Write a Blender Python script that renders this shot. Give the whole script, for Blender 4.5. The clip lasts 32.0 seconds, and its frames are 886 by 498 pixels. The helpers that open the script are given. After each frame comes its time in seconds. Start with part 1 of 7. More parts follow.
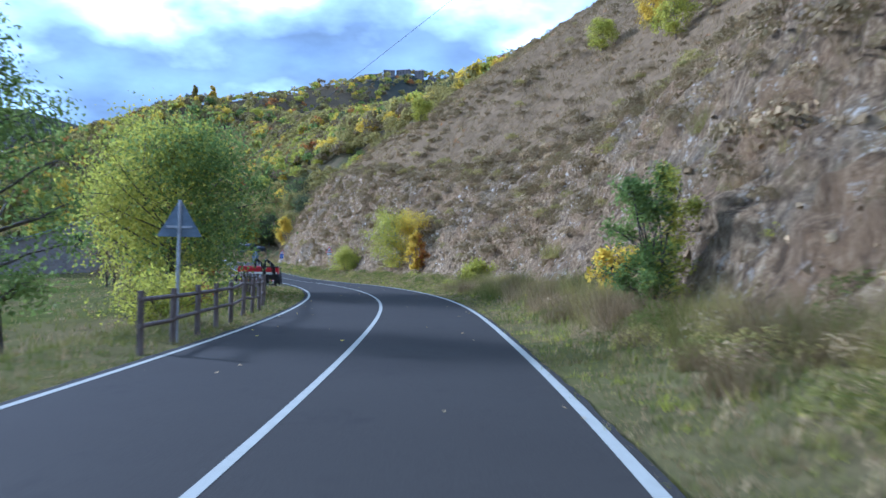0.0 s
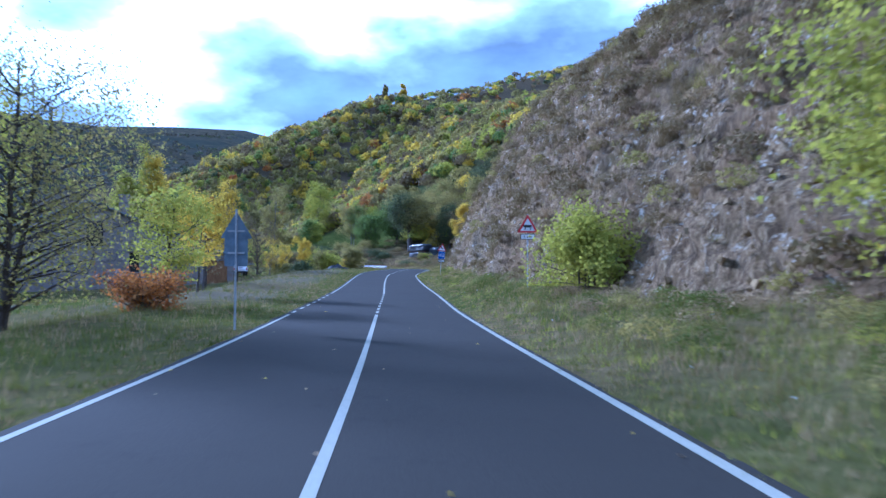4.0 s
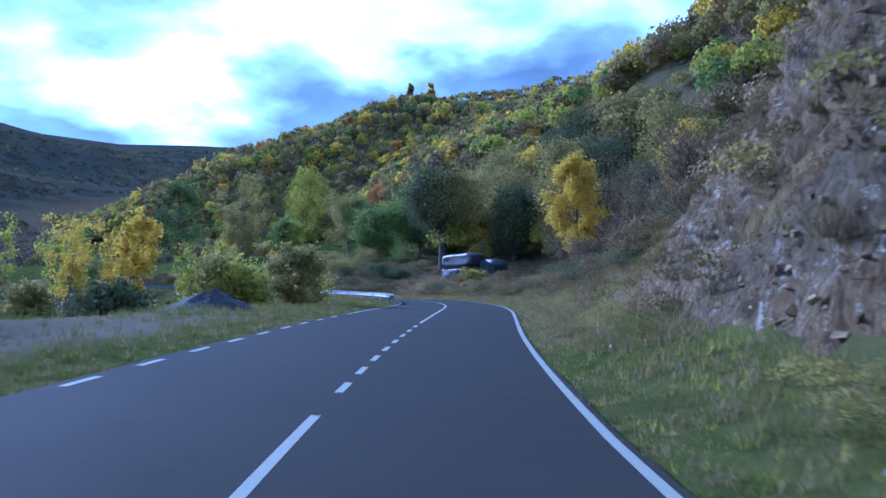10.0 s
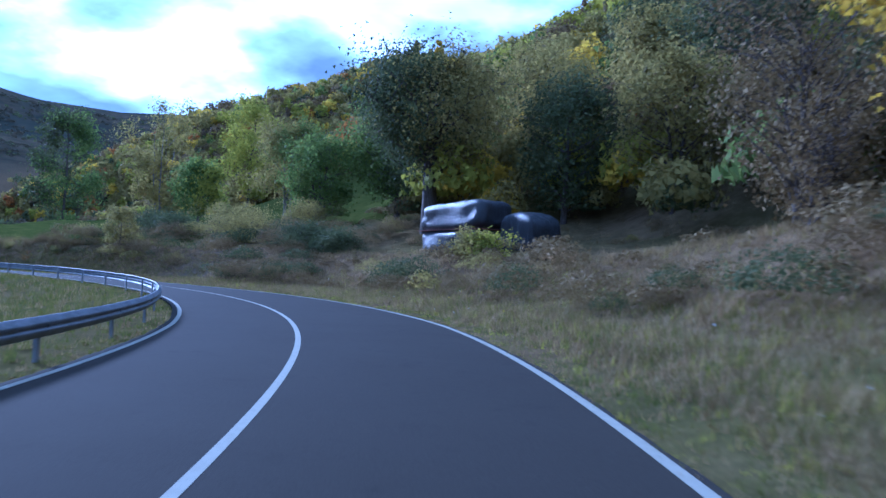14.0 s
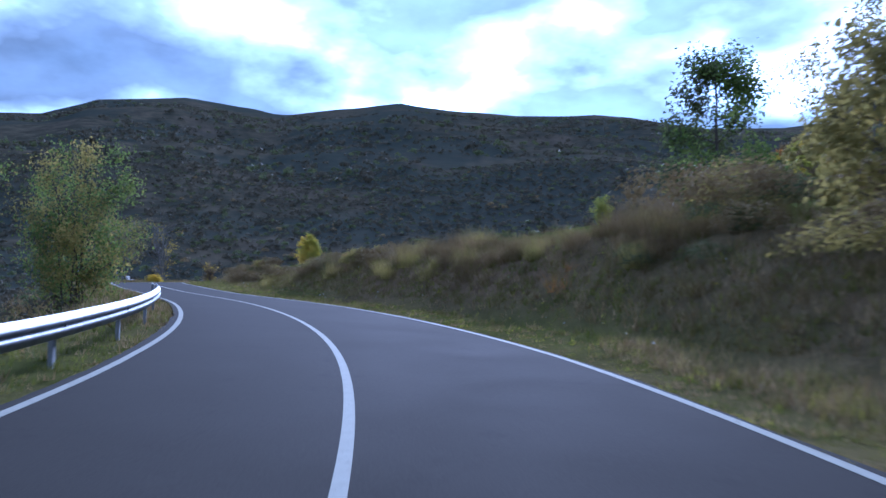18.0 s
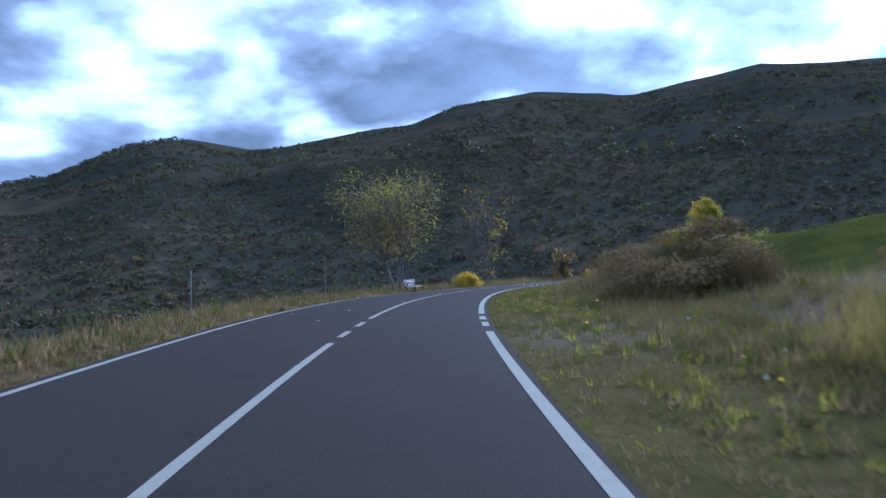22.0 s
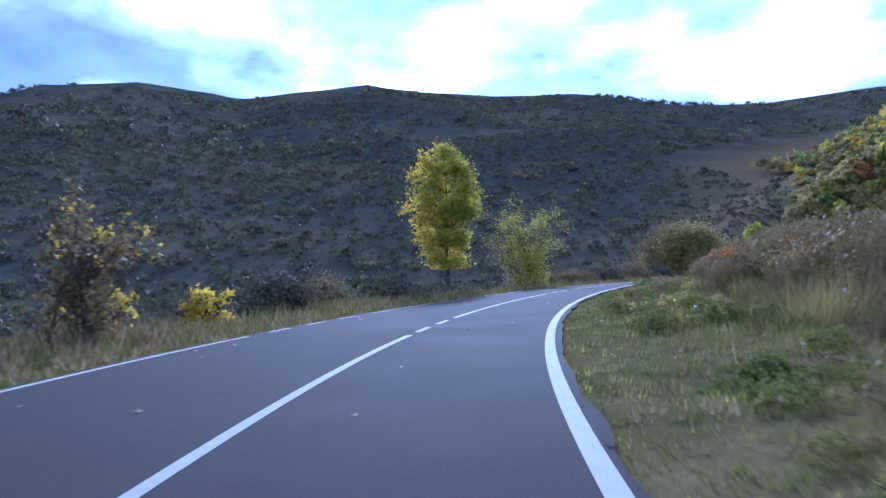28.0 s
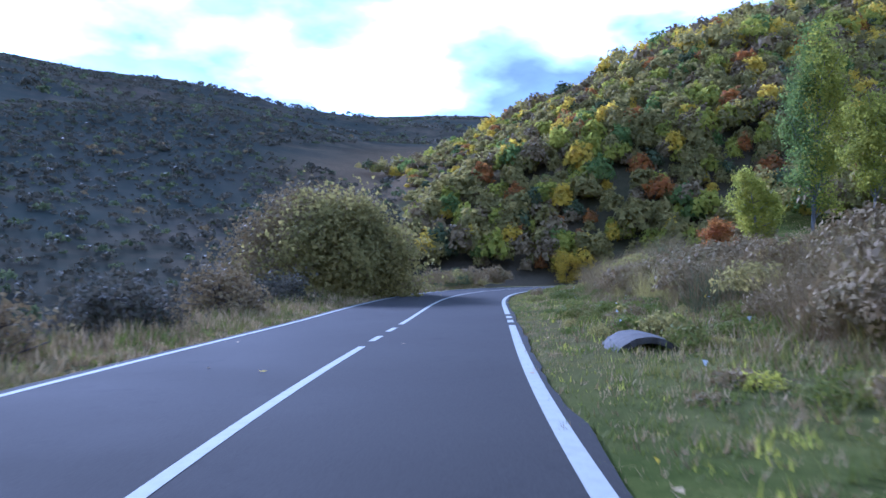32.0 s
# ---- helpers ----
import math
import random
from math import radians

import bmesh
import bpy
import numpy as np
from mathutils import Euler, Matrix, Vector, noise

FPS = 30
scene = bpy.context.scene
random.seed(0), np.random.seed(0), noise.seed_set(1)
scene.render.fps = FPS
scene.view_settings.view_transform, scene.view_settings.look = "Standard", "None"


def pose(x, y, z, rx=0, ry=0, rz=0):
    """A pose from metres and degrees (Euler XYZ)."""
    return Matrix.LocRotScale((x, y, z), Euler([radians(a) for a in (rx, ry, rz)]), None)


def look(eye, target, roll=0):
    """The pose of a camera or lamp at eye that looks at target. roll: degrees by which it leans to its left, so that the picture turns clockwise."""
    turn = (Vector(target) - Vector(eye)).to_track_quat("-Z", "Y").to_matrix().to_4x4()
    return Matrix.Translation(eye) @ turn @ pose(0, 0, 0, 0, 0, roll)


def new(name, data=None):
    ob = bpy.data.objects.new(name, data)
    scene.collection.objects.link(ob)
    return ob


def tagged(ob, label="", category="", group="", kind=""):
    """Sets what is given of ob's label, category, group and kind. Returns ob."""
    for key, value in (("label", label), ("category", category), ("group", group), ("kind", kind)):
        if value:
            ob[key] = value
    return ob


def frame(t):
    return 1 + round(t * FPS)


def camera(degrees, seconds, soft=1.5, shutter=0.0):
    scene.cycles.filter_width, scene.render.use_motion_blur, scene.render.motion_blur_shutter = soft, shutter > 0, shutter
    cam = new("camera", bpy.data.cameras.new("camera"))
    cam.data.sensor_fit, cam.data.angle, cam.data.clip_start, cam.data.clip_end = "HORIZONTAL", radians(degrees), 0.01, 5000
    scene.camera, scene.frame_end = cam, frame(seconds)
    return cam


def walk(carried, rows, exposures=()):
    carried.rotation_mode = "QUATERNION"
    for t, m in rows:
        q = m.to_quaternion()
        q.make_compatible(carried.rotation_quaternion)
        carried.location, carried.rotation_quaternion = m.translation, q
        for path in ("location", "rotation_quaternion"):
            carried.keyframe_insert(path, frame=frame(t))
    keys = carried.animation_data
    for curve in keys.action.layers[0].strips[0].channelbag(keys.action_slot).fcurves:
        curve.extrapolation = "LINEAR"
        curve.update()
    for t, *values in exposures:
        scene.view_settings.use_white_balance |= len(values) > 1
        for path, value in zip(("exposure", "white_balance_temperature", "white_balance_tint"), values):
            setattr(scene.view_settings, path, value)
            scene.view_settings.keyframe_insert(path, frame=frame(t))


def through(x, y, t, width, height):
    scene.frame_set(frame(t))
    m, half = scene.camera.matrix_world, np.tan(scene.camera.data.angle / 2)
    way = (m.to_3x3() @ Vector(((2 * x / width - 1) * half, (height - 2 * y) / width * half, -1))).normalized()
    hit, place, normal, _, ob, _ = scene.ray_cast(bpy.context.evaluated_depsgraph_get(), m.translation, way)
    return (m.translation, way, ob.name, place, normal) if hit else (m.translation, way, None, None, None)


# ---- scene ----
# Camera and its drive along the right-hand lane
cam = camera(59.98, 32.0, soft=1.5, shutter=0.25)
PATH = [
    (0, (29.81, -42.77, 2.39), (27.73, -22.89, 2.99), 0.92),
    (0.5, (28.80, -34.47, 2.40), (26.60, -14.60, 3.02), 1.77),
    (1, (27.57, -26.21, 2.40), (24.90, -6.40, 3.11), 1.75),
    (1.5, (25.99, -17.99, 2.49), (22.52, 1.68, 3.35), 1.35),
    (2, (24.13, -9.90, 2.57), (19.76, 9.61, 3.21), 1.14),
    (2.5, (21.99, -1.98, 2.63), (16.65, 17.28, 3.38), 0.44),
    (3, (19.42, 5.63, 2.65), (13.18, 24.61, 3.33), -0.01),
    (3.5, (16.66, 12.97, 2.71), (9.87, 31.77, 3.36), 0.40),
    (5.5, (4.52, 40.81, 2.78), (-3.07, 59.29, 3.65), -0.52),
    (6, (1.74, 47.46, 2.88), (-5.91, 65.92, 3.75), -0.74),
    (6.5, (-1.00, 53.94, 2.98), (-8.76, 72.35, 3.94), -1.08),
    (7, (-3.80, 60.27, 3.09), (-11.65, 78.64, 4.10), -0.90),
    (7.5, (-6.60, 66.51, 3.22), (-14.49, 84.85, 4.33), -0.92),
    (8, (-9.38, 72.73, 3.37), (-17.31, 91.05, 4.53), -1.17),
    (8.5, (-12.11, 78.84, 3.58), (-20.07, 97.15, 4.73), -1.13),
    (9, (-14.80, 84.75, 3.80), (-22.80, 103.05, 4.89), -1.08),
    (9.5, (-17.47, 90.48, 4.00), (-25.49, 108.76, 5.28), -0.30),
    (10, (-20.04, 96.00, 4.17), (-27.73, 114.41, 5.51), 0.98),
    (10.5, (-22.34, 101.46, 4.32), (-29.48, 120.10, 5.59), 0.40),
    (11, (-24.54, 107.08, 4.47), (-31.11, 125.93, 5.71), -0.24),
    (11.5, (-26.60, 113.10, 4.56), (-32.84, 132.06, 5.78), -0.45),
    (12, (-28.66, 119.32, 4.70), (-34.83, 138.30, 5.90), -0.90),
    (12.5, (-30.62, 125.57, 4.86), (-36.91, 144.52, 6.08), -0.61),
    (13, (-32.81, 131.80, 5.00), (-39.53, 150.60, 6.17), -0.15),
    (13.5, (-35.27, 137.89, 5.23), (-42.49, 156.52, 6.21), 1.34),
    (15.5, (-49.12, 161.02, 5.51), (-60.99, 177.11, 6.18), 1.78),
    (16, (-53.77, 166.13, 5.63), (-67.58, 180.57, 6.40), 1.56),
    (16.5, (-59.52, 170.68, 5.72), (-75.14, 183.14, 6.51), 0.69),
    (17, (-65.63, 174.36, 5.79), (-82.64, 184.84, 6.60), 0.91),
    (17.5, (-71.34, 177.15, 5.85), (-89.46, 185.58, 6.67), 1.06),
    (18, (-76.96, 179.19, 5.90), (-95.78, 185.90, 6.71), 1.08),
    (18.5, (-82.62, 180.83, 5.94), (-101.94, 185.93, 6.63), 0.50),
    (19, (-88.25, 181.97, 5.99), (-107.94, 185.39, 6.64), 0.73),
    (19.5, (-93.77, 182.66, 6.08), (-113.68, 184.46, 6.71), 0.91),
    (20, (-99.12, 182.89, 6.16), (-119.09, 183.48, 6.73), 0.41),
    (20.5, (-104.45, 182.96, 6.23), (-124.44, 182.63, 6.79), -0.18),
    (21, (-109.48, 182.74, 6.28), (-129.45, 181.72, 6.75), -1.27),
    (21.5, (-114.14, 182.34, 6.28), (-134.07, 180.75, 6.72), -1.74),
    (22, (-118.61, 181.74, 6.28), (-138.48, 179.48, 6.77), -1.74),
    (22.5, (-123.05, 181.08, 6.29), (-142.86, 178.37, 6.87), -1.33),
    (23, (-127.60, 180.38, 6.36), (-147.44, 177.95, 6.91), -0.93),
    (23.5, (-131.84, 179.89, 6.37), (-151.74, 177.96, 6.70), -0.94),
    (24, (-135.93, 179.54, 6.35), (-155.88, 178.26, 6.68), -1.22),
    (24.5, (-139.93, 179.43, 6.34), (-159.92, 179.10, 6.59), -1.45),
    (25, (-143.94, 179.44, 6.33), (-163.92, 180.20, 6.66), -1.72),
    (25.5, (-147.98, 179.94, 6.32), (-167.90, 181.72, 6.67), -2.01),
    (27.5, (-164.59, 183.32, 6.25), (-183.46, 189.91, 6.76), -0.39),
    (28, (-168.95, 185.12, 6.22), (-187.44, 192.72, 6.74), -0.46),
    (28.5, (-173.49, 187.14, 6.25), (-191.53, 195.76, 6.76), -0.77),
    (29, (-177.99, 189.69, 6.30), (-195.50, 199.34, 6.73), -0.16),
    (29.5, (-182.55, 192.59, 6.34), (-199.43, 203.32, 6.77), -0.12),
    (30, (-186.89, 195.57, 6.35), (-203.00, 207.43, 6.68), -0.19),
    (30.5, (-190.74, 198.64, 6.38), (-206.00, 211.57, 6.81), -0.03),
    (31, (-194.22, 201.92, 6.45), (-208.48, 215.94, 6.95), 0.66),
    (31.5, (-197.42, 205.13, 6.48), (-210.70, 220.07, 7.14), 1.18),
    (32, (-200.14, 208.33, 6.55), (-212.50, 224.04, 7.19), 1.77),
]
EXPOSURES = [(0, 0.85, 4180, 19), (1, 1.05, 4100, 21), (3, 0.85, 3900, 22), (6, 0.57, 3780, 25), (13, 0.35, 3680, 25), (16, 0.5, 3900, 26), (18, 0.2, 4150, 28), (20, -0.25, 4500, 27), (22, 0.05, 4350, 24), (25, 0.4, 4250, 27), (28, 0.55, 4050, 29), (32, 0.75, 4000, 31)]
walk(cam, [(t, look(eye, target, roll)) for t, eye, target, roll in PATH], EXPOSURES)

# Road centre line: x, y, z of evenly spaced spline knots
ROAD = [
    (29.75, -72.95, 0.27),
    (28.77, -57.47, 0.58),
    (27.99, -41.98, 0.86),
    (26.40, -26.58, 0.96),
    (23.90, -11.29, 1.10),
    (19.60, 3.60, 1.20),
    (13.91, 18.03, 1.25),
    (7.62, 32.21, 1.27),
    (1.17, 46.31, 1.41),
    (-5.22, 60.45, 1.69),
    (-11.77, 74.51, 2.01),
    (-18.19, 88.63, 2.49),
    (-24.36, 102.86, 2.90),
    (-29.92, 117.33, 3.30),
    (-35.10, 131.96, 3.68),
    (-40.92, 146.33, 3.89),
    (-48.77, 159.72, 4.12),
    (-59.98, 170.46, 4.35),
    (-73.74, 177.61, 4.54),
    (-88.66, 181.68, 4.72),
    (-104.05, 182.01, 4.93),
    (-119.42, 180.00, 5.03),
    (-134.79, 178.27, 5.23),
    (-150.19, 178.41, 5.23),
    (-165.20, 181.94, 5.15),
    (-179.13, 188.42, 5.15),
    (-191.63, 197.52, 5.24),
    (-202.32, 208.71, 5.39),
    (-211.37, 221.32, 5.45),
    (-220.14, 234.13, 5.51),
    (-227.21, 247.93, 5.60),
    (-231.53, 262.84, 5.69),
    (-231.93, 278.36, 5.80),
]
# widths of the right and of the left lane and the crossfall at the same knots
LANE_RIGHT = [3.02, 3.05, 3.08, 3.09, 3.13, 3.20, 3.17, 3.08, 3.00, 3.02, 3.07, 3.07, 3.07, 3.30, 3.57, 3.59, 3.75, 3.76, 3.75, 3.62, 3.16, 2.67, 2.39, 2.23, 2.27, 2.25, 2.19, 2.22, 2.30, 2.48, 2.57, 2.66, 2.77]
LANE_LEFT = [2.93, 2.95, 2.98, 3.01, 3.07, 3.05, 2.97, 2.96, 3.01, 3.02, 3.05, 3.10, 3.23, 3.35, 3.29, 3.08, 2.79, 2.72, 2.87, 2.90, 2.64, 2.56, 2.73, 2.98, 3.24, 3.32, 3.18, 2.88, 2.67, 2.58, 2.53, 2.48, 2.44]
CROSSFALL = [0.002, 0.005, 0.009, 0.011, 0.008, 0.011, 0.011, 0.005, -0.001, -0.000, 0.001, -0.015, -0.036, -0.029, -0.005, 0.006, 0.016, -0.005, -0.017, -0.015, -0.021, -0.019, -0.001, 0.016, 0.032, 0.045, 0.059, 0.062, 0.057, 0.042, 0.026, 0.010, -0.004]

# ---------------------------------------------------------------- light
SUN_BEARING, SUN_HEIGHT = 66.0, 22.0
world = bpy.data.worlds.new("sky")
scene.world = world
world.use_nodes = True


def sky_nodes():
    nt = world.node_tree
    nt.nodes.clear()
    N, L = nt.nodes.new, nt.links.new

    def math_(op, a, b=None, clamp=False):
        n = N("ShaderNodeMath")
        n.operation, n.use_clamp = op, clamp
        for i, v in enumerate((a, b)):
            if v is None:
                continue
            if isinstance(v, (int, float)):
                n.inputs[i].default_value = v
            else:
                L(v, n.inputs[i])
        return n.outputs[0]

    def ramp(v, stops, interp="EASE"):
        n = N("ShaderNodeValToRGB")
        n.color_ramp.interpolation = interp
        while len(n.color_ramp.elements) < len(stops):
            n.color_ramp.elements.new(0.5)
        for e, (p, c) in zip(n.color_ramp.elements, stops):
            e.position, e.color = p, (*c, 1) if len(c) == 3 else c
        L(v, n.inputs[0])
        return n.outputs[0]

    def mix(f, a, b):
        n = N("ShaderNodeMix")
        n.data_type = "RGBA"
        for sock, v in ((n.inputs[0], f), (n.inputs[6], a), (n.inputs[7], b)):
            if isinstance(v, (int, float)):
                sock.default_value = v
            elif isinstance(v, tuple):
                sock.default_value = (*v, 1)
            else:
                L(v, sock)
        return n.outputs[2]

    co = N("ShaderNodeTexCoord").outputs["Generated"]
    sky = N("ShaderNodeTexSky")
    sky.sky_type, sky.sun_disc = "NISHITA", False
    sky.sun_elevation, sky.sun_rotation = radians(SUN_HEIGHT), radians(-SUN_BEARING)
    L(co, sky.inputs[0])
    sep = N("ShaderNodeSeparateXYZ")
    L(co, sep.inputs[0])
    # cloud deck seen in perspective: the direction divided by its height
    up = math_("ADD", math_("MAXIMUM", sep.outputs[2], 0.0), 0.34)
    flat = N("ShaderNodeCombineXYZ")
    L(math_("DIVIDE", sep.outputs[0], up), flat.inputs[0])
    L(math_("DIVIDE", sep.outputs[1], up), flat.inputs[1])
    L(math_("MULTIPLY", sep.outputs[2], 1.5), flat.inputs[2])

    def cloud(scale, detail, rough, shift):
        m = N("ShaderNodeMapping")
        m.inputs[1].default_value = shift
        L(flat.outputs[0], m.inputs[0])
        n = N("ShaderNodeTexNoise")
        n.inputs["Scale"].default_value, n.inputs["Detail"].default_value, n.inputs["Roughness"].default_value = scale, detail, rough
        L(m.outputs[0], n.inputs["Vector"])
        return n.outputs[0]

    dot = N("ShaderNodeVectorMath")
    dot.operation = "DOT_PRODUCT"
    L(co, dot.inputs[0])
    b, e = radians(SUN_BEARING), radians(SUN_HEIGHT)
    dot.inputs[1].default_value = (-math.sin(b) * math.cos(e), math.cos(b) * math.cos(e), math.sin(e))
    glow = math_("POWER", math_("MAXIMUM", dot.outputs["Value"], 0.0), 14.0)
    big, small = cloud(2.3, 5.0, 0.46, (3.3, 1.2, 0)), cloud(5.5, 6.0, 0.5, (0.4, 5.1, 0))
    both = math_("ADD", math_("MULTIPLY", big, 0.80), math_("MULTIPLY", small, 0.20))
    thick = ramp(both, [(0.14, (0, 0, 0)), (0.30, (1, 1, 1))])
    shade = ramp(both, [(0.42, (0.98, 1.0, 1.0)), (0.46, (0.62, 0.72, 0.78)), (0.495, (0.375, 0.435, 0.450)), (0.555, (0.205, 0.243, 0.255)), (0.68, (0.23, 0.285, 0.31))], "LINEAR")
    puff = math_("ADD", math_("MULTIPLY", cloud(5.0, 6.0, 0.5, (6.1, 2.7, 0)), 1.5), 0.25)
    lit = math_("MULTIPLY", math_("ADD", math_("MULTIPLY", glow, 1.6), 1.0), puff)
    scaled = N("ShaderNodeVectorMath")
    scaled.operation = "SCALE"
    L(shade, scaled.inputs[0])
    L(lit, scaled.inputs["Scale"])
    clouds = scaled.outputs[0]
    blue = N("ShaderNodeVectorMath")
    blue.operation = "SCALE"
    L(sky.outputs[0], blue.inputs[0])
    blue.inputs["Scale"].default_value = 0.14
    veil = mix(0.75, blue.outputs[0], (0.34, 0.48, 0.64))
    bg = N("ShaderNodeBackground")
    L(mix(thick, veil, clouds), bg.inputs[0])
    bg.inputs[1].default_value = 1.25
    L(bg.outputs[0], N("ShaderNodeOutputWorld").inputs[0])


sky_nodes()
sun_data = bpy.data.lights.new("sun", "SUN")
sun_data.energy, sun_data.angle, sun_data.color = 4.7, radians(5.0), (1.0, 0.91, 0.78)
sun = new("sun", sun_data)
_b, _e = radians(SUN_BEARING), radians(SUN_HEIGHT)
sun.matrix_world = look((-math.sin(_b) * 300, math.cos(_b) * 300, 300 * math.tan(_e)), (0, 0, 0))

# ---------------------------------------------------------------- materials
class Mat:
    """A node material, built up from a few calls."""

    def __init__(self, name, rough=0.8, metal=0.0, spec=0.3):
        self.m = bpy.data.materials.new(name)
        self.m.use_nodes = True
        self.nt = self.m.node_tree
        self.p = self.nt.nodes["Principled BSDF"]
        self.p.inputs["Roughness"].default_value = rough
        self.p.inputs["Metallic"].default_value = metal
        self.p.inputs["Specular IOR Level"].default_value = spec

    def N(self, kind):
        return self.nt.nodes.new(kind)

    def L(self, a, b):
        self.nt.links.new(a, b)

    def put(self, v, sock):
        if isinstance(v, (int, float)):
            sock.default_value = v
        elif isinstance(v, tuple):
            sock.default_value = (*v, 1) if len(v) == 3 and len(sock.default_value) == 4 else v
        else:
            self.L(v, sock)

    def coords(self, scale=(1, 1, 1), turn=(0, 0, 0)):
        m = self.N("ShaderNodeMapping")
        m.inputs[3].default_value, m.inputs[2].default_value = scale, turn
        self.L(self.N("ShaderNodeTexCoord").outputs["Object"], m.inputs[0])
        return m.outputs[0]

    def noise(self, scale, detail=4.0, rough=0.55, stretch=(1, 1, 1)):
        n = self.N("ShaderNodeTexNoise")
        n.inputs["Scale"].default_value, n.inputs["Detail"].default_value, n.inputs["Roughness"].default_value = scale, detail, rough
        self.L(self.coords(stretch), n.inputs["Vector"])
        return n.outputs[0]

    def cells(self, scale, stretch=(1, 1, 1), out="Distance", kind="F1"):
        n = self.N("ShaderNodeTexVoronoi")
        n.feature = kind
        n.inputs["Scale"].default_value = scale
        self.L(self.coords(stretch), n.inputs["Vector"])
        return n.outputs[out]

    def ramp(self, v, *stops):
        n = self.N("ShaderNodeValToRGB")
        while len(n.color_ramp.elements) < len(stops):
            n.color_ramp.elements.new(0.5)
        for e, (p, c) in zip(n.color_ramp.elements, stops):
            e.position, e.color = p, (*c, 1) if isinstance(c, tuple) else (c, c, c, 1)
        self.L(v, n.inputs[0])
        return n.outputs[0]

    def mix(self, f, a, b, kind="MIX"):
        n = self.N("ShaderNodeMix")
        n.data_type, n.blend_type = "RGBA", kind
        self.put(f, n.inputs[0]), self.put(a, n.inputs[6]), self.put(b, n.inputs[7])
        return n.outputs[2]

    def attr(self, name):
        n = self.N("ShaderNodeAttribute")
        n.attribute_name = name
        return n.outputs["Fac"]

    def island(self):
        return self.N("ShaderNodeNewGeometry").outputs["Random Per Island"]

    def random(self):
        return self.N("ShaderNodeObjectInfo").outputs["Random"]

    def bump(self, v, strength=0.3, far=0.02):
        n = self.N("ShaderNodeBump")
        n.inputs["Strength"].default_value, n.inputs["Distance"].default_value = strength, far
        self.L(v, n.inputs["Height"])
        self.L(n.outputs[0], self.p.inputs["Normal"])
        return self

    def color(self, v):
        self.put(v, self.p.inputs["Base Color"])
        return self

    def rough(self, v):
        self.put(v, self.p.inputs["Roughness"])
        return self

    def soft(self, amount=0.25):
        """Thin leaves let some light through."""
        t = self.N("ShaderNodeBsdfTranslucent")
        link = self.p.inputs["Base Color"].links
        if link:
            self.L(link[0].from_socket, t.inputs[0])
        else:
            t.inputs[0].default_value = self.p.inputs["Base Color"].default_value
        mx = self.N("ShaderNodeMixShader")
        mx.inputs[0].default_value = amount
        self.L(self.p.outputs[0], mx.inputs[1])
        self.L(t.outputs[0], mx.inputs[2])
        self.L(mx.outputs[0], self.nt.nodes["Material Output"].inputs[0])
        return self


def plain(name, color, rough=0.6, metal=0.0, wear=0.15, scale=6.0, spec=0.3):
    """Paint, plastic or metal with dirt at two scales."""
    k = Mat(name, rough, metal, spec)
    lo = tuple(c * (1 - wear) * 0.8 for c in color)
    a = k.mix(k.ramp(k.noise(scale, 6), (0.35, 0.0), (0.7, 1.0)), color, lo)
    k.color(k.mix(k.ramp(k.noise(scale * 9, 3), (0.45, 0.0), (0.75, wear)), a, (0.12, 0.10, 0.08)))
    k.rough(k.ramp(k.noise(scale * 3, 4), (0.3, max(0.05, rough - 0.12)), (0.7, min(1.0, rough + 0.12))))
    return k.m


def leaf(name, *colors, through=0.5):
    """Foliage whose sprays and single leaves vary between the given colours."""
    k = Mat(name, 0.75, 0, 0.08)
    n = len(colors)
    stops = [((i + 0.5) / n, col) for i, col in enumerate(colors)]
    spray = k.ramp(k.ramp(k.noise(0.45, 4, 0.6), (0.33, 0.0), (0.67, 1.0)), *stops)
    c = k.mix(0.42, spray, k.ramp(k.island(), *stops))
    k.color(c).soft(through)
    return k.m


def asphalt():
    k = Mat("asphalt", 0.95, 0, 0.04)
    fine = k.noise(55, 5, 0.7)
    c = k.mix(k.ramp(fine, (0.3, 0.0), (0.75, 1.0)), (0.0250, 0.0228, 0.0190), (0.0530, 0.0480, 0.0386))
    c = k.mix(k.ramp(k.noise(0.32, 5), (0.4, 0.0), (0.7, 0.18)), c, (0.0530, 0.0485, 0.0386))
    c = k.mix(k.ramp(k.noise(1.6, 6, 0.7), (0.58, 0.0), (0.72, 0.4)), c, (0.0185, 0.0180, 0.0165))
    k.color(c).rough(k.ramp(k.noise(0.7, 5), (0.35, 0.92), (0.7, 0.97)))
    return k.bump(fine, 0.2, 0.006).m


def line_paint():
    k = Mat("road_paint", 0.85, 0, 0.1)
    c = k.mix(k.ramp(k.noise(9, 6, 0.7), (0.45, 0.0), (0.72, 0.5)), (0.3050, 0.2980, 0.2400), (0.2000, 0.1950, 0.1580))
    c = k.mix(k.ramp(k.noise(40, 4, 0.7), (0.60, 0.0), (0.72, 0.6)), c, (0.0850, 0.0850, 0.0765))
    return k.color(c).bump(k.noise(60, 3), 0.2, 0.004).m


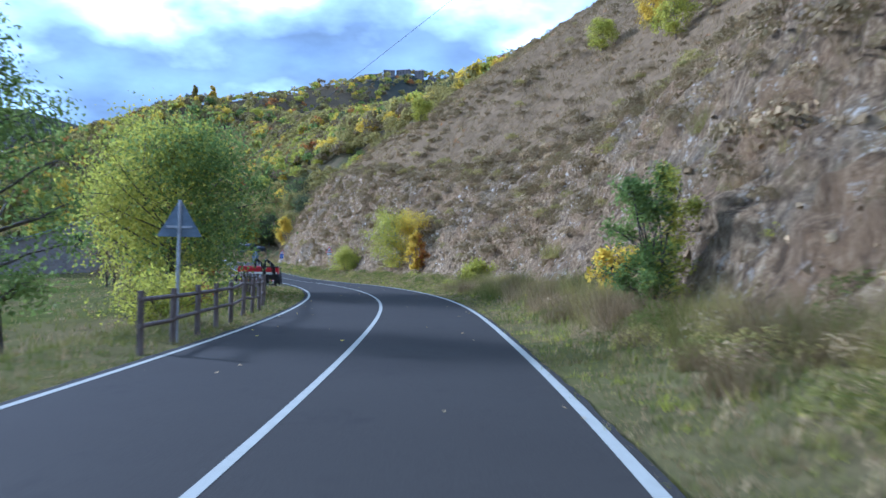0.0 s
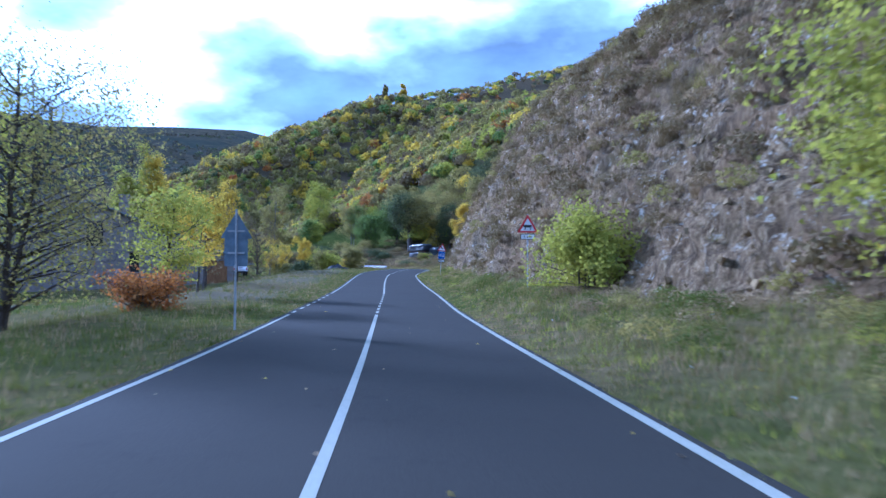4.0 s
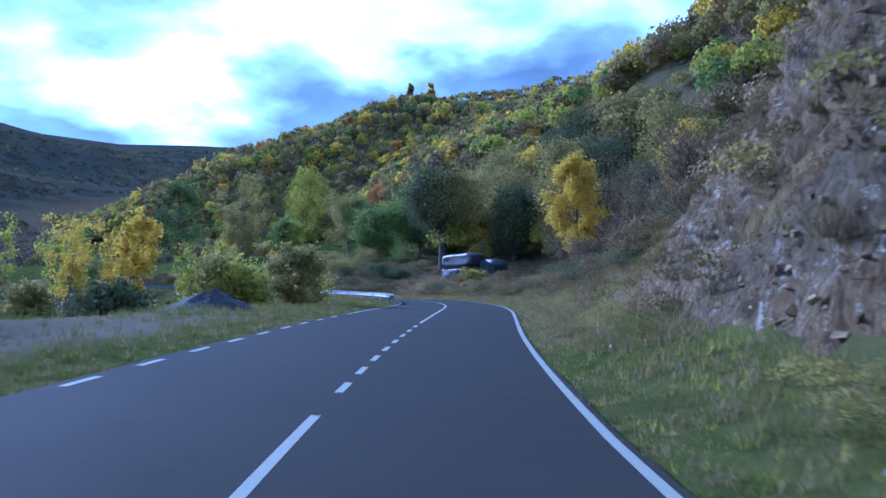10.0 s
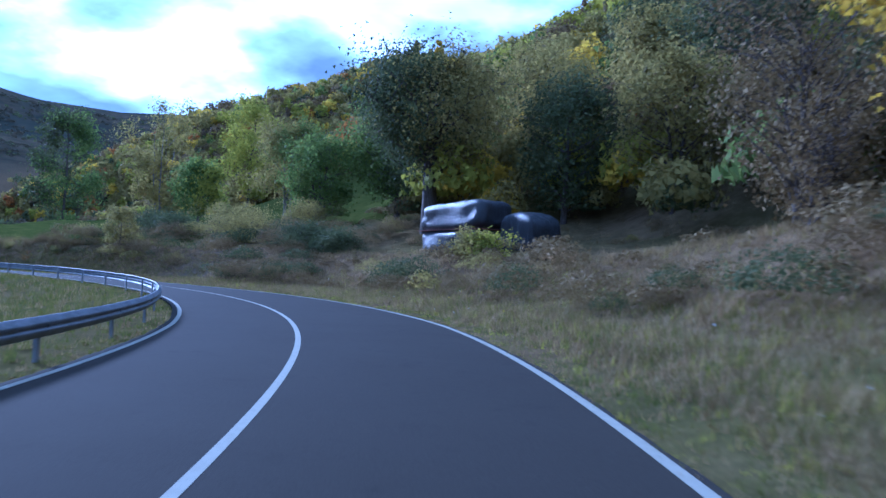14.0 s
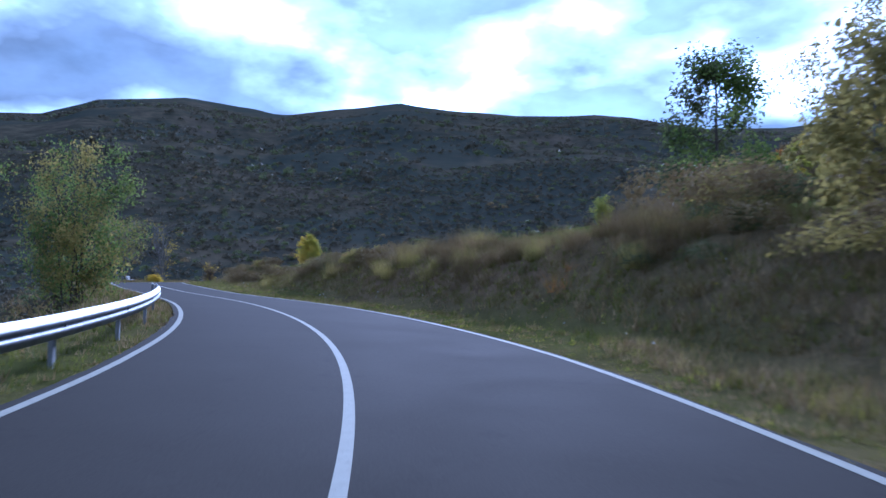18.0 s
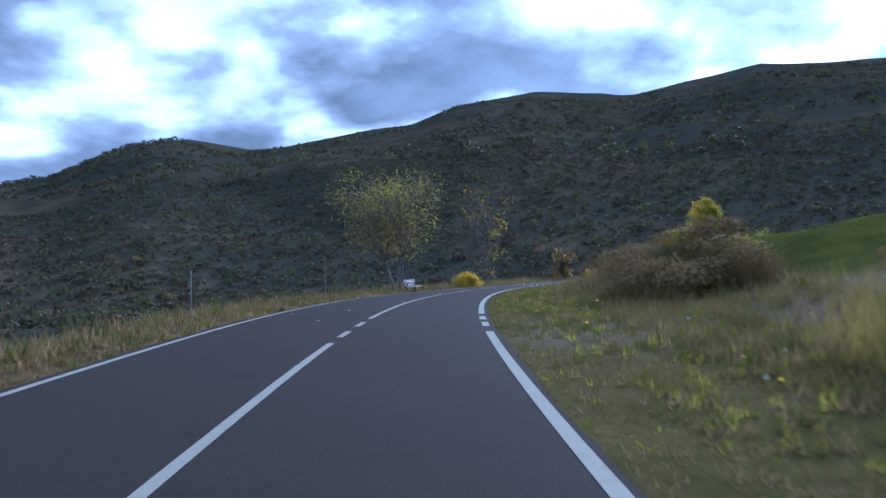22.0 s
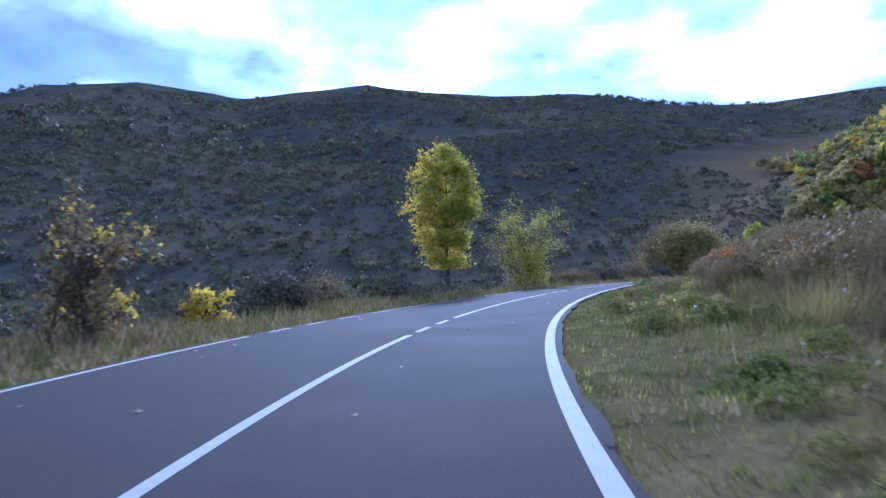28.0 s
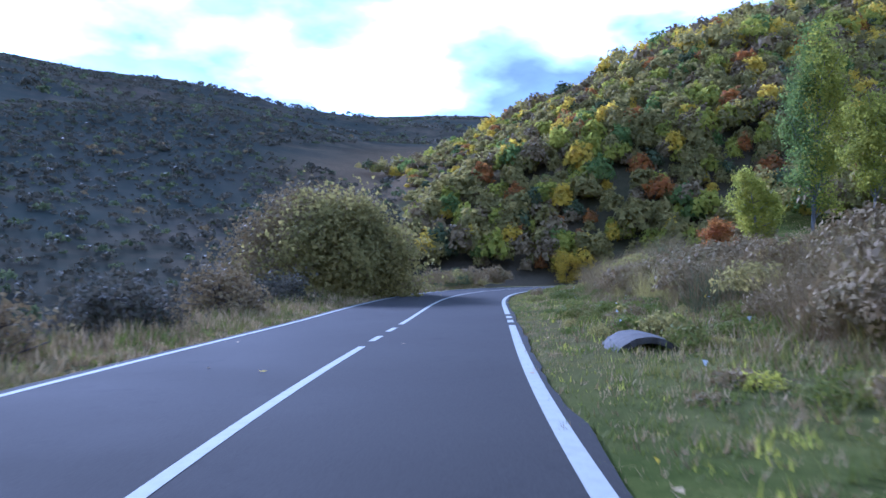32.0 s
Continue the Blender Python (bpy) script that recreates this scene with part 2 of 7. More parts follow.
def ground_mat():
    k = Mat("ground_cover", 1.0, 0, 0.0)
    dry = k.mix(k.ramp(k.noise(1.3, 7, 0.65), (0.3, 0.0), (0.7, 1.0)), (0.098, 0.066, 0.034), (0.235, 0.165, 0.086))
    dry = k.mix(k.ramp(k.noise(14, 4, 0.7), (0.4, 0.0), (0.7, 0.6)), dry, (0.053, 0.047, 0.030))
    green = k.mix(k.ramp(k.noise(0.9, 6, 0.6), (0.35, 0.0), (0.68, 1.0)), (0.0520, 0.0640, 0.0130), (0.1040, 0.1060, 0.0250))
    green = k.mix(k.ramp(k.noise(18, 4, 0.7), (0.4, 0.0), (0.72, 0.5)), green, (0.0240, 0.0400, 0.0070))
    gravel = k.mix(k.ramp(k.noise(16, 5, 0.75), (0.35, 0.0), (0.7, 1.0)), (0.115, 0.092, 0.064), (0.235, 0.196, 0.145))
    shrub = k.mix(k.ramp(k.noise(0.05, 6, 0.62), (0.38, 0.0), (0.62, 1.0)), (0.048, 0.045, 0.030), (0.096, 0.080, 0.051))
    shrub = k.mix(k.ramp(k.cells(0.16), (0.10, 0.55), (0.6, 0.0)), shrub, (0.040, 0.046, 0.032))
    shrub = k.mix(k.ramp(k.noise(0.010, 7, 0.66), (0.52, 0.0), (0.66, 0.40)), shrub, (0.120, 0.090, 0.064))
    shrub = k.mix(k.ramp(k.noise(0.0045, 7, 0.66), (0.47, 0.0), (0.56, 0.70)), shrub, (0.040, 0.048, 0.038))
    shrub = k.mix(k.ramp(k.noise(0.016, 5, 0.6, (1, 1, 3)), (0.66, 0.0), (0.72, 0.30)), shrub, (0.150, 0.130, 0.078))
    c = k.mix(k.attr("green"), dry, green)
    c = k.mix(k.attr("gravel"), c, gravel)
    c = k.mix(k.attr("shrub"), c, shrub)
    k.color(c)
    return k.bump(k.noise(7, 7, 0.7), 0.7, 0.10).m


def rock_mat():
    k = Mat("rock", 0.95, 0, 0.1)
    flake = k.noise(5.0, 10, 0.80, (1.3, 1.3, 0.5))
    a = k.ramp(flake, (0.39, (0.0850, 0.0550, 0.0277)), (0.46, (0.2250, 0.1500, 0.0739)), (0.53, (0.3500, 0.2450, 0.1243)), (0.62, (0.6000, 0.4550, 0.2520)))
    a = k.mix(k.ramp(k.cells(3.2, (1, 1, 0.7), "Color"), (0.2, 0.0), (0.8, 0.25)), a, (0.2635, 0.1944, 0.1015))
    slate = k.mix(k.ramp(k.noise(6.0, 8, 0.78, (1.4, 1.4, 0.45)), (0.42, 0.0), (0.60, 1.0)), (0.0850, 0.0720, 0.0470), (0.3000, 0.2480, 0.1554))
    a = k.mix(k.ramp(k.noise(0.13, 6, 0.68), (0.50, 0.0), (0.62, 0.65)), a, slate)
    a = k.mix(k.ramp(k.noise(0.22, 6, 0.6, (1, 1, 0.5)), (0.44, 0.0), (0.60, 0.60)), a, (0.2500, 0.1520, 0.0655))
    # crevice shade painted into the rock colour as dark noise patches
    a = k.mix(k.ramp(k.noise(1.6, 8, 0.78, (1, 1, 0.4)), (0.51, 0.0), (0.60, 0.8)), a, (0.0850, 0.0580, 0.0302))
    a = k.mix(k.ramp(k.noise(0.7, 7, 0.75), (0.56, 0.0), (0.66, 0.6)), a, (0.1500, 0.1150, 0.0403))
    pale = k.mix(1.0, k.ramp(k.noise(2.4, 9, 0.8), (0.56, 0.0), (0.60, 1.0)), k.ramp(k.noise(0.3, 4), (0.48, 0.0), (0.58, 1.0)), "MULTIPLY")
    a = k.mix(pale, a, (0.62, 0.56, 0.43))
    k.color(a)
    h = k.ramp(flake, (0.36, 0.0), (0.64, 1.0))
    return k.bump(k.mix(0.3, h, k.noise(22, 7, 0.8)), 1.0, 0.16).m


def stone_mat():
    k = Mat("loose_stone", 0.95, 0, 0.1)
    a = k.ramp(k.island(), (0.1, (0.2196, 0.1490, 0.0686)), (0.5, (0.3587, 0.2527, 0.1185)), (0.8, (0.2928, 0.2138, 0.1092)), (0.97, (0.5563, 0.4212, 0.2145)))
    a = k.mix(k.ramp(k.noise(12, 6, 0.7), (0.45, 0.0), (0.7, 0.6)), a, (0.1830, 0.1244, 0.0562))
    return k.color(a).bump(k.noise(18, 6, 0.75), 0.7, 0.05).m


def bark(name, a, b):
    k = Mat(name, 0.9, 0, 0.15)
    n = k.noise(9, 6, 0.7, (1, 1, 0.22))
    return k.color(k.mix(k.ramp(n, (0.35, 0.0), (0.65, 1.0)), a, b)).bump(n, 0.7, 0.03).m


M_ASPHALT, M_PAINT, M_GROUND, M_ROCK = asphalt(), line_paint(), ground_mat(), rock_mat()
M_STONE = stone_mat()
M_BARK, M_BARK_PALE = bark("bark", (0.045, 0.035, 0.028), (0.13, 0.11, 0.09)), bark("pale_bark", (0.10, 0.09, 0.08), (0.27, 0.25, 0.22))
M_GREEN = leaf("leaf_green", (0.100, 0.145, 0.032), (0.170, 0.222, 0.050), (0.245, 0.285, 0.064))
M_YELLOW = leaf("leaf_yellow", (0.54, 0.38, 0.028), (0.70, 0.51, 0.038), (0.44, 0.35, 0.042))
M_LIME = leaf("leaf_lime", (0.32, 0.32, 0.036), (0.46, 0.42, 0.050), (0.24, 0.26, 0.038))
M_OLIVE = leaf("leaf_olive", (0.194, 0.172, 0.050), (0.294, 0.252, 0.068), (0.386, 0.305, 0.080))
M_RUST = leaf("leaf_rust", (0.320, 0.120, 0.034), (0.450, 0.200, 0.034), (0.230, 0.130, 0.050))
M_DARK = leaf("leaf_dark", (0.062, 0.078, 0.032), (0.105, 0.124, 0.048), (0.150, 0.155, 0.062), through=0.3)
M_TWIG = leaf("dry_brush", (0.146, 0.106, 0.048), (0.262, 0.190, 0.084), (0.204, 0.156, 0.060), through=0.2)
M_STRAW = leaf("dry_grass", (0.279, 0.194, 0.092), (0.463, 0.333, 0.160), (0.223, 0.178, 0.072), through=0.2)
M_GRASS = leaf("grass", (0.088, 0.108, 0.017), (0.140, 0.155, 0.024), (0.215, 0.185, 0.048), through=0.35)
M_HEATH = leaf("heath", (0.0476, 0.0504, 0.0308), (0.1008, 0.0910, 0.0574), (0.1428, 0.1176, 0.0700), through=0.15)

# ---------------------------------------------------------------- building helpers
def link(name, verts, faces, material, parent=None, label="", smooth=False):
    """One mesh object from vertices and faces, under a parent if one is given."""
    me = bpy.data.meshes.new(name)
    me.from_pydata([tuple(v) for v in verts], [], [tuple(q) for q in faces])
    me.validate()
    me.update()
    for m in material if isinstance(material, (list, tuple)) else (material,):
        me.materials.append(m)
    if smooth:
        me.polygons.foreach_set("use_smooth", [True] * len(me.polygons))
    ob = new(name, me)
    if parent is not None:
        ob.parent = parent
    if label:
        ob["label"] = label
    return ob


def soup(name, V, F, material, parent=None, smooth=None, mats=None):
    """A mesh from numpy arrays: vertices (n, 3) and faces (m, 3 or 4)."""
    me = bpy.data.meshes.new(name)
    V, F = np.asarray(V, np.float32), np.asarray(F, np.int32)
    k = F.shape[1]
    me.vertices.add(len(V))
    me.vertices.foreach_set("co", V.ravel())
    me.loops.add(F.size)
    me.loops.foreach_set("vertex_index", F.ravel())
    me.polygons.add(len(F))
    me.polygons.foreach_set("loop_start", np.arange(0, F.size, k, dtype=np.int32))
    if mats is not None:
        me.polygons.foreach_set("material_index", np.asarray(mats, np.int32))
    if smooth is not None:
        me.polygons.foreach_set("use_smooth", np.full(len(F), smooth))
    for m in material if isinstance(material, (list, tuple)) else (material,):
        me.materials.append(m)
    me.update(calc_edges=True)
    me.validate()
    ob = new(name, me)
    if parent is not None:
        ob.parent = parent
    return ob


def part(name, bm, material, parent, label="", smooth=False):
    """A bmesh as one mesh object under a thing or a part."""
    me = bpy.data.meshes.new(name)
    if smooth:
        for q in bm.faces:
            q.smooth = True
    bm.to_mesh(me)
    bm.free()
    me.materials.append(material)
    ob = new(name, me)
    if parent is not None:
        ob.parent = parent
    if label:
        ob["label"] = label
    return ob


def box(size, at=(0, 0, 0), bevel=0.0, turn=None, bm=None):
    bm2 = bmesh.new()
    bmesh.ops.create_cube(bm2, size=1.0)
    bmesh.ops.scale(bm2, vec=size, verts=bm2.verts)
    if bevel:
        bmesh.ops.bevel(bm2, geom=bm2.edges[:], offset=bevel, segments=2, affect="EDGES", profile=0.6)
    if turn is not None:
        bmesh.ops.transform(bm2, matrix=turn.to_4x4(), verts=bm2.verts)
    bmesh.ops.translate(bm2, vec=at, verts=bm2.verts)
    return join(bm, bm2)


def tube(a, b, r, r2=None, n=10, bm=None):
    """A round bar from a to b."""
    a, b = Vector(a), Vector(b)
    bm2 = bmesh.new()
    bmesh.ops.create_cone(bm2, cap_ends=True, segments=n, radius1=r, radius2=r if r2 is None else r2, depth=(b - a).length)
    m = (b - a).to_track_quat("Z", "Y").to_matrix().to_4x4()
    bmesh.ops.transform(bm2, matrix=Matrix.Translation((a + b) / 2) @ m, verts=bm2.verts)
    return join(bm, bm2)


def prism(outline, depth, bm=None, m=None):
    """An outline in x and z, given depth along y."""
    bm2 = bmesh.new()
    front = [bm2.verts.new((x, -depth / 2, z)) for x, z in outline]
    back = [bm2.verts.new((x, depth / 2, z)) for x, z in outline]
    bm2.faces.new(front)
    bm2.faces.new(back[::-1])
    for i in range(len(outline)):
        j = (i + 1) % len(outline)
        bm2.faces.new((front[j], front[i], back[i], back[j]))
    bmesh.ops.recalc_face_normals(bm2, faces=bm2.faces)
    if m is not None:
        bmesh.ops.transform(bm2, matrix=m, verts=bm2.verts)
    return join(bm, bm2)


def join(bm, other):
    if bm is None:
        return other
    me = bpy.data.meshes.new("joined")
    other.to_mesh(me)
    other.free()
    bm.from_mesh(me)
    bpy.data.meshes.remove(me)
    return bm


def empty(name, m, label, category, group="", kind=""):
    ob = new(name)
    ob.empty_display_size = 0.2
    ob.matrix_world = m
    return tagged(ob, label, category, group, kind)


# ---------------------------------------------------------------- the lie of the land
def spline(knots, per):
    """A natural cubic spline through evenly spaced knots."""
    K = np.array(knots, float)
    n = len(K)
    A, B = np.eye(n), np.zeros((n, n))
    for i in range(1, n - 1):
        A[i, i - 1 : i + 2], B[i, i - 1 : i + 2] = (1 / 6, 2 / 3, 1 / 6), (1, -2, 1)
    D = np.linalg.solve(A, B @ K)
    x = np.linspace(0, n - 1, (n - 1) * per + 1)
    i = np.minimum(x.astype(int), n - 2)
    b = (x - i)[:, None]
    a = 1 - b
    return a * K[i] + b * K[i + 1] + ((a**3 - a) * D[i] + (b**3 - b) * D[i + 1]) / 6


KNOT = 15.510
AXIS = spline(ROAD, 31)
S = np.arange(len(AXIS)) * KNOT / 31
ALONG = np.gradient(AXIS[:, :2], axis=0)
ALONG /= np.hypot(*ALONG.T)[:, None]
ACROSS = np.stack([ALONG[:, 1], -ALONG[:, 0]], 1)
WR = np.interp(S, np.arange(len(ROAD)) * KNOT, LANE_RIGHT)
WL = np.interp(S, np.arange(len(ROAD)) * KNOT, LANE_LEFT)
TILT = np.interp(S, np.arange(len(ROAD)) * KNOT, CROSSFALL)


def spot(s, d=0.0, dz=0.0):
    """The place s metres along the road and d metres to its right, dz over the road."""
    i = np.clip(np.asarray(s, float) * 31 / KNOT, 0, len(AXIS) - 1.001)
    k = i.astype(int)
    w = (i - k)[..., None]
    c = AXIS[k] * (1 - w) + AXIS[k + 1] * w
    n = ACROSS[k] * (1 - w) + ACROSS[k + 1] * w
    d, dz = np.broadcast_to(d, np.shape(s)), np.broadcast_to(dz, np.shape(s))
    dz = dz + TILT[k] * np.clip(d, -5, 5)
    return np.concatenate([c[..., :2] + n * d[..., None], (c[..., 2] + dz)[..., None]], -1)


def facing(s):
    """The road's heading at s, in degrees to the left of +y."""
    k = int(min(max(s * 31 / KNOT, 0), len(AXIS) - 1))
    return math.degrees(math.atan2(-ALONG[k, 0], ALONG[k, 1]))


def road_frame(X, Y):
    """Nearest place on the road for arrays of points: s, d and the road's height."""
    X, Y = np.ravel(X), np.ravel(Y)
    s, d, z = np.empty(len(X)), np.empty(len(X)), np.empty(len(X))
    cx, cy = AXIS[::3, 0].astype(np.float32), AXIS[::3, 1].astype(np.float32)
    for a in range(0, len(X), 20000):
        x, y = X[a : a + 20000], Y[a : a + 20000]
        k = ((x[:, None].astype(np.float32) - cx) ** 2 + (y[:, None].astype(np.float32) - cy) ** 2).argmin(1) * 3
        rx, ry = x - AXIS[k, 0], y - AXIS[k, 1]
        d[a : a + 20000] = rx * ACROSS[k, 0] + ry * ACROSS[k, 1]
        along = rx * ALONG[k, 0] + ry * ALONG[k, 1]
        s[a : a + 20000] = S[k] + np.clip(along, -2, 2)
        z[a : a + 20000] = AXIS[k, 2]
        inner = k > 3
        d[a : a + 20000] = np.where(inner, np.sign(d[a : a + 20000]) * np.hypot(rx, ry), d[a : a + 20000])
    return s, d, z


def hashed(ix, iy, seed):
    h = (ix * 374761393 + iy * 668265263 + seed * 974634421) & 0x7FFFFFFF
    h = ((h ^ (h >> 13)) * 1274126177) & 0x7FFFFFFF
    return ((h ^ (h >> 16)) & 0xFFFF) / 65535.0


def value_noise(x, y, seed=0):
    ix, iy = np.floor(x).astype(np.int64), np.floor(y).astype(np.int64)
    u, v = x - ix, y - iy
    u, v = u * u * (3 - 2 * u), v * v * (3 - 2 * v)
    a, b = hashed(ix, iy, seed), hashed(ix + 1, iy, seed)
    c, e = hashed(ix, iy + 1, seed), hashed(ix + 1, iy + 1, seed)
    return (a * (1 - u) + b * u) * (1 - v) + (c * (1 - u) + e * u) * v - 0.5


def rough_noise(x, y, size, octaves=4, seed=0):
    out, amp = 0.0, 1.0
    for o in range(octaves):
        out = out + amp * value_noise(x / size * 2**o + 17.3 * o, y / size * 2**o - 9.1 * o, seed + o)
        amp *= 0.5
    return out


def table(s, rows, col):
    return np.interp(s, [r[0] for r in rows], [r[col] for r in rows])


# right side: s, verge width, verge rise, bank slope, bank height, slope above it
RIGHT = [(0, 3.0, 0.5, 1.5, 15, 0.7), (50, 3.2, 0.5, 1.5, 14, 0.7), (70, 4.5, 0.6, 1.35, 10, 0.75), (88, 5.8, 0.8, 1.2, 8, 0.8), (112, 5.0, 0.8, 1.4, 10, 0.8),
         (136, 3.0, 0.8, 1.8, 14, 0.8), (165, 3.3, 0.7, 2.0, 16, 0.75), (186, 3.8, 0.7, 2.2, 15, 0.7), (200, 3.4, 0.7, 1.8, 13, 0.7), (212, 3.2, 0.6, 0.85, 10, 0.6), (222, 3.0, 0.6, 0.68, 9, 0.55),
         (240, 3.5, 0.4, 0.5, 3.2, 0.26), (255, 4.2, 0.4, 0.42, 1.2, 0.12), (275, 4.5, 0.25, 0.40, 2.2, 0.20), (290, 2.2, 0.15, 0.75, 2.5, 0.16),
         (310, 1.9, 0.1, 0.8, 2.1, 0.16), (326, 1.9, 0.1, 0.6, 1.3, 0.16), (338, 5.0, 0.05, 0.20, 0.4, 0.15), (348, 3.2, 0.1, 0.4, 0.7, 0.16), (375, 3.2, 0.1, 0.4, 0.7, 0.15),
         (430, 3.0, 0.15, 0.40, 0.9, 0.16), (494, 2.6, 0.2, 0.5, 2.0, 0.25)]
# left side: s, verge width, slope down, depth
LEFT = [(0, 2.6, 0.35, 3.0), (60, 2.6, 0.35, 3.0), (84, 7.0, 0.3, 2.5), (105, 6.5, 0.25, 1.5), (125, 6.5, 0.20, 1.7), (200, 8.0, 0.15, 1.5), (235, 3.0, 0.25, 1.2), (275, 2.6, 0.25, 1.6),
        (300, 1.8, 0.45, 5.0), (330, 1.7, 0.5, 9.0), (362, 2.6, 0.5, 11.0), (385, 4.0, 0.4, 9.0), (420, 2.4, 0.42, 9.0), (494, 2.4, 0.4, 9.0)]
# ridges of the wooded hill: x, y, z
RIDGE = [(-283, 340, 4), (-272, 392, 40), (-266, 440, 72), (-280, 490, 95), (-294, 544, 114), (-250, 586, 138), (-150, 545, 118), (-60, 440, 98), (0, 330, 84), (50, 200, 66), (72, 80, 52), (82, -60, 46), (90, -300, 40)]
RIDGE_BACK = [(-250, 586, 140), (-147, 905, 246), (60, 1100, 300)]
# skyline of the far mountains as bearing to the left of +y and height in degrees, and that of the nearer spur
SKYLINE = [(0, 5), (20, 8), (34, 11.3), (37.6, 11.4), (41, 11.2), (43, 10.9), (49.5, 11.0), (54, 11.8), (57, 12.4), (64, 12.4), (68, 12.7), (72.5, 13.3), (78, 12.7), (82, 12.1), (84, 12.4), (89, 12.8), (95, 12.2),
           (98, 10.9), (101, 10.5), (108, 9.2), (110.3, 9.0), (115.5, 9.8), (118.5, 9.0), (123, 6.8), (127, 6.3), (133, 6.0), (150, 7), (180, 6), (230, 6), (300, 5), (360, 5)]
SPUR = [(0, 0), (40, 0.5), (55, 2.5), (70, 4.0), (80, 5.5), (92, 7.4), (100, 7.2), (110, 5.2), (125, 3.6), (140, 4.2), (180, 3), (240, 0), (360, 0)]


def ridge_height(X, Y, pts, slope):
    best = np.full(X.shape, -50.0)
    for a, b in zip(pts[:-1], pts[1:]):
        ax, ay, az = a
        dx, dy, dz = b[0] - ax, b[1] - ay, b[2] - az
        u = np.clip(((X - ax) * dx + (Y - ay) * dy) / (dx * dx + dy * dy), 0, 1)
        r = np.hypot(X - ax - u * dx, Y - ay - u * dy)
        best = np.maximum(best, az + u * dz - slope * (np.sqrt(r * r + 400) - 20))
    return best


def smooth(x):
    x = np.clip(x, 0, 1)
    return x * x * (3 - 2 * x)


def far_height(X, Y):
    ox, oy = X + 110, Y - 170
    R = np.hypot(ox, oy)
    bearing = np.degrees(np.arctan2(-ox, oy)) % 360
    bearing = bearing + rough_noise(X, Y, 500, 3, 5) * 2.0
    top = np.tan(np.radians(np.interp(bearing, *zip(*SKYLINE)))) * 2100
    rise = np.clip((R - 190) / 1910, 0, None)
    mount = top * np.where(rise < 1, rise**1.05, 1 - 0.25 * np.clip(rise - 1, 0, 1.5))
    mount = mount + rough_noise(X, Y, 260, 5, 2) * np.clip((R - 260) / 600, 0, 1) * 30 * (1 - 0.75 * smooth((R - 1500) / 500))
    mount = mount + rough_noise(X, Y, 150, 4, 17) * 15 * np.clip((R - 300) / 400, 0, 1) * (1 - smooth((R - 1200) / 500))
    spur = np.tan(np.radians(np.interp(bearing, *zip(*SPUR)))) * 620
    spur = spur * np.exp(-(((R - 620) / 260) ** 2)) + rough_noise(X, Y, 120, 4, 8) * 9 * np.exp(-(((R - 620) / 300) ** 2))
    valley = -9.0 * smooth((R - 60) / 120) * (1 - smooth((R - 250) / 300)) + 3
    base = valley + np.maximum(mount, spur)
    hill = np.maximum(ridge_height(X, Y, RIDGE, 0.55), ridge_height(X, Y, RIDGE_BACK, 0.55))
    hill = hill + rough_noise(X, Y, 70, 3, 11) * 6 * smooth((hill - 10) / 30)
    return np.maximum(base, hill)


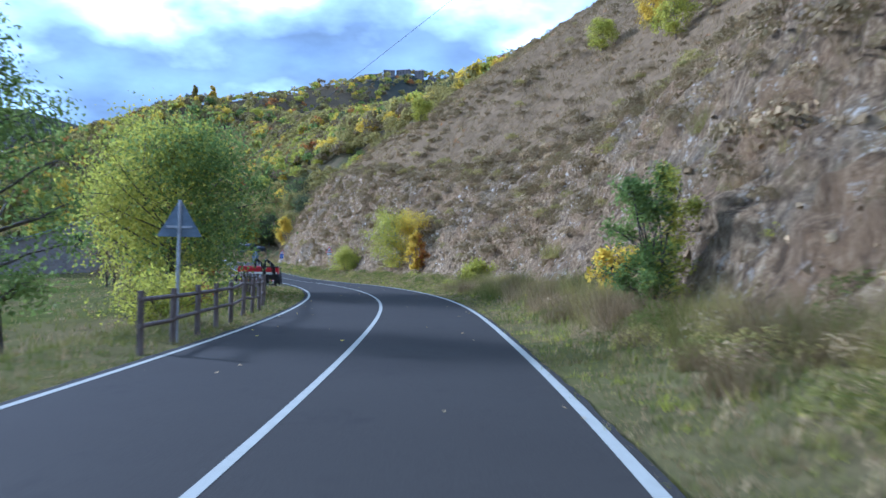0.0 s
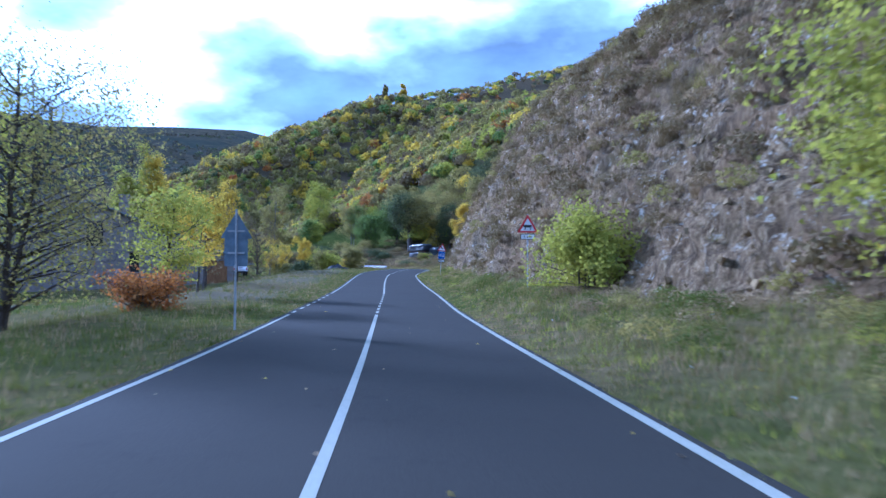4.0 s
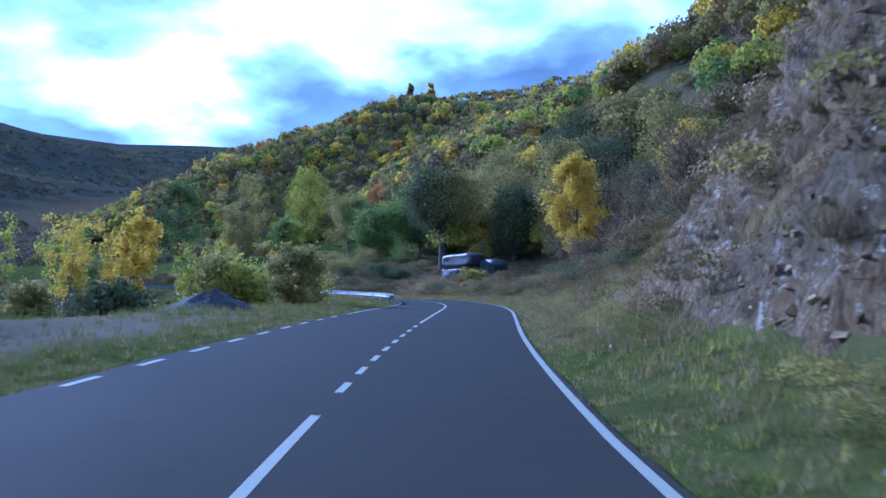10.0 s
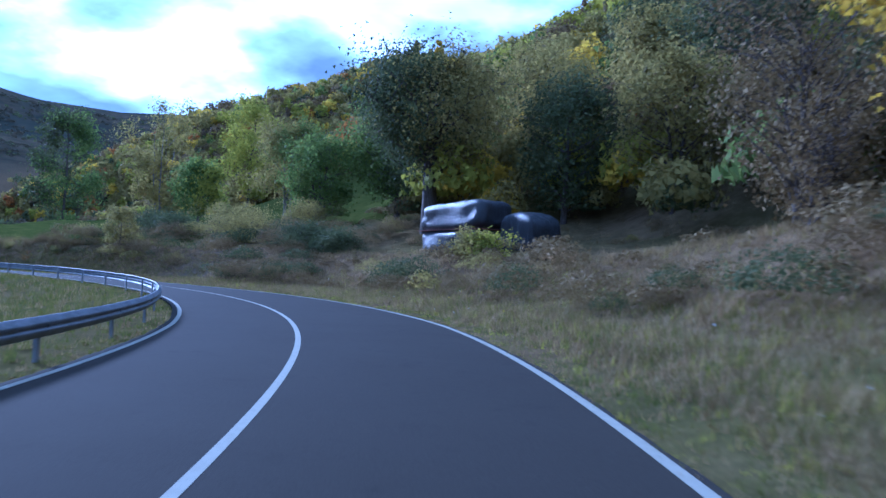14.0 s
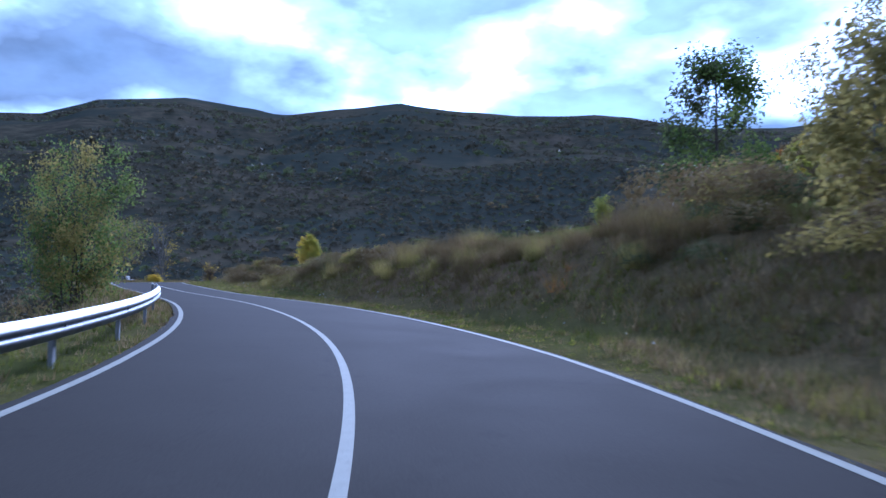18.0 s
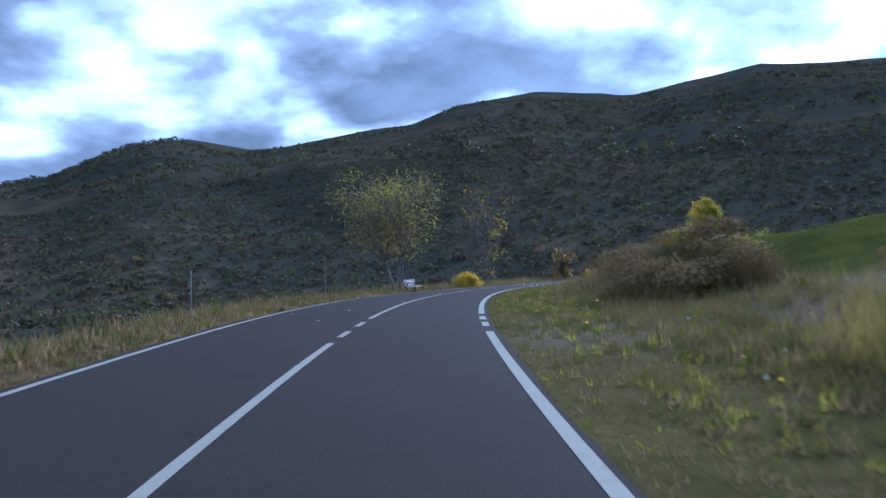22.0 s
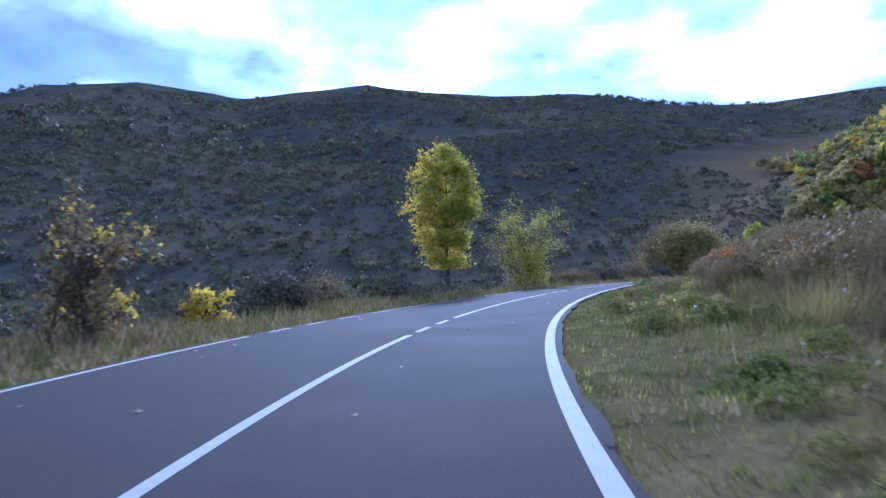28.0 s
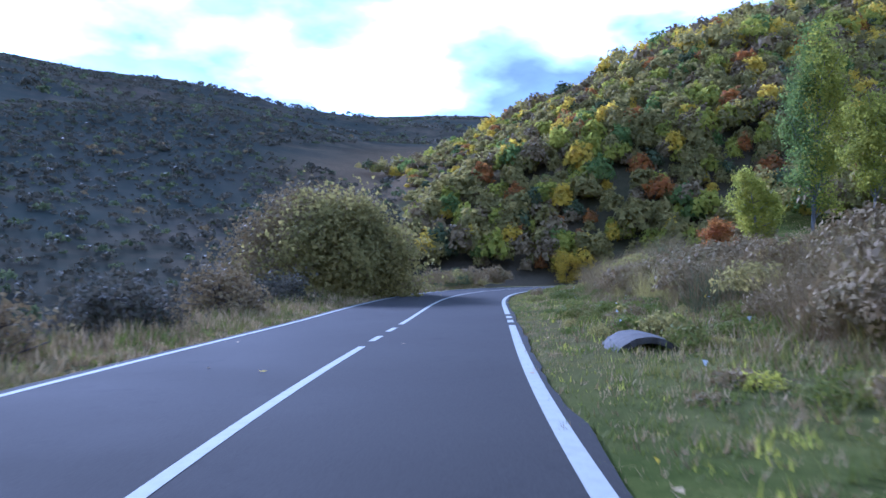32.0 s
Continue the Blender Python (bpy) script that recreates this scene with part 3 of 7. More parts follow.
def land(X, Y):
    """Height of the ground, and how green, gravelly and shrubby it is."""
    shape = X.shape
    X, Y = X.ravel().astype(float), Y.ravel().astype(float)
    z = far_height(X, Y)
    s, d, zr = np.zeros(len(X)), np.full(len(X), 1e3), np.zeros(len(X))
    near = (X > -330) & (X < 130) & (Y > -180) & (Y < 420)
    s[near], d[near], zr[near] = road_frame(X[near], Y[near])
    wr, wl = np.interp(s, S, WR) + 0.2, np.interp(s, S, WL) + 0.2
    e = d - wr
    vw, vr, bs, bh, us = (table(s, RIGHT, c) for c in (1, 2, 3, 4, 5))
    n1 = rough_noise(X, Y, 6, 4, 21)
    up = vr * smooth(e / vw) + np.minimum(np.maximum(e - vw, 0) * bs, bh) + np.maximum(e - vw - bh / bs, 0) * us
    up = up + n1 * np.clip(e / 6, 0, 1) * np.clip(0.25 + 0.05 * e, 0, 0.9) + rough_noise(X, Y, 1.2, 2, 31) * 0.12 * smooth(e / 1.0)
    up = up - 0.75 * smooth((e - vw + 0.1) / 1.1) * smooth((s - 4) / 6) * (1 - smooth((s - 200) / 7)) * (1 - smooth((e - vw - bh / bs - 1) / 4))
    f = -d - wl
    lv, ls, ld = (table(s, LEFT, c) for c in (1, 2, 3))
    down = -ld * (1 - np.exp(-np.maximum(f - lv, 0) * ls / ld)) + rough_noise(X, Y, 5, 4, 41) * 0.5 * smooth(f / 8) + rough_noise(X, Y, 1.2, 2, 31) * 0.10 * smooth(f / 1.0)
    local = zr + np.interp(s, S, TILT) * np.clip(d, -5, 5) - 0.05 + np.where(d > 0, np.where(e > 0, up, 0), np.where(f > 0, down, 0))
    span_r = np.interp(s, [0, 190, 225, 262, 300, 494], [30, 30, 26, 22, 34, 34])
    w = np.where(d > 0, 1 - smooth((d - span_r) / 45), 1 - smooth((-d - 26) / 60))
    w = np.where(near, w, 0)
    z = local * w + z * (1 - w)
    # cover
    patch = rough_noise(X, Y, 9, 4, 51)
    green_r = np.interp(s, [0, 60, 75, 130, 200, 240, 262, 300, 340, 494], [0.65, 0.65, 0.6, 0.6, 0.6, 0.40, 0.35, 0.45, 0.68, 0.68])
    bank = smooth((e - vw) / 1.2) * (1 - smooth((e - vw - bh / bs) / 2.0))
    field = smooth((e - vw - bh / bs - 1.5) / 2.0) * smooth((s - 283) / 10)
    g = np.where(d > 0, green_r * (1 - bank) + field, np.interp(s, [0, 90, 240, 300, 340, 375, 494], [0.7, 0.6, 0.65, 0.6, 0.25, 0.7, 0.4]))
    meadow = smooth((-d - 14) / 6) * (1 - smooth((s - 305) / 12))
    g = np.where(d < 0, np.maximum(g, meadow * 0.85), g)
    g = np.clip(g + patch * 0.8, 0, 1) * np.where(near, 1, 0)
    rocky = (d > 0) * smooth((e - vw - 1) / 2) * (s < 245)
    g = g * (1 - rocky)
    gr = smooth(1 - np.abs(np.minimum(e, f) + 9 * (np.abs(d) < 3) - 0.1) / 0.7) * 0.3
    gr = np.maximum(gr, smooth((-d - 5) / 2) * smooth((s - 128) / 8) * (1 - smooth((s - 212) / 8)) * (1 - smooth((-d - 13) / 3)) * (0.55 + patch))
    gr = np.maximum(gr, (d > 0) * smooth(1 - np.abs(s - 337 - 0.15 * d) / 4.0) * smooth(e / 0.6) * (1 - smooth((e - 12) / 4)) * 0.9)
    gr = np.maximum(gr, (d > 0) * smooth(1 - np.abs(s - 281 - 0.5 * e) / 4.0) * smooth(e / 0.6) * (1 - smooth((e - 16) / 6)) * 0.8)
    gr = np.maximum(gr, (d < 0) * smooth(1 - np.abs(s - 91) / 8.0) * smooth(f / 0.4) * (1 - smooth((f - 3) / 3)) * 0.7)
    sh = np.clip(1 - w * 1.15 + 0.1, 0, 1) * np.where((d > 0) & near & (s > 283), smooth((d - 55) / 20), 1)
    sh = np.where((d < 0) & near & (s > 305), np.maximum(sh, smooth((f - lv) / 4)), sh)
    sh = sh * (1 - 0.6 * smooth((ridge_height(X, Y, RIDGE, 0.55) - 5) / 20))
    return [a.reshape(shape) for a in (z, g, np.clip(gr, 0, 1), np.clip(sh, 0, 1), s, d)]


def height(x, y):
    """Ground height at single points."""
    return float(land(np.array([x], float), np.array([y], float))[0][0])


def ticks(lo, hi, step, end):
    mid = np.arange(lo, hi + step, step)
    out, g = [], step
    x = mid[-1]
    while x < end:
        g *= 1.11
        x += g
        out.append(x)
    low, g, x = [], step, mid[0]
    while x > -end:
        g *= 1.11
        x -= g
        low.append(x)
    return np.r_[low[::-1], mid, out]


def build_ground():
    tx, ty = ticks(-270, 60, 0.95, 4300), ticks(-85, 300, 0.95, 4300)
    X, Y = np.meshgrid(tx, ty)
    Z, g, gr, sh, s, d = land(X, Y)
    nx, ny = len(tx), len(ty)
    i = np.arange((ny - 1) * (nx - 1))
    a = i // (nx - 1) * nx + i % (nx - 1)
    ob = soup("ground", np.stack([X, Y, Z], -1).reshape(-1, 3), np.stack([a, a + 1, a + nx + 1, a + nx], 1), M_GROUND, smooth=True)
    for name, v in (("green", g), ("gravel", gr), ("shrub", sh)):
        at = ob.data.attributes.new(name, "FLOAT", "POINT")
        at.data.foreach_set("value", v.ravel().astype(np.float32))
    return tagged(ob, "grassy verges, dry slopes, wooded hill and distant mountains", "ground", kind="structure")


ground = build_ground()


def ribbon(name, s0, s1, d0, d1, lift, material, step=1.0, thick=0.0):
    """A strip along the road between two sideways offsets (functions of s)."""
    s = np.linspace(s0, s1, max(2, int((s1 - s0) / step) + 1))
    a, b = spot(s, d0(s), lift), spot(s, d1(s), lift)
    rows = [a, b] if not thick else [a - (0, 0, thick), a, b, b - (0, 0, thick)]
    V = np.stack(rows, 1).reshape(-1, 3)
    k, n = len(rows), len(s)
    F = [(i * k + j, i * k + j + 1, (i + 1) * k + j + 1, (i + 1) * k + j) for i in range(n - 1) for j in range(k - 1)]
    if thick:
        F += [(0, 3, 2, 1), tuple((n - 1) * k + j for j in (0, 1, 2, 3))]
    return soup(name, V, np.array([q[::-1] for q in F]), material, smooth=False)


def wr_at(s):
    return np.interp(s, S, WR)


def wl_at(s):
    return np.interp(s, S, WL)


def ragged(s, seed):
    return 0.06 * value_noise(s / 1.3, s * 0 + seed, seed) + 0.06 * value_noise(s / 0.35, s * 0, seed + 3)


END = S[-1] - 1
road = ribbon("road", 1, END, lambda s: -wl_at(s) - 0.22 + ragged(s, 3), lambda s: wr_at(s) + 0.17 + ragged(s, 4), 0.0, M_ASPHALT, 0.4, 0.06)
tagged(road, "two-lane dark asphalt road with worn wheel tracks", "road", kind="structure")


def strokes(side, spans, width=0.11):
    """Painted lines: spans of (from, to) solid or (from, to, stroke, gap)."""
    for span in spans:
        if len(span) == 2:
            runs = [span]
        else:
            a, b, on, off = span
            runs = [(a + k * (on + off), a + k * (on + off) + on) for k in range(int((b - a + off) / (on + off)))]
        for a, b in runs:
            c = (lambda s: 0 * s) if side == "c" else (lambda s: wr_at(s) + 0.02) if side == "r" else (lambda s: -wl_at(s) - 0.02)
            w = width / 2
            ob = ribbon("lane_marking", a, b, lambda s: c(s) - w, lambda s: c(s) + w, 0.004, M_PAINT, 0.5)
            tagged(ob, "worn white painted line on the asphalt" if len(span) == 2 else "short white painted dash on the asphalt", "road marking",
                   "dashes of the road lines" if len(span) == 4 else "", "structure")


strokes("c", [(2, 122.0), (123.0, 138.0, 1, 1), (139.0, 186.5), (188.2, 203.4, 1, 1), (204.5, 274.0), (274.9, 282.4, 1.1, 0.9), (283.0, 336.5), (337.4, 340.6, 1, 1), (341.3, 389.5),
              (390.1, 393.1, 1, 0.8), (393.6, 406.4), (406.9, 409.6, 1, 0.55), (410.1, 428.5), (429.4, 432.5, 1, 1), (433.4, END - 1)])
strokes("r", [(2, 275.2), (275.9, 286.5, 1.1, 1.5), (287.2, 337.8), (338.8, 341.4, 0.9, 0.6), (341.9, 432.4), (433.2, 435.8, 0.9, 0.6), (436.4, END - 1)], 0.13)
strokes("l", [(2, 122.0), (123.0, 139.0, 1, 1.3), (140.0, 186.0), (187.5, 208.0, 1, 1.3), (209.0, 390.7), (391.6, 397.1, 1, 0.9), (397.7, 405.6), (406.6, 410.4, 0.95, 0.5), (411.0, END - 1)])

# ---------------------------------------------------------------- rock face
def rock_face():
    s = np.arange(4, 209, 0.36)
    v = np.linspace(0, 1, 58)
    SS, VV = np.meshgrid(s, v)
    vw, vr, bs, bh, us = (table(SS, RIGHT, c) for c in (1, 2, 3, 4, 5))
    fade = smooth((SS - 4) / 4) * (1 - smooth((SS - 202) / 7))
    more = np.interp(SS, [0, 50, 75, 110, 140, 209], [11, 10, 5, 4, 3, 2]) * (0.9 + 0.8 * rough_noise(SS, SS * 0, 9, 3, 61))
    wide = bh / bs
    e = VV * (wide + more)
    rise = np.minimum(e * bs, bh) + np.maximum(e - wide, 0) * us
    base = spot(SS, wr_at(SS) + 0.3 + vw + e, vr + rise - 0.25)
    k = np.clip((SS * 31 / KNOT).astype(int), 0, len(AXIS) - 1)
    out = np.concatenate([-ACROSS[k] * 0.88, np.full(SS.shape + (1,), 0.47)], -1)
    push = np.empty(SS.shape)
    for idx in np.ndindex(SS.shape):
        p = Vector((SS[idx] * 0.9, rise[idx] * 1.1 + 0.25 * SS[idx], 0.4 * rise[idx]))
        cell = noise.voronoi(p * 0.5)[0]
        block = noise.voronoi(p * 1.5 + Vector((3, 1, 7)))[0]
        push[idx] = 0.38 * (cell[1] - cell[0]) + 0.22 * (block[1] - block[0]) + 0.50 * noise.fractal(p * 1.5, 0.8, 2.1, 5) + 0.20 * abs(noise.noise(p * 3.1)) + 0.75 * noise.fractal(p * 0.16, 1.0, 2.0, 3)
    push = (0.12 + push * smooth(0.35 + VV * 4)) * fade * (1 - 0.8 * smooth((VV - 0.6) / 0.35)) - 0.9 * (1 - fade) - 1.1 * smooth((VV - 0.9) / 0.1)
    V = base + out * push[..., None]
    nx, ny = len(s), len(v)
    i = np.arange((ny - 1) * (nx - 1))
    a = i // (nx - 1) * nx + i % (nx - 1)
    ob = soup("cliff", V.reshape(-1, 3), np.stack([a, a + 1, a + nx + 1, a + nx], 1), M_ROCK)
    return tagged(ob, "steep grey-brown cut rock face with loose ledges beside the road", "cliff", kind="structure"), V, SS, VV


cliff, CLIFF_V, CLIFF_S, CLIFF_U = rock_face()


def stone_shape(r, n=1):
    """Angular fragments about the origin: vertices (n, 8, 3) and the faces of one."""
    c = np.array([(x, y, z) for z in (-1, 1) for x, y in ((-1, -1), (1, -1), (1, 1), (-1, 1))], float)
    V = c * r.uniform(0.35, 1.0, (n, 8, 3)) * r.uniform(0.22, 1.0, (n, 1, 3))
    F = np.array([(0, 3, 2, 1), (4, 5, 6, 7), (0, 1, 5, 4), (1, 2, 6, 5), (2, 3, 7, 6), (3, 0, 4, 7)])
    return V, F


def turned(V, r):
    """Each block of vertices turned at random."""
    q = unit(r.normal(size=(len(V), 4)))
    w, x, y, z = q.T
    R = np.stack([np.stack([1 - 2 * (y * y + z * z), 2 * (x * y - z * w), 2 * (x * z + y * w)], 1), np.stack([2 * (x * y + z * w), 1 - 2 * (x * x + z * z), 2 * (y * z - x * w)], 1),
                  np.stack([2 * (x * z - y * w), 2 * (y * z + x * w), 1 - 2 * (x * x + y * y)], 1)], 1)
    return np.einsum("nij,nkj->nki", R, V)


def unit(v):
    return v / (np.linalg.norm(v, axis=-1, keepdims=True) + 1e-9)


def rubble():
    r = np.random.default_rng(5)
    n = 17000
    i, j = (r.uniform(size=n) ** 1.25 * (len(CLIFF_V) * 0.86)).astype(int), r.integers(8, CLIFF_V.shape[1] - 34, n)
    at = CLIFF_V[i, j] + r.normal(size=(n, 3)) * 0.08
    V, F = stone_shape(r, n)
    V = turned(V, r) * (0.035 + 0.13 * r.uniform(size=(n, 1, 1)) ** 2.5) + at[:, None]
    FF = (F[None] + 8 * np.arange(n)[:, None, None]).reshape(-1, 4)
    ob = soup("rubble", V.reshape(-1, 3), FF, M_STONE, cliff, smooth=False)
    tagged(ob, "grey and pale broken rock fragments", "", kind="stuff")
    # stones large enough to pick out, sharing a few meshes
    shapes = []
    for k in range(7):
        V, F = stone_shape(r, 1)
        bm = bmesh.new()
        vs = [bm.verts.new(p) for p in V[0]]
        for q in F:
            bm.faces.new([vs[t] for t in q])
        bmesh.ops.bevel(bm, geom=bm.edges[:], offset=0.04, segments=1, affect="EDGES")
        me = bpy.data.meshes.new("stone")
        bm.to_mesh(me)
        bm.free()
        me.materials.append(M_STONE)
        shapes.append(me)
    for k in range(280):
        i, j = int(r.uniform() ** 1.6 * 40), int(r.uniform(40, CLIFF_V.shape[1] - 40))
        st = new("stone", shapes[k % 7])
        size = r.uniform(0.07, 0.16)
        st.parent = cliff
        st.matrix_world = pose(*CLIFF_V[i, j], *r.uniform(0, 360, 3)) @ Matrix.Diagonal((size, size, size * 0.75, 1))


rubble()

# ---------------------------------------------------------------- plants
rng = np.random.default_rng(7)


def leaf_cloud(centres, normals, size, rng, aspect=0.7):
    """One small pointed leaf clump at each centre."""
    n = len(centres)
    t = rng.normal(size=(n, 3))
    t -= (t * normals).sum(1, keepdims=True) * normals
    t /= np.linalg.norm(t, axis=1, keepdims=True) + 1e-9
    b = np.cross(normals, t)
    r = size * rng.uniform(0.6, 1.3, (n, 1)) * 1.15
    V = np.stack([centres - t * r - b * r * aspect * 0.7, centres + t * r * 0.9 - b * r * aspect * rng.uniform(0.2, 0.9, (n, 1)), centres + b * r * aspect * 1.25 + normals * r * 0.25], 1).reshape(-1, 3)
    return V, np.arange(3 * n).reshape(n, 3)


def unit(v):
    return v / (np.linalg.norm(v, axis=-1, keepdims=True) + 1e-9)


def limb(a, b, r0, r1, rng, bend=0.08, sides=6, rings=5):
    """A tapered, slightly crooked limb."""
    a, b = np.asarray(a, float), np.asarray(b, float)
    axis = unit(b - a)
    side = unit(np.cross(axis, (0.3, 0.9, 0.2)))
    other = np.cross(axis, side)
    t = np.linspace(0, 1, rings)
    far = np.linalg.norm(b - a)
    wob = np.cumsum(rng.normal(size=(rings, 2)), 0) * bend * far / rings
    wob *= t[:, None]
    c = a + t[:, None] * (b - a) + wob[:, :1] * side + wob[:, 1:] * other
    ang = np.linspace(0, 2 * np.pi, sides, endpoint=False)
    r = r0 + (r1 - r0) * t
    V = c[:, None] + r[:, None, None] * (np.cos(ang)[None, :, None] * side + np.sin(ang)[None, :, None] * other)
    k = np.arange((rings - 1) * sides)
    i, j = k // sides, k % sides
    F = np.stack([i * sides + j, i * sides + (j + 1) % sides, (i + 1) * sides + (j + 1) % sides, (i + 1) * sides + j], 1)
    return V.reshape(-1, 3), F, c


def gather(parts):
    V, F, off = [], [], 0
    for v, q in parts:
        V.append(v)
        F.append(q + off)
        off += len(v)
    return np.concatenate(V), np.concatenate(F)


def tree_meshes(h, spread, seed, trunk=0.18, clear=0.25, leaves=2600, size=0.16, fullness=1.0, shape="round", twigs=26, stems=1):
    """Vertices and faces of a tree's wood and of its leaves. Shapes: round, tall (poplar), vase, dome."""
    r = np.random.default_rng(seed)
    wood, tips = [], []
    for st in range(stems):
        lean = r.normal(size=2) * (0.05 if stems == 1 else 0.22) * h * 0.5
        foot = np.array([0, 0, -0.3]) + np.r_[r.normal(size=2) * (0 if stems == 1 else 0.25), 0]
        top = np.array([lean[0], lean[1], h * (0.93 if shape == "tall" else 0.80) * r.uniform(0.85, 1)])
        v, q, c = limb(foot, top, trunk * (1 if stems == 1 else 0.6), trunk * 0.16, r, 0.10, 8, 10)
        wood.append((v, q))
        n = max(6, int(twigs / stems))
        for i in range(n):
            f = clear + (0.97 - clear) * (i + r.uniform()) / n
            p = c[min(9, int(f * 9.5))]
            u = (f - clear) / (1 - clear)
            prof = {"round": math.sin(math.pi * (0.18 + 0.74 * u)), "tall": 0.55 + 0.45 * math.sin(math.pi * min(1, 0.15 + u)), "vase": 0.55 + 0.6 * u, "dome": math.cos(u * 1.25)}[shape]
            a = i * 2.399 + r.uniform(-0.5, 0.5) + st
            out = spread * prof * r.uniform(0.65, 1.05)
            lift = {"round": 0.55, "tall": 1.6, "vase": 1.0, "dome": 0.35}[shape] * out * r.uniform(0.6, 1.2)
            b = p + np.array([math.cos(a) * out, math.sin(a) * out, min(lift, h - p[2])])
            v, q, cc = limb(p, b, trunk * 0.30 * (1 - 0.6 * u), 0.012, r, 0.16, 4, 5)
            wood.append((v, q))
            for k in range(3):
                m = cc[2 + k // 2] + (cc[-1] - cc[2]) * r.uniform(0, 0.8)
                e = m + unit(r.normal(size=3) + (0, 0, 0.5)) * out * r.uniform(0.25, 0.5)
                v, q, c2 = limb(m, e, trunk * 0.09, 0.006, r, 0.2, 3, 4)
                wood.append((v, q))
                tips += [c2[-1], c2[-2], (m + e) / 2]
            tips += [cc[-1], cc[-2]]
    tips = np.array(tips)
    W = gather(wood)
    if not leaves:
        return W, None
    pick = tips[r.integers(0, len(tips), max(30, int(leaves / 26)))]
    pick = pick[r.uniform(size=len(pick)) < fullness]
    near = np.repeat(pick, 26, 0)
    cl = near + r.normal(size=near.shape) * spread * (0.13 if shape != "tall" else 0.18)
    cl[:, 2] = np.maximum(cl[:, 2], h * clear * 0.6)
    mid = np.array([0, 0, h * 0.55])
    nrm = unit(unit(cl - mid) * 0.8 + r.normal(size=cl.shape) * 0.7 + (0, 0, 0.3))
    return W, leaf_cloud(cl, nrm, size, r)


TREES = {}


def tree(name, x, y, h, spread, mat, label, wood=None, seed=1, group="", category="tree", sink=0.0, turn=0.0, key=None, second=None, **kw):
    """A tree or shrub with trunk and crown, standing on the ground."""
    wood = wood or M_BARK
    (wv, wf), lv = tree_meshes(h, spread, seed, **kw)
    ob = empty(name, pose(x, y, height(x, y) - sink, 0, 0, turn), label, category, group)
    soup("trunk" if category == "tree" else "stem", wv, wf, wood, ob, smooth=True)
    if lv is not None:
        V, F = lv
        if second:
            share, m2 = second
            low = V.reshape(-1, 3, 3)[:, :, 2].mean(1)
            side = V.reshape(-1, 3, 3)[:, :, 0].mean(1) + np.random.default_rng(seed + 1).normal(size=len(F)) * spread * 0.3
            idx = (side > np.quantile(side, 1 - share)).astype(int)
            soup("crown", V, F, [mat, m2], ob, mats=idx)
        else:
            soup("crown", V, F, mat, ob)
    return ob


def scatter(name, pts, h, spread, mats, label, category, clumps=70, size=0.5, seed=0, shape=0.8):
    """Many crowns in one mesh: pts (n, 3), heights and widths; colours by crown."""
    r = np.random.default_rng(seed)
    n = len(pts)
    hh = h[0] + (h[1] - h[0]) * r.uniform(size=n) ** 1.3
    ww = hh * r.uniform(spread[0], spread[1], n)
    d = unit(r.normal(size=(n, clumps, 3)))
    d[..., 2] = np.abs(d[..., 2]) * 1.25 - 0.35
    lump = 1 + 0.28 * np.sin(d[..., 0] * 5 + r.uniform(0, 6, (n, 1))) * np.sin(d[..., 1] * 6 + r.uniform(0, 6, (n, 1)))
    rad = r.uniform(0.72, 1.06, (n, clumps)) * lump
    c = np.stack([d[..., 0] * rad * ww[:, None] / 2, d[..., 1] * rad * ww[:, None] / 2, hh[:, None] * (0.52 + 0.48 * d[..., 2] * rad * shape)], -1) + pts[:, None]
    nr = unit(d + r.normal(size=d.shape) * 0.45)
    sz = (size * np.repeat(ww, clumps) / np.mean(ww))[:, None]
    V, F = leaf_cloud(c.reshape(-1, 3), nr.reshape(-1, 3), sz, r, 0.8)
    pickm = np.repeat(r.choice(len(mats), n, p=np.array([m[1] for m in mats]) / sum(m[1] for m in mats)), clumps)
    ob = soup(name, V, F, [m[0] for m in mats], mats=pickm)
    return tagged(ob, label, category, kind="stuff")


def on_land(x, y):
    z = land(x, y)
    return np.stack([x, y, z[0]], 1), z


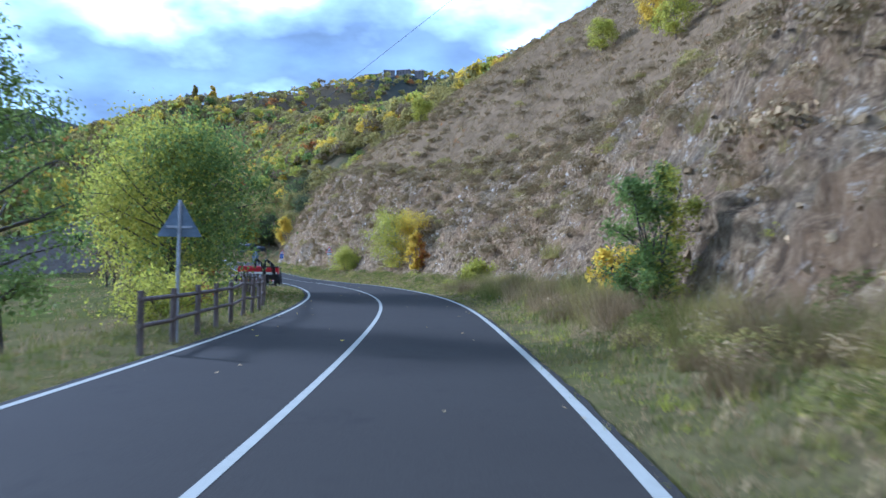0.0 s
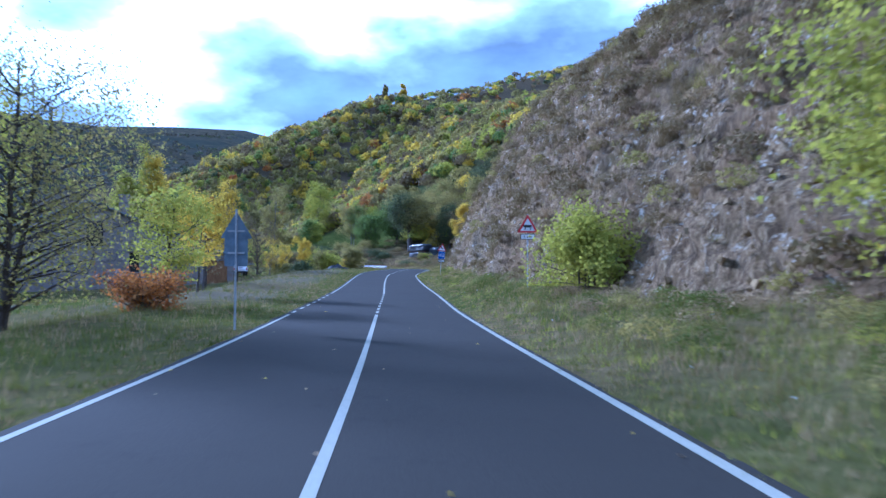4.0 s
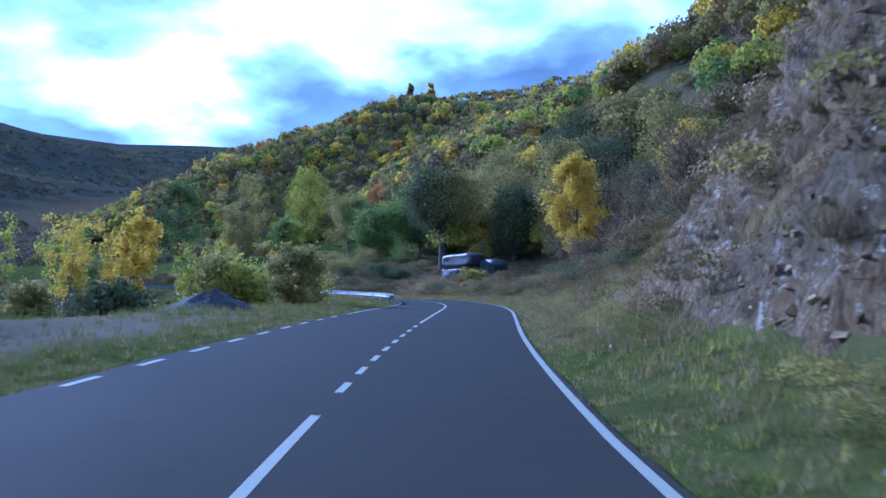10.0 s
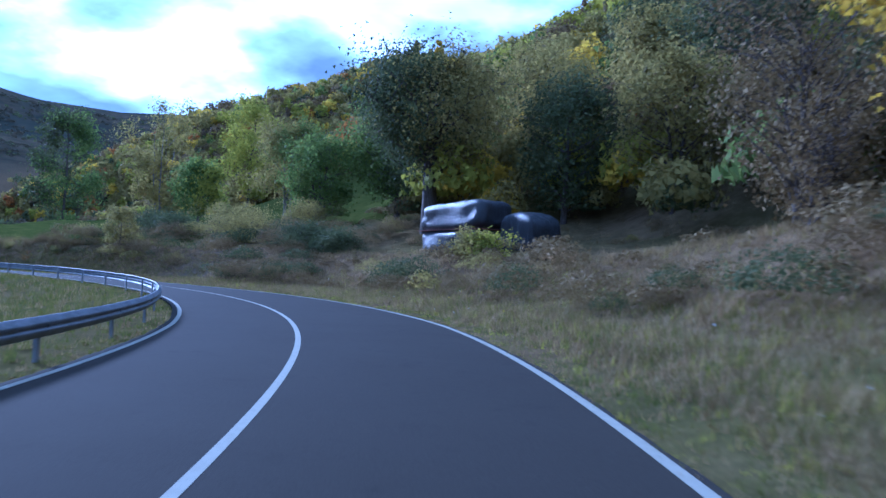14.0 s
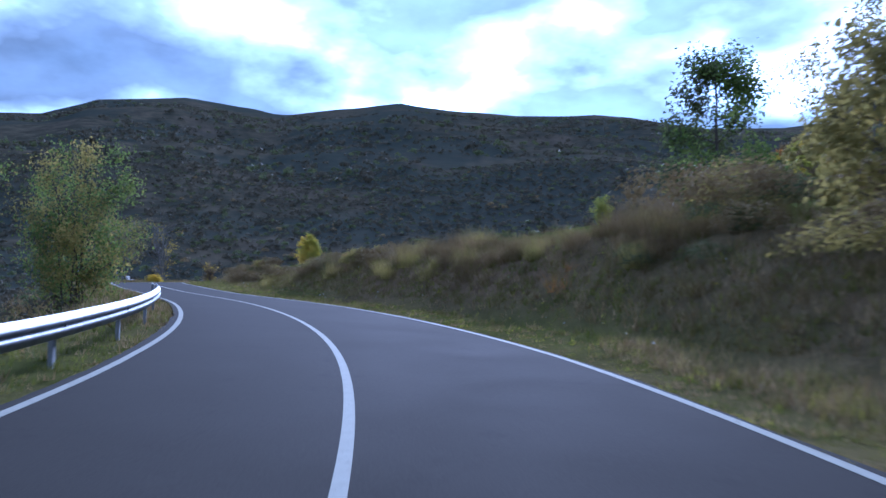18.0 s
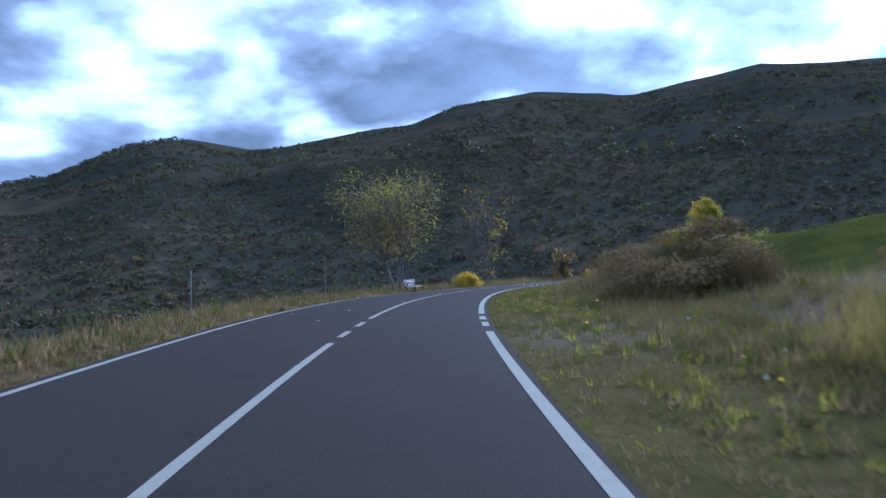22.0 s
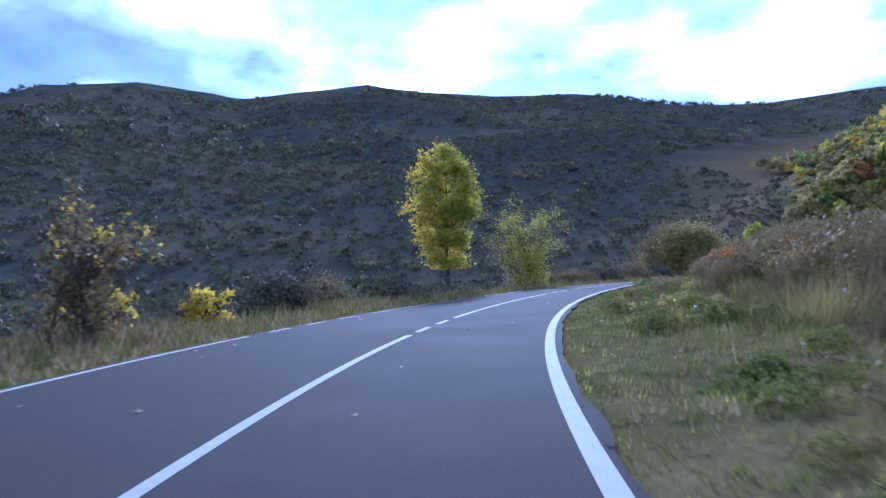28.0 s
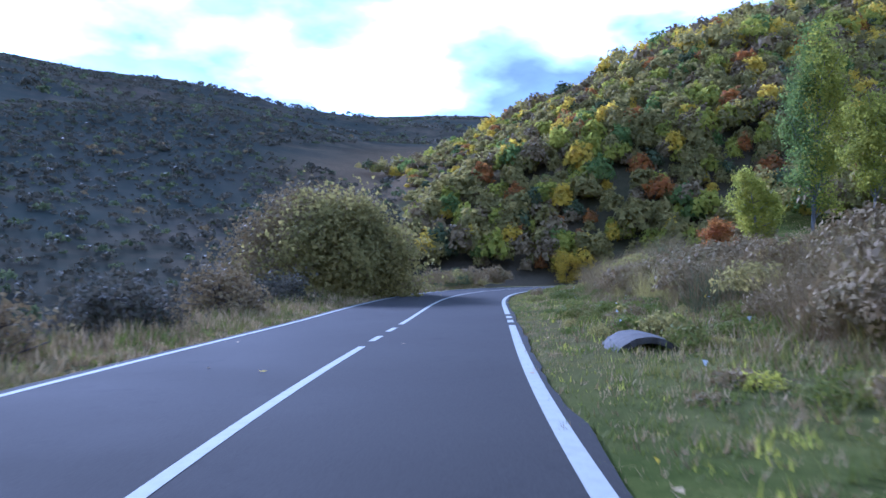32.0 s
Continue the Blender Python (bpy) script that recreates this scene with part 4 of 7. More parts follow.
def hill_woods():
    r = np.random.default_rng(21)
    n = 70000
    x, y = r.uniform(-430, 90, n), r.uniform(150, 640, n)
    p, (z, g, gr, sh, s, d) = on_land(x, y)
    hill = np.maximum(ridge_height(x, y, RIDGE, 0.55), 0)
    # only the slopes turned to the road, and clear of the road itself and the small field
    keep = (hill > 6) & ((d > 24) | (s > 455)) & (np.hypot(x + 104, (y - 226) * 1.5) > 11) & (p[:, 2] > 6)
    keep &= ~((d > 0) & (d < 62) & (s > 285) & (s < 470) & (p[:, 2] < 19))
    keep &= (y < 605 - 0.25 * np.abs(x + 250)) & ((x + 20) * 0.8 + (y - 200) * 0.5 < 190) & (x < 40 - 0.1 * (y - 175))
    # the slope over the rock face is open
    keep &= ~((s < 215) & (d > 0) & (d < 62)) & ~((s > 455) & (np.abs(d) < 12) & (y < 305))
    # the foot of the hill ends beyond the domed bush
    bearing, rise = np.degrees(np.arctan2(-(x + 187), y - 196)), np.degrees(np.arctan2(p[:, 2] + 0.5, np.hypot(x + 187, y - 196)))
    foot = (y < 440) & (x < -200) & (rise > 3.6 + 0.70 * (43.5 - bearing))
    low = p[keep & foot & (bearing < 41.5)]
    keep &= ~foot
    p, d = p[keep], np.abs(d[keep])
    close = (d < 75) & (p[:, 1] < 300)
    far = ((p[:, 1] > 400) | (p[:, 0] > -60)) & ~close
    mats = [(M_OLIVE, 6), (M_LIME, 2.0), (M_GREEN, 0.7), (M_YELLOW, 1.3), (M_RUST, 0.35), (M_DARK, 0.5), (M_TWIG, 2.6)]
    scatter("near_woods", p[close][:420], (3.0, 8.5), (0.7, 1.0), mats, "autumn thicket at the foot of the hill", "woods", 520, 0.20, 2)
    scatter("hillside_woods", p[~far & ~close][:5600], (3.5, 9.0), (0.45, 0.7), mats, "autumn woods on the hillside, green, olive and yellow crowns", "woods", 260, 0.30, 3)
    scatter("ridge_woods", p[far][:3800], (5.0, 11.5), (0.55, 0.8), mats, "mixed autumn woods along the top of the hill", "woods", 120, 0.50, 4)
    scatter("hill_scrub", low[:1100] - (0, 0, 0.2), (1.2, 3.0), (0.8, 1.3), mats, "low autumn scrub along the foot of the hill", "scrub", 150, 0.22, 6)
    # woods up the back of the hill to the village
    n = 6000
    x, y = r.uniform(-360, 20, n), r.uniform(590, 1000, n)
    p = on_land(x, y)[0]
    keep = (ridge_height(x, y, RIDGE_BACK, 0.55) > 60) & (np.hypot((x + 147) * 0.5, y - 905) > 22)
    scatter("village_woods", p[keep][:1900], (4, 9), (0.7, 1.1), mats, "mixed autumn woods below the ridge village", "woods", 40, 0.8, 7)


hill_woods()


# ---------------------------------------------------------------- grass and brush
def blades(at, n, h, lean, width, r):
    """Tufts of n tapering blades at each place: heights h (per tuft)."""
    m = len(at)
    ang = r.uniform(0, 2 * np.pi, (m, n))
    out = np.stack([np.cos(ang), np.sin(ang), 0 * ang], -1)
    side = np.stack([-np.sin(ang), np.cos(ang), 0 * ang], -1)
    hh = h[:, None] * r.uniform(0.55, 1.1, (m, n))
    spin = r.uniform(0, 2 * np.pi, (m, n))
    root = at[:, None] + np.stack([np.cos(spin), np.sin(spin), 0 * spin], -1) * (np.maximum(h[:, None] * 0.55, 0.11) * r.uniform(0, 1, (m, n)) ** 0.6)[..., None]
    bend = (lean * hh * r.uniform(0.3, 1.2, (m, n)))[..., None]
    w = (width * r.uniform(0.6, 1.3, (m, n)))[..., None]
    up = np.array([0, 0, 1.0])
    a, b = root - side * w, root + side * w
    mid = root + out * bend * 0.35 + up * hh[..., None] * 0.6
    tip = root + out * bend + up * hh[..., None]
    V = np.stack([a, b, mid + side * w * 0.7, mid - side * w * 0.7, tip], 2).reshape(-1, 3)
    k = np.arange(m * n)[:, None] * 5
    return V, k


def turf(name, at, n, h, lean, width, mats, label, category, seed, fine=False):
    """Tufts in one mesh, with bent blades or (fine) single pointed ones."""
    r = np.random.default_rng(seed)
    V, k = blades(at, n, h, lean, width, r)
    F = k + np.array([[0, 1, 4]]) if fine else np.concatenate([k + np.array([[0, 1, 2]]), k + np.array([[0, 2, 3]]), k + np.array([[3, 2, 4]])], 1).reshape(-1, 3)
    which = r.choice(len(mats), len(at), p=np.array([m[1] for m in mats]) / sum(m[1] for m in mats))
    ob = soup(name, V, F, [m[0] for m in mats], mats=np.repeat(which, (1 if fine else 3) * n))
    return tagged(ob, label, category, kind="stuff")


def verge_places(n, s0, s1, d0, d1, seed, power=1.5, left=False):
    """Random places beyond the road's edge, thicker near it."""
    r = np.random.default_rng(seed)
    s = r.uniform(s0, s1, n)
    e = d0 + (d1 - d0) * r.uniform(size=n) ** power
    d = -(wl_at(s) + 0.25 + e) if left else wr_at(s) + 0.27 + e
    p = spot(s, d)
    p[:, 2] = land(p[:, 0], p[:, 1])[0] - 0.02
    return p, s, e


def grass():
    r = np.random.default_rng(41)
    p, s, e = verge_places(62000, 26, 292, -0.2, 6.5, 1)
    h = (0.08 + 0.22 * r.uniform(size=len(p)) ** 1.7) * np.clip(0.45 + e * 0.5, 0.4, 1.3)
    turf("verge_grass", p, 7, h, 0.6, 0.009, [(M_GRASS, 5), (M_LIME, 1.0), (M_STRAW, 3.2)], "uneven green and yellowing grass along the verge", "grass", 11, True)
    p, s, e = verge_places(42000, 288, 475, -0.2, 4.5, 2)
    h = (0.05 + 0.15 * r.uniform(size=len(p)) ** 1.5) * np.clip(0.5 + e * 0.4, 0.5, 1.3)
    turf("verge_grass", p, 7, h, 0.7, 0.010, [(M_GRASS, 6), (M_STRAW, 2.4), (M_LIME, 0.7), (M_TWIG, 1)], "short bright green grass along the verge", "grass", 12, True)
    p, s, e = verge_places(28000, 26, 300, 0.0, 8.0, 3, left=True)
    bare = ((s > 128) & (s < 205) & (e > 2) & (e < 9) & (r.uniform(size=len(s)) < 0.75)) | ((np.abs(s - 91) < 6) & (r.uniform(size=len(s)) < 0.8))
    p, e = p[~bare], e[~bare]
    h = (0.08 + 0.22 * r.uniform(size=len(p)) ** 1.5) * np.clip(0.45 + e * 0.4, 0.4, 1.3)
    turf("verge_grass", p, 7, h, 0.6, 0.011, [(M_GRASS, 6), (M_STRAW, 2)], "green and dry grass on the roadside", "grass", 13, True)
    p, s, e = verge_places(22000, 300, 475, 0.0, 6.0, 4, left=True)
    h = (0.12 + 0.30 * r.uniform(size=len(p)) ** 1.5) * np.clip(0.4 + e * 0.5, 0.35, 1.4)
    turf("verge_grass", p, 7, h, 0.7, 0.020, [(M_GRASS, 2.5), (M_STRAW, 3), (M_TWIG, 2)], "dry grass and weeds at the edge of the drop", "grass", 14, True)
    # straw among the green on the bank of the long bend
    p, s, e = verge_places(19000, 194, 296, 0.7, 10.0, 36, 1.0)
    turf("bank_straw", p, 9, r.uniform(0.12, 0.42, len(p)), 0.9, 0.009, [(M_STRAW, 4), (M_TWIG, 4), (M_OLIVE, 1)], "brown and straw-coloured grass over the bank", "dry grass", 37, True)
    # dry growth over the slope and on the rock
    n = 13000
    i, j = (r.uniform(size=n) ** 0.6 * (len(CLIFF_V) - 1)).astype(int), r.integers(10, CLIFF_V.shape[1] - 6, n)
    on = CLIFF_V[i, j]
    q, s, e = verge_places(9000, 20, 292, 3.0, 46.0, 5, 1.0)
    at = np.concatenate([on, q[(e > table(s, RIGHT, 1) + table(s, RIGHT, 4) / table(s, RIGHT, 3)) | (s > 205)]])
    turf("dry_slope_grass", at, 20, r.uniform(0.15, 0.6, len(at)), 0.9, 0.008, [(M_STRAW, 2.5), (M_TWIG, 5), (M_OLIVE, 0.7)], "brown dry grass and brush over the rocky slope", "dry grass", 15, True)
    # straw over the open slope above the rock
    q, s, e = verge_places(30000, 20, 200, 8.0, 80.0, 21, 0.8)
    q = q[e > table(s, RIGHT, 1) + table(s, RIGHT, 4) / table(s, RIGHT, 3) - 1]
    keepq = rough_noise(q[:, 0], q[:, 1], 7, 3, 88) > -0.45
    q = q[keepq]
    turf("hill_straw", q, 12, r.uniform(0.3, 0.8, len(q)), 0.9, 0.017, [(M_STRAW, 4), (M_TWIG, 4), (M_RUST, 0.1)], "straw-coloured grass and brush on the open slope", "dry grass", 22, True)
    # rounded brown brush over the open slope
    q = q[rough_noise(q[:, 0], q[:, 1], 11, 3, 97) > -0.05][:3600]
    scatter("hill_brush", q - (0, 0, 0.12), (0.35, 1.1), (1.0, 1.9), [(M_TWIG, 5), (M_STRAW, 3), (M_OLIVE, 1.2)], "rounded dry brown brush on the open slope", "brush", 150, 0.06, 35)
    # soft clumps of weeds along the foot of the rock
    q, s, e = verge_places(1200, 26, 215, 0.9, 5.0, 31, 0.8)
    e = e / np.maximum(table(s, RIGHT, 1), 1.0)
    q = q[(e > 0.3) & (rough_noise(q[:, 0], q[:, 1], 5, 2, 92) > -0.2)]
    scatter("verge_weeds", q - (0, 0, 0.12), (0.25, 0.85), (0.9, 1.7), [(M_GRASS, 5), (M_LIME, 0.4), (M_OLIVE, 2), (M_STRAW, 2.6)], "soft clumps of yellowing weeds and grass at the foot of the rock", "weeds", 380, 0.014, 32)
    q, s, e = verge_places(900, 380, 470, 0.7, 3.4, 38, 0.8)
    q = q[rough_noise(q[:, 0], q[:, 1], 4, 2, 93) > -0.15]
    scatter("ditch_weeds", q - (0, 0, 0.10), (0.15, 0.5), (0.9, 1.7), [(M_GRASS, 6), (M_LIME, 0.15), (M_OLIVE, 1.5), (M_TWIG, 2)], "soft clumps of green and yellow weeds along the ditch", "weeds", 320, 0.016, 39)
    q, s, e = verge_places(150, 452, 480, 0.8, 7.0, 40, 1.0, left=True)
    scatter("hedge_scrub", q - (0, 0, 0.15), (0.8, 2.2), (0.8, 1.3), [(M_TWIG, 4), (M_DARK, 2), (M_OLIVE, 1)], "dark brown scrub crowding the outside of the last bend", "scrub", 900, 0.035, 42)
    # tall brown shrubs on the bank before the last bend
    q, s, e = verge_places(560, 318, 446, 3.2, 6.8, 33, 1.0)
    q = q[(np.abs(s - 338.5) > 5) & ((s > 394) | (e > 4.0))]
    scatter("bank_shrubs", q - (0, 0, 0.15), (0.5, 1.4), (0.9, 1.5), [(M_TWIG, 6), (M_OLIVE, 0.35), (M_RUST, 0.15)], "dense brown leafless shrubs on the bank", "shrubs", 900, 0.028, 34)
    # low thorny brush
    q = at[r.uniform(size=len(at)) < 0.11]
    scatter("slope_brush", q - (0, 0, 0.15), (0.5, 1.5), (0.9, 1.5), [(M_TWIG, 6), (M_OLIVE, 1.0), (M_STRAW, 1.5)], "low leafless brown brush on the slope", "brush", 230, 0.045, 16)
    # brown brush on the bank beside the field
    q, s, e = verge_places(1000, 296, 470, 3.0, 6.6, 6, 1.0)
    ok = (np.abs(s - 338.5) > 4.5) & (s < 470)
    turf("bank_brush", q[ok] - (0, 0, 0.05), 70, r.uniform(0.3, 0.8, ok.sum()), 1.3, 0.006, [(M_TWIG, 6), (M_STRAW, 0.7), (M_OLIVE, 1), (M_RUST, 0.12)], "brown dry brush along the top of the bank", "brush", 17, True)
    q, s, e = verge_places(9000, 292, 470, 2.2, 6.6, 7, 1.0)
    turf("bank_grass", q, 12, r.uniform(0.15, 0.45, len(q)), 0.9, 0.010, [(M_STRAW, 0.6), (M_TWIG, 5), (M_GRASS, 3)], "tall brown dry grass on the bank", "dry grass", 18, True)
    q, s, e = verge_places(460, 296, 470, 3.2, 6.8, 23, 1.0)
    q = q[np.abs(s - 338.5) > 4.5]
    turf("bank_bushes", q - (0, 0, 0.08), 330, r.uniform(0.5, 1.2, len(q)), 0.9, 0.006, [(M_TWIG, 7), (M_STRAW, 0.3), (M_OLIVE, 2.5), (M_DARK, 1)], "low brown leafless bushes of fine twigs on the bank", "bushes", 24, True)
    # brown brush and weeds crowding the foot of the first rock
    q, s, e = verge_places(170, 30, 74, 1.1, 3.4, 27, 0.7)
    turf("foot_brush", q - (0, 0, 0.05), 260, r.uniform(0.35, 1.1, len(q)), 0.9, 0.006, [(M_TWIG, 4), (M_OLIVE, 2.5), (M_STRAW, 2), (M_GRASS, 2)], "brown brush and tall weeds at the foot of the rock", "brush", 28, True)
    # shaggy dry brush hanging on the rock
    n = 420
    i, j = (3 + r.uniform(size=n) ** 0.8 * (len(CLIFF_V) - 8)).astype(int), (8 + r.uniform(size=n) ** 1.5 * (CLIFF_V.shape[1] - 30)).astype(int)
    q = CLIFF_V[i, j]
    q = q[rough_noise(q[:, 0] + q[:, 2], q[:, 1] - q[:, 2], 6, 3, 29) > -0.05]
    turf("rock_brush", q - (0, 0, 0.1), 260, r.uniform(0.35, 1.0, len(q)), 1.1, 0.007, [(M_TWIG, 6), (M_STRAW, 1.5), (M_OLIVE, 0.8)], "shaggy grey-brown dry brush rooted on the rock face", "brush", 30, True)
    q, s, e = verge_places(620, 208, 300, 3.2, 18.0, 25, 1.0)
    q = q[~((s > 236) & (s < 276) & (e > 6.5))]
    scatter("bank_thicket", q - (0, 0, 0.1), (0.6, 2.0), (1.0, 1.8), [(M_TWIG, 5), (M_DARK, 2.5), (M_OLIVE, 0.6)], "tangled brown and green thicket over the bank", "thicket", 1000, 0.026, 26)
    # weeds down the drop on the other side
    q, s, e = verge_places(1900, 296, 480, 3.0, 30.0, 8, 1.0, left=True)
    scatter("drop_scrub", q - (0, 0, 0.1), (0.4, 1.6), (0.9, 1.6), [(M_TWIG, 3), (M_HEATH, 4), (M_DARK, 2)], "dark low scrub down the slope below the road", "scrub", 100, 0.045, 19)
    # scrub over the far side of the valley, and woods in its upper folds
    for n, lo, hi, count, h, thin, label, cl, sz, seed in ((90000, 70, 600, 27000, (0.8, 3.0), -0.6, "dark scrub and small trees all over the valley side", 26, 0.30, 72),
                                                           (60000, 520, 1700, 13000, (3.0, 8.0), -0.10, "dark woods in patches over the far mountain side", 18, 1.0, 73)):
        rr = np.random.default_rng(seed)
        R, b_ = np.sqrt(rr.uniform(lo**2, hi**2, n)), np.radians(rr.uniform(20, 215, n))
        x, y = -110 - R * np.sin(b_), 170 + R * np.cos(b_)
        ok = rough_noise(x, y, 70 if seed == 72 else 260, 4, 71) > thin
        x, y = x[ok], y[ok]
        pt, (z_, g_, gr_, sh_, s_, d_) = on_land(x, y)
        near_road = (np.abs(d_) < 32) & (x > -330) & (y < 420)
        on_hill = np.maximum(ridge_height(x, y, RIDGE, 0.55), ridge_height(x, y, RIDGE_BACK, 0.55)) > 4
        on_hill &= ~((y < 420) & (np.degrees(np.arctan2(-(x + 190), y - 199)) > 42))
        inner = (x > -330) & (x < 130) & (y > -180) & (y < 420)
        ok = ~near_road & ~on_hill & ~(inner & (s_ < 300) & (d_ > -75))
        scatter("valley_scrub" if seed == 72 else "mountain_woods", pt[ok][:count] - (0, 0, 0.3), h, (0.9, 1.5), [(M_HEATH, 6), (M_DARK, 1.6), (M_TWIG, 0.15 if seed == 72 else 0.0)], label, "scrub" if seed == 72 else "woods", cl, sz, seed)
    # meadow tufts behind the fence and round the barn
    q, s, e = verge_places(9000, 26, 250, 7.0, 40.0, 9, 1.0, left=True)
    turf("meadow_grass", q, 7, r.uniform(0.15, 0.45, len(q)), 0.6, 0.016, [(M_GRASS, 5), (M_STRAW, 2)], "rough meadow grass beyond the verge", "grass", 20, True)


grass()


def litter():
    """Fallen leaves and small stones on the asphalt, and flowers in the verge."""
    r = np.random.default_rng(61)
    n = 260
    s = np.r_[r.uniform(30, 130, n // 2), r.uniform(340, 430, n // 2)]
    d = np.where(r.uniform(size=n) < 0.6, r.choice([-1, 1], n) * r.uniform(2.2, 3.1, n), r.uniform(-2.5, 2.5, n))
    p = spot(s, d, 0.012)
    nr = unit(np.array([0, 0, 1.0]) + r.normal(size=(n, 3)) * 0.15)
    V, F = leaf_cloud(p, nr, 0.035, r)
    tagged(soup("fallen_leaves", V, F, [M_STRAW, M_YELLOW], mats=(r.uniform(size=n) < 0.3).astype(int)), "dry fallen leaves scattered on the asphalt", "leaves", kind="stuff")
    q, s, e = verge_places(420, 30, 470, 0.8, 4.5, 62)
    h = r.uniform(0.18, 0.45, len(q))
    V, F = leaf_cloud(q + np.stack([0 * h, 0 * h, h], 1), unit(r.normal(size=q.shape)), 0.022, r, 1.0)
    tagged(soup("wild_flowers", V, F, [M_PETAL, M_YELLOW], mats=(r.uniform(size=len(F)) < 0.35).astype(int)), "tiny white and yellow flower heads in the verge grass", "flowers", kind="stuff")
    turf("flower_stalks", q, 1, h, 0.02, 0.004, [(M_GRASS, 1)], "thin flower stalks in the verge grass", "flowers", 63, True)


M_PETAL = plain("petals", (0.62, 0.62, 0.58), 0.8, 0, 0.1, 9)
litter()

# ---------------------------------------------------------------- materials of the things
M_STEEL = plain("galvanised_steel", (0.27, 0.285, 0.30), 0.6, 0.4, 0.25, 3.0, 0.5)
M_POLE = plain("pole_grey", (0.42, 0.43, 0.43), 0.5, 0.3, 0.15, 8)
M_PLATE_BACK = plain("sign_back", (0.17, 0.21, 0.25), 0.55, 0.2, 0.2, 5)
M_RED = plain("sign_red", (0.50, 0.025, 0.03), 0.45, 0, 0.08, 9)
M_WHITE = plain("sign_white", (0.75, 0.75, 0.74), 0.5, 0, 0.06, 8)
M_BLUE = plain("sign_blue", (0.012, 0.09, 0.42), 0.45, 0, 0.05, 9)
M_BLACK = plain("black_paint", (0.012, 0.012, 0.013), 0.5, 0, 0.1, 9)
M_TRACTOR = plain("black_frame", (0.014, 0.014, 0.016), 0.45, 0.1, 0.25, 7)
M_DRILL_RED = plain("drill_red", (0.42, 0.018, 0.022), 0.4, 0, 0.15, 5)
M_CREAM = plain("cream_paint", (0.62, 0.56, 0.42), 0.5, 0, 0.15, 6)
M_TUBE = plain("seed_tube", (0.55, 0.56, 0.57), 0.5, 0, 0.2, 9)
M_TYRE = plain("tyre", (0.018, 0.018, 0.018), 0.85, 0, 0.3, 12)
M_RIM = plain("rim_grey", (0.40, 0.41, 0.43), 0.45, 0.3, 0.2, 9)
M_WOOD = bark("fence_wood", (0.075, 0.058, 0.045), (0.19, 0.15, 0.12))
M_WHITE_WOOD = plain("white_slat", (0.66, 0.65, 0.62), 0.65, 0, 0.25, 9)
M_SLATE = plain("slate_roof", (0.20, 0.215, 0.235), 0.55, 0, 0.3, 2.5, 0.4)
M_DOOR = bark("door_wood", (0.16, 0.085, 0.035), (0.27, 0.15, 0.06))
M_GLASS_DARK = plain("dark_pane", (0.02, 0.024, 0.03), 0.12, 0, 0.0, 4, 0.6)
M_CAR = plain("car_white", (0.70, 0.71, 0.72), 0.3, 0, 0.05, 2, 0.5)
M_LAMP_RED = plain("lamp_red", (0.40, 0.02, 0.02), 0.25, 0, 0.0, 5, 0.5)
M_CONCRETE = plain("concrete", (0.30, 0.285, 0.26), 0.9, 0, 0.35, 4)
# a much darker concrete for the culvert ring
M_DARK_CONCRETE = plain("dark_concrete", (0.060, 0.052, 0.036), 0.92, 0, 0.4, 5)
M_HEAP = plain("dark_heap", (0.030, 0.030, 0.034), 0.95, 0, 0.3, 3)
M_WIRE = plain("cable", (0.03, 0.03, 0.033), 0.6, 0.2, 0.1, 9)
M_TILE = plain("village_roof", (0.19, 0.15, 0.13), 0.85, 0, 0.3, 0.4)


def wrap_mat():
    k = Mat("silage_wrap", 0.22, 0, 0.6)
    k.color(k.mix(k.ramp(k.noise(2.5, 5), (0.5, 0.0), (0.7, 0.4)), (0.009, 0.011, 0.015), (0.035, 0.040, 0.05)))
    k.rough(k.ramp(k.noise(4, 5), (0.3, 0.30), (0.7, 0.55)))
    return k.bump(k.mix(0.5, k.noise(2.2, 6, 0.6, (3.5, 3.5, 0.6)), k.noise(7, 5, 0.6, (3, 3, 1))), 0.9, 0.12).m


def masonry():
    k = Mat("stone_wall", 0.92, 0, 0.15)
    a = k.ramp(k.cells(2.6, (1, 1, 1.9), "Color"), (0.15, (0.15, 0.125, 0.10)), (0.5, (0.24, 0.20, 0.165)), (0.85, (0.19, 0.175, 0.16)))
    a = k.mix(k.ramp(k.cells(2.6, (1, 1, 1.9), "Distance", "DISTANCE_TO_EDGE"), (0.0, 0.9), (0.07, 0.0)), a, (0.20, 0.185, 0.16))
    a = k.mix(k.ramp(k.noise(0.5, 6, 0.65), (0.45, 0.0), (0.7, 0.5)), a, (0.13, 0.115, 0.10))
    return k.color(a).bump(k.cells(2.6, (1, 1, 1.9)), 0.6, 0.06).m


M_WRAP, M_MASONRY = wrap_mat(), masonry()


def beside(s, d, turn=0.0, sink=0.0):
    """A pose on the ground beside the road, its y along the road."""
    x, y, z = spot(np.array(float(s)), d)
    return pose(x, y, height(x, y) - sink, 0, 0, facing(s) + turn)


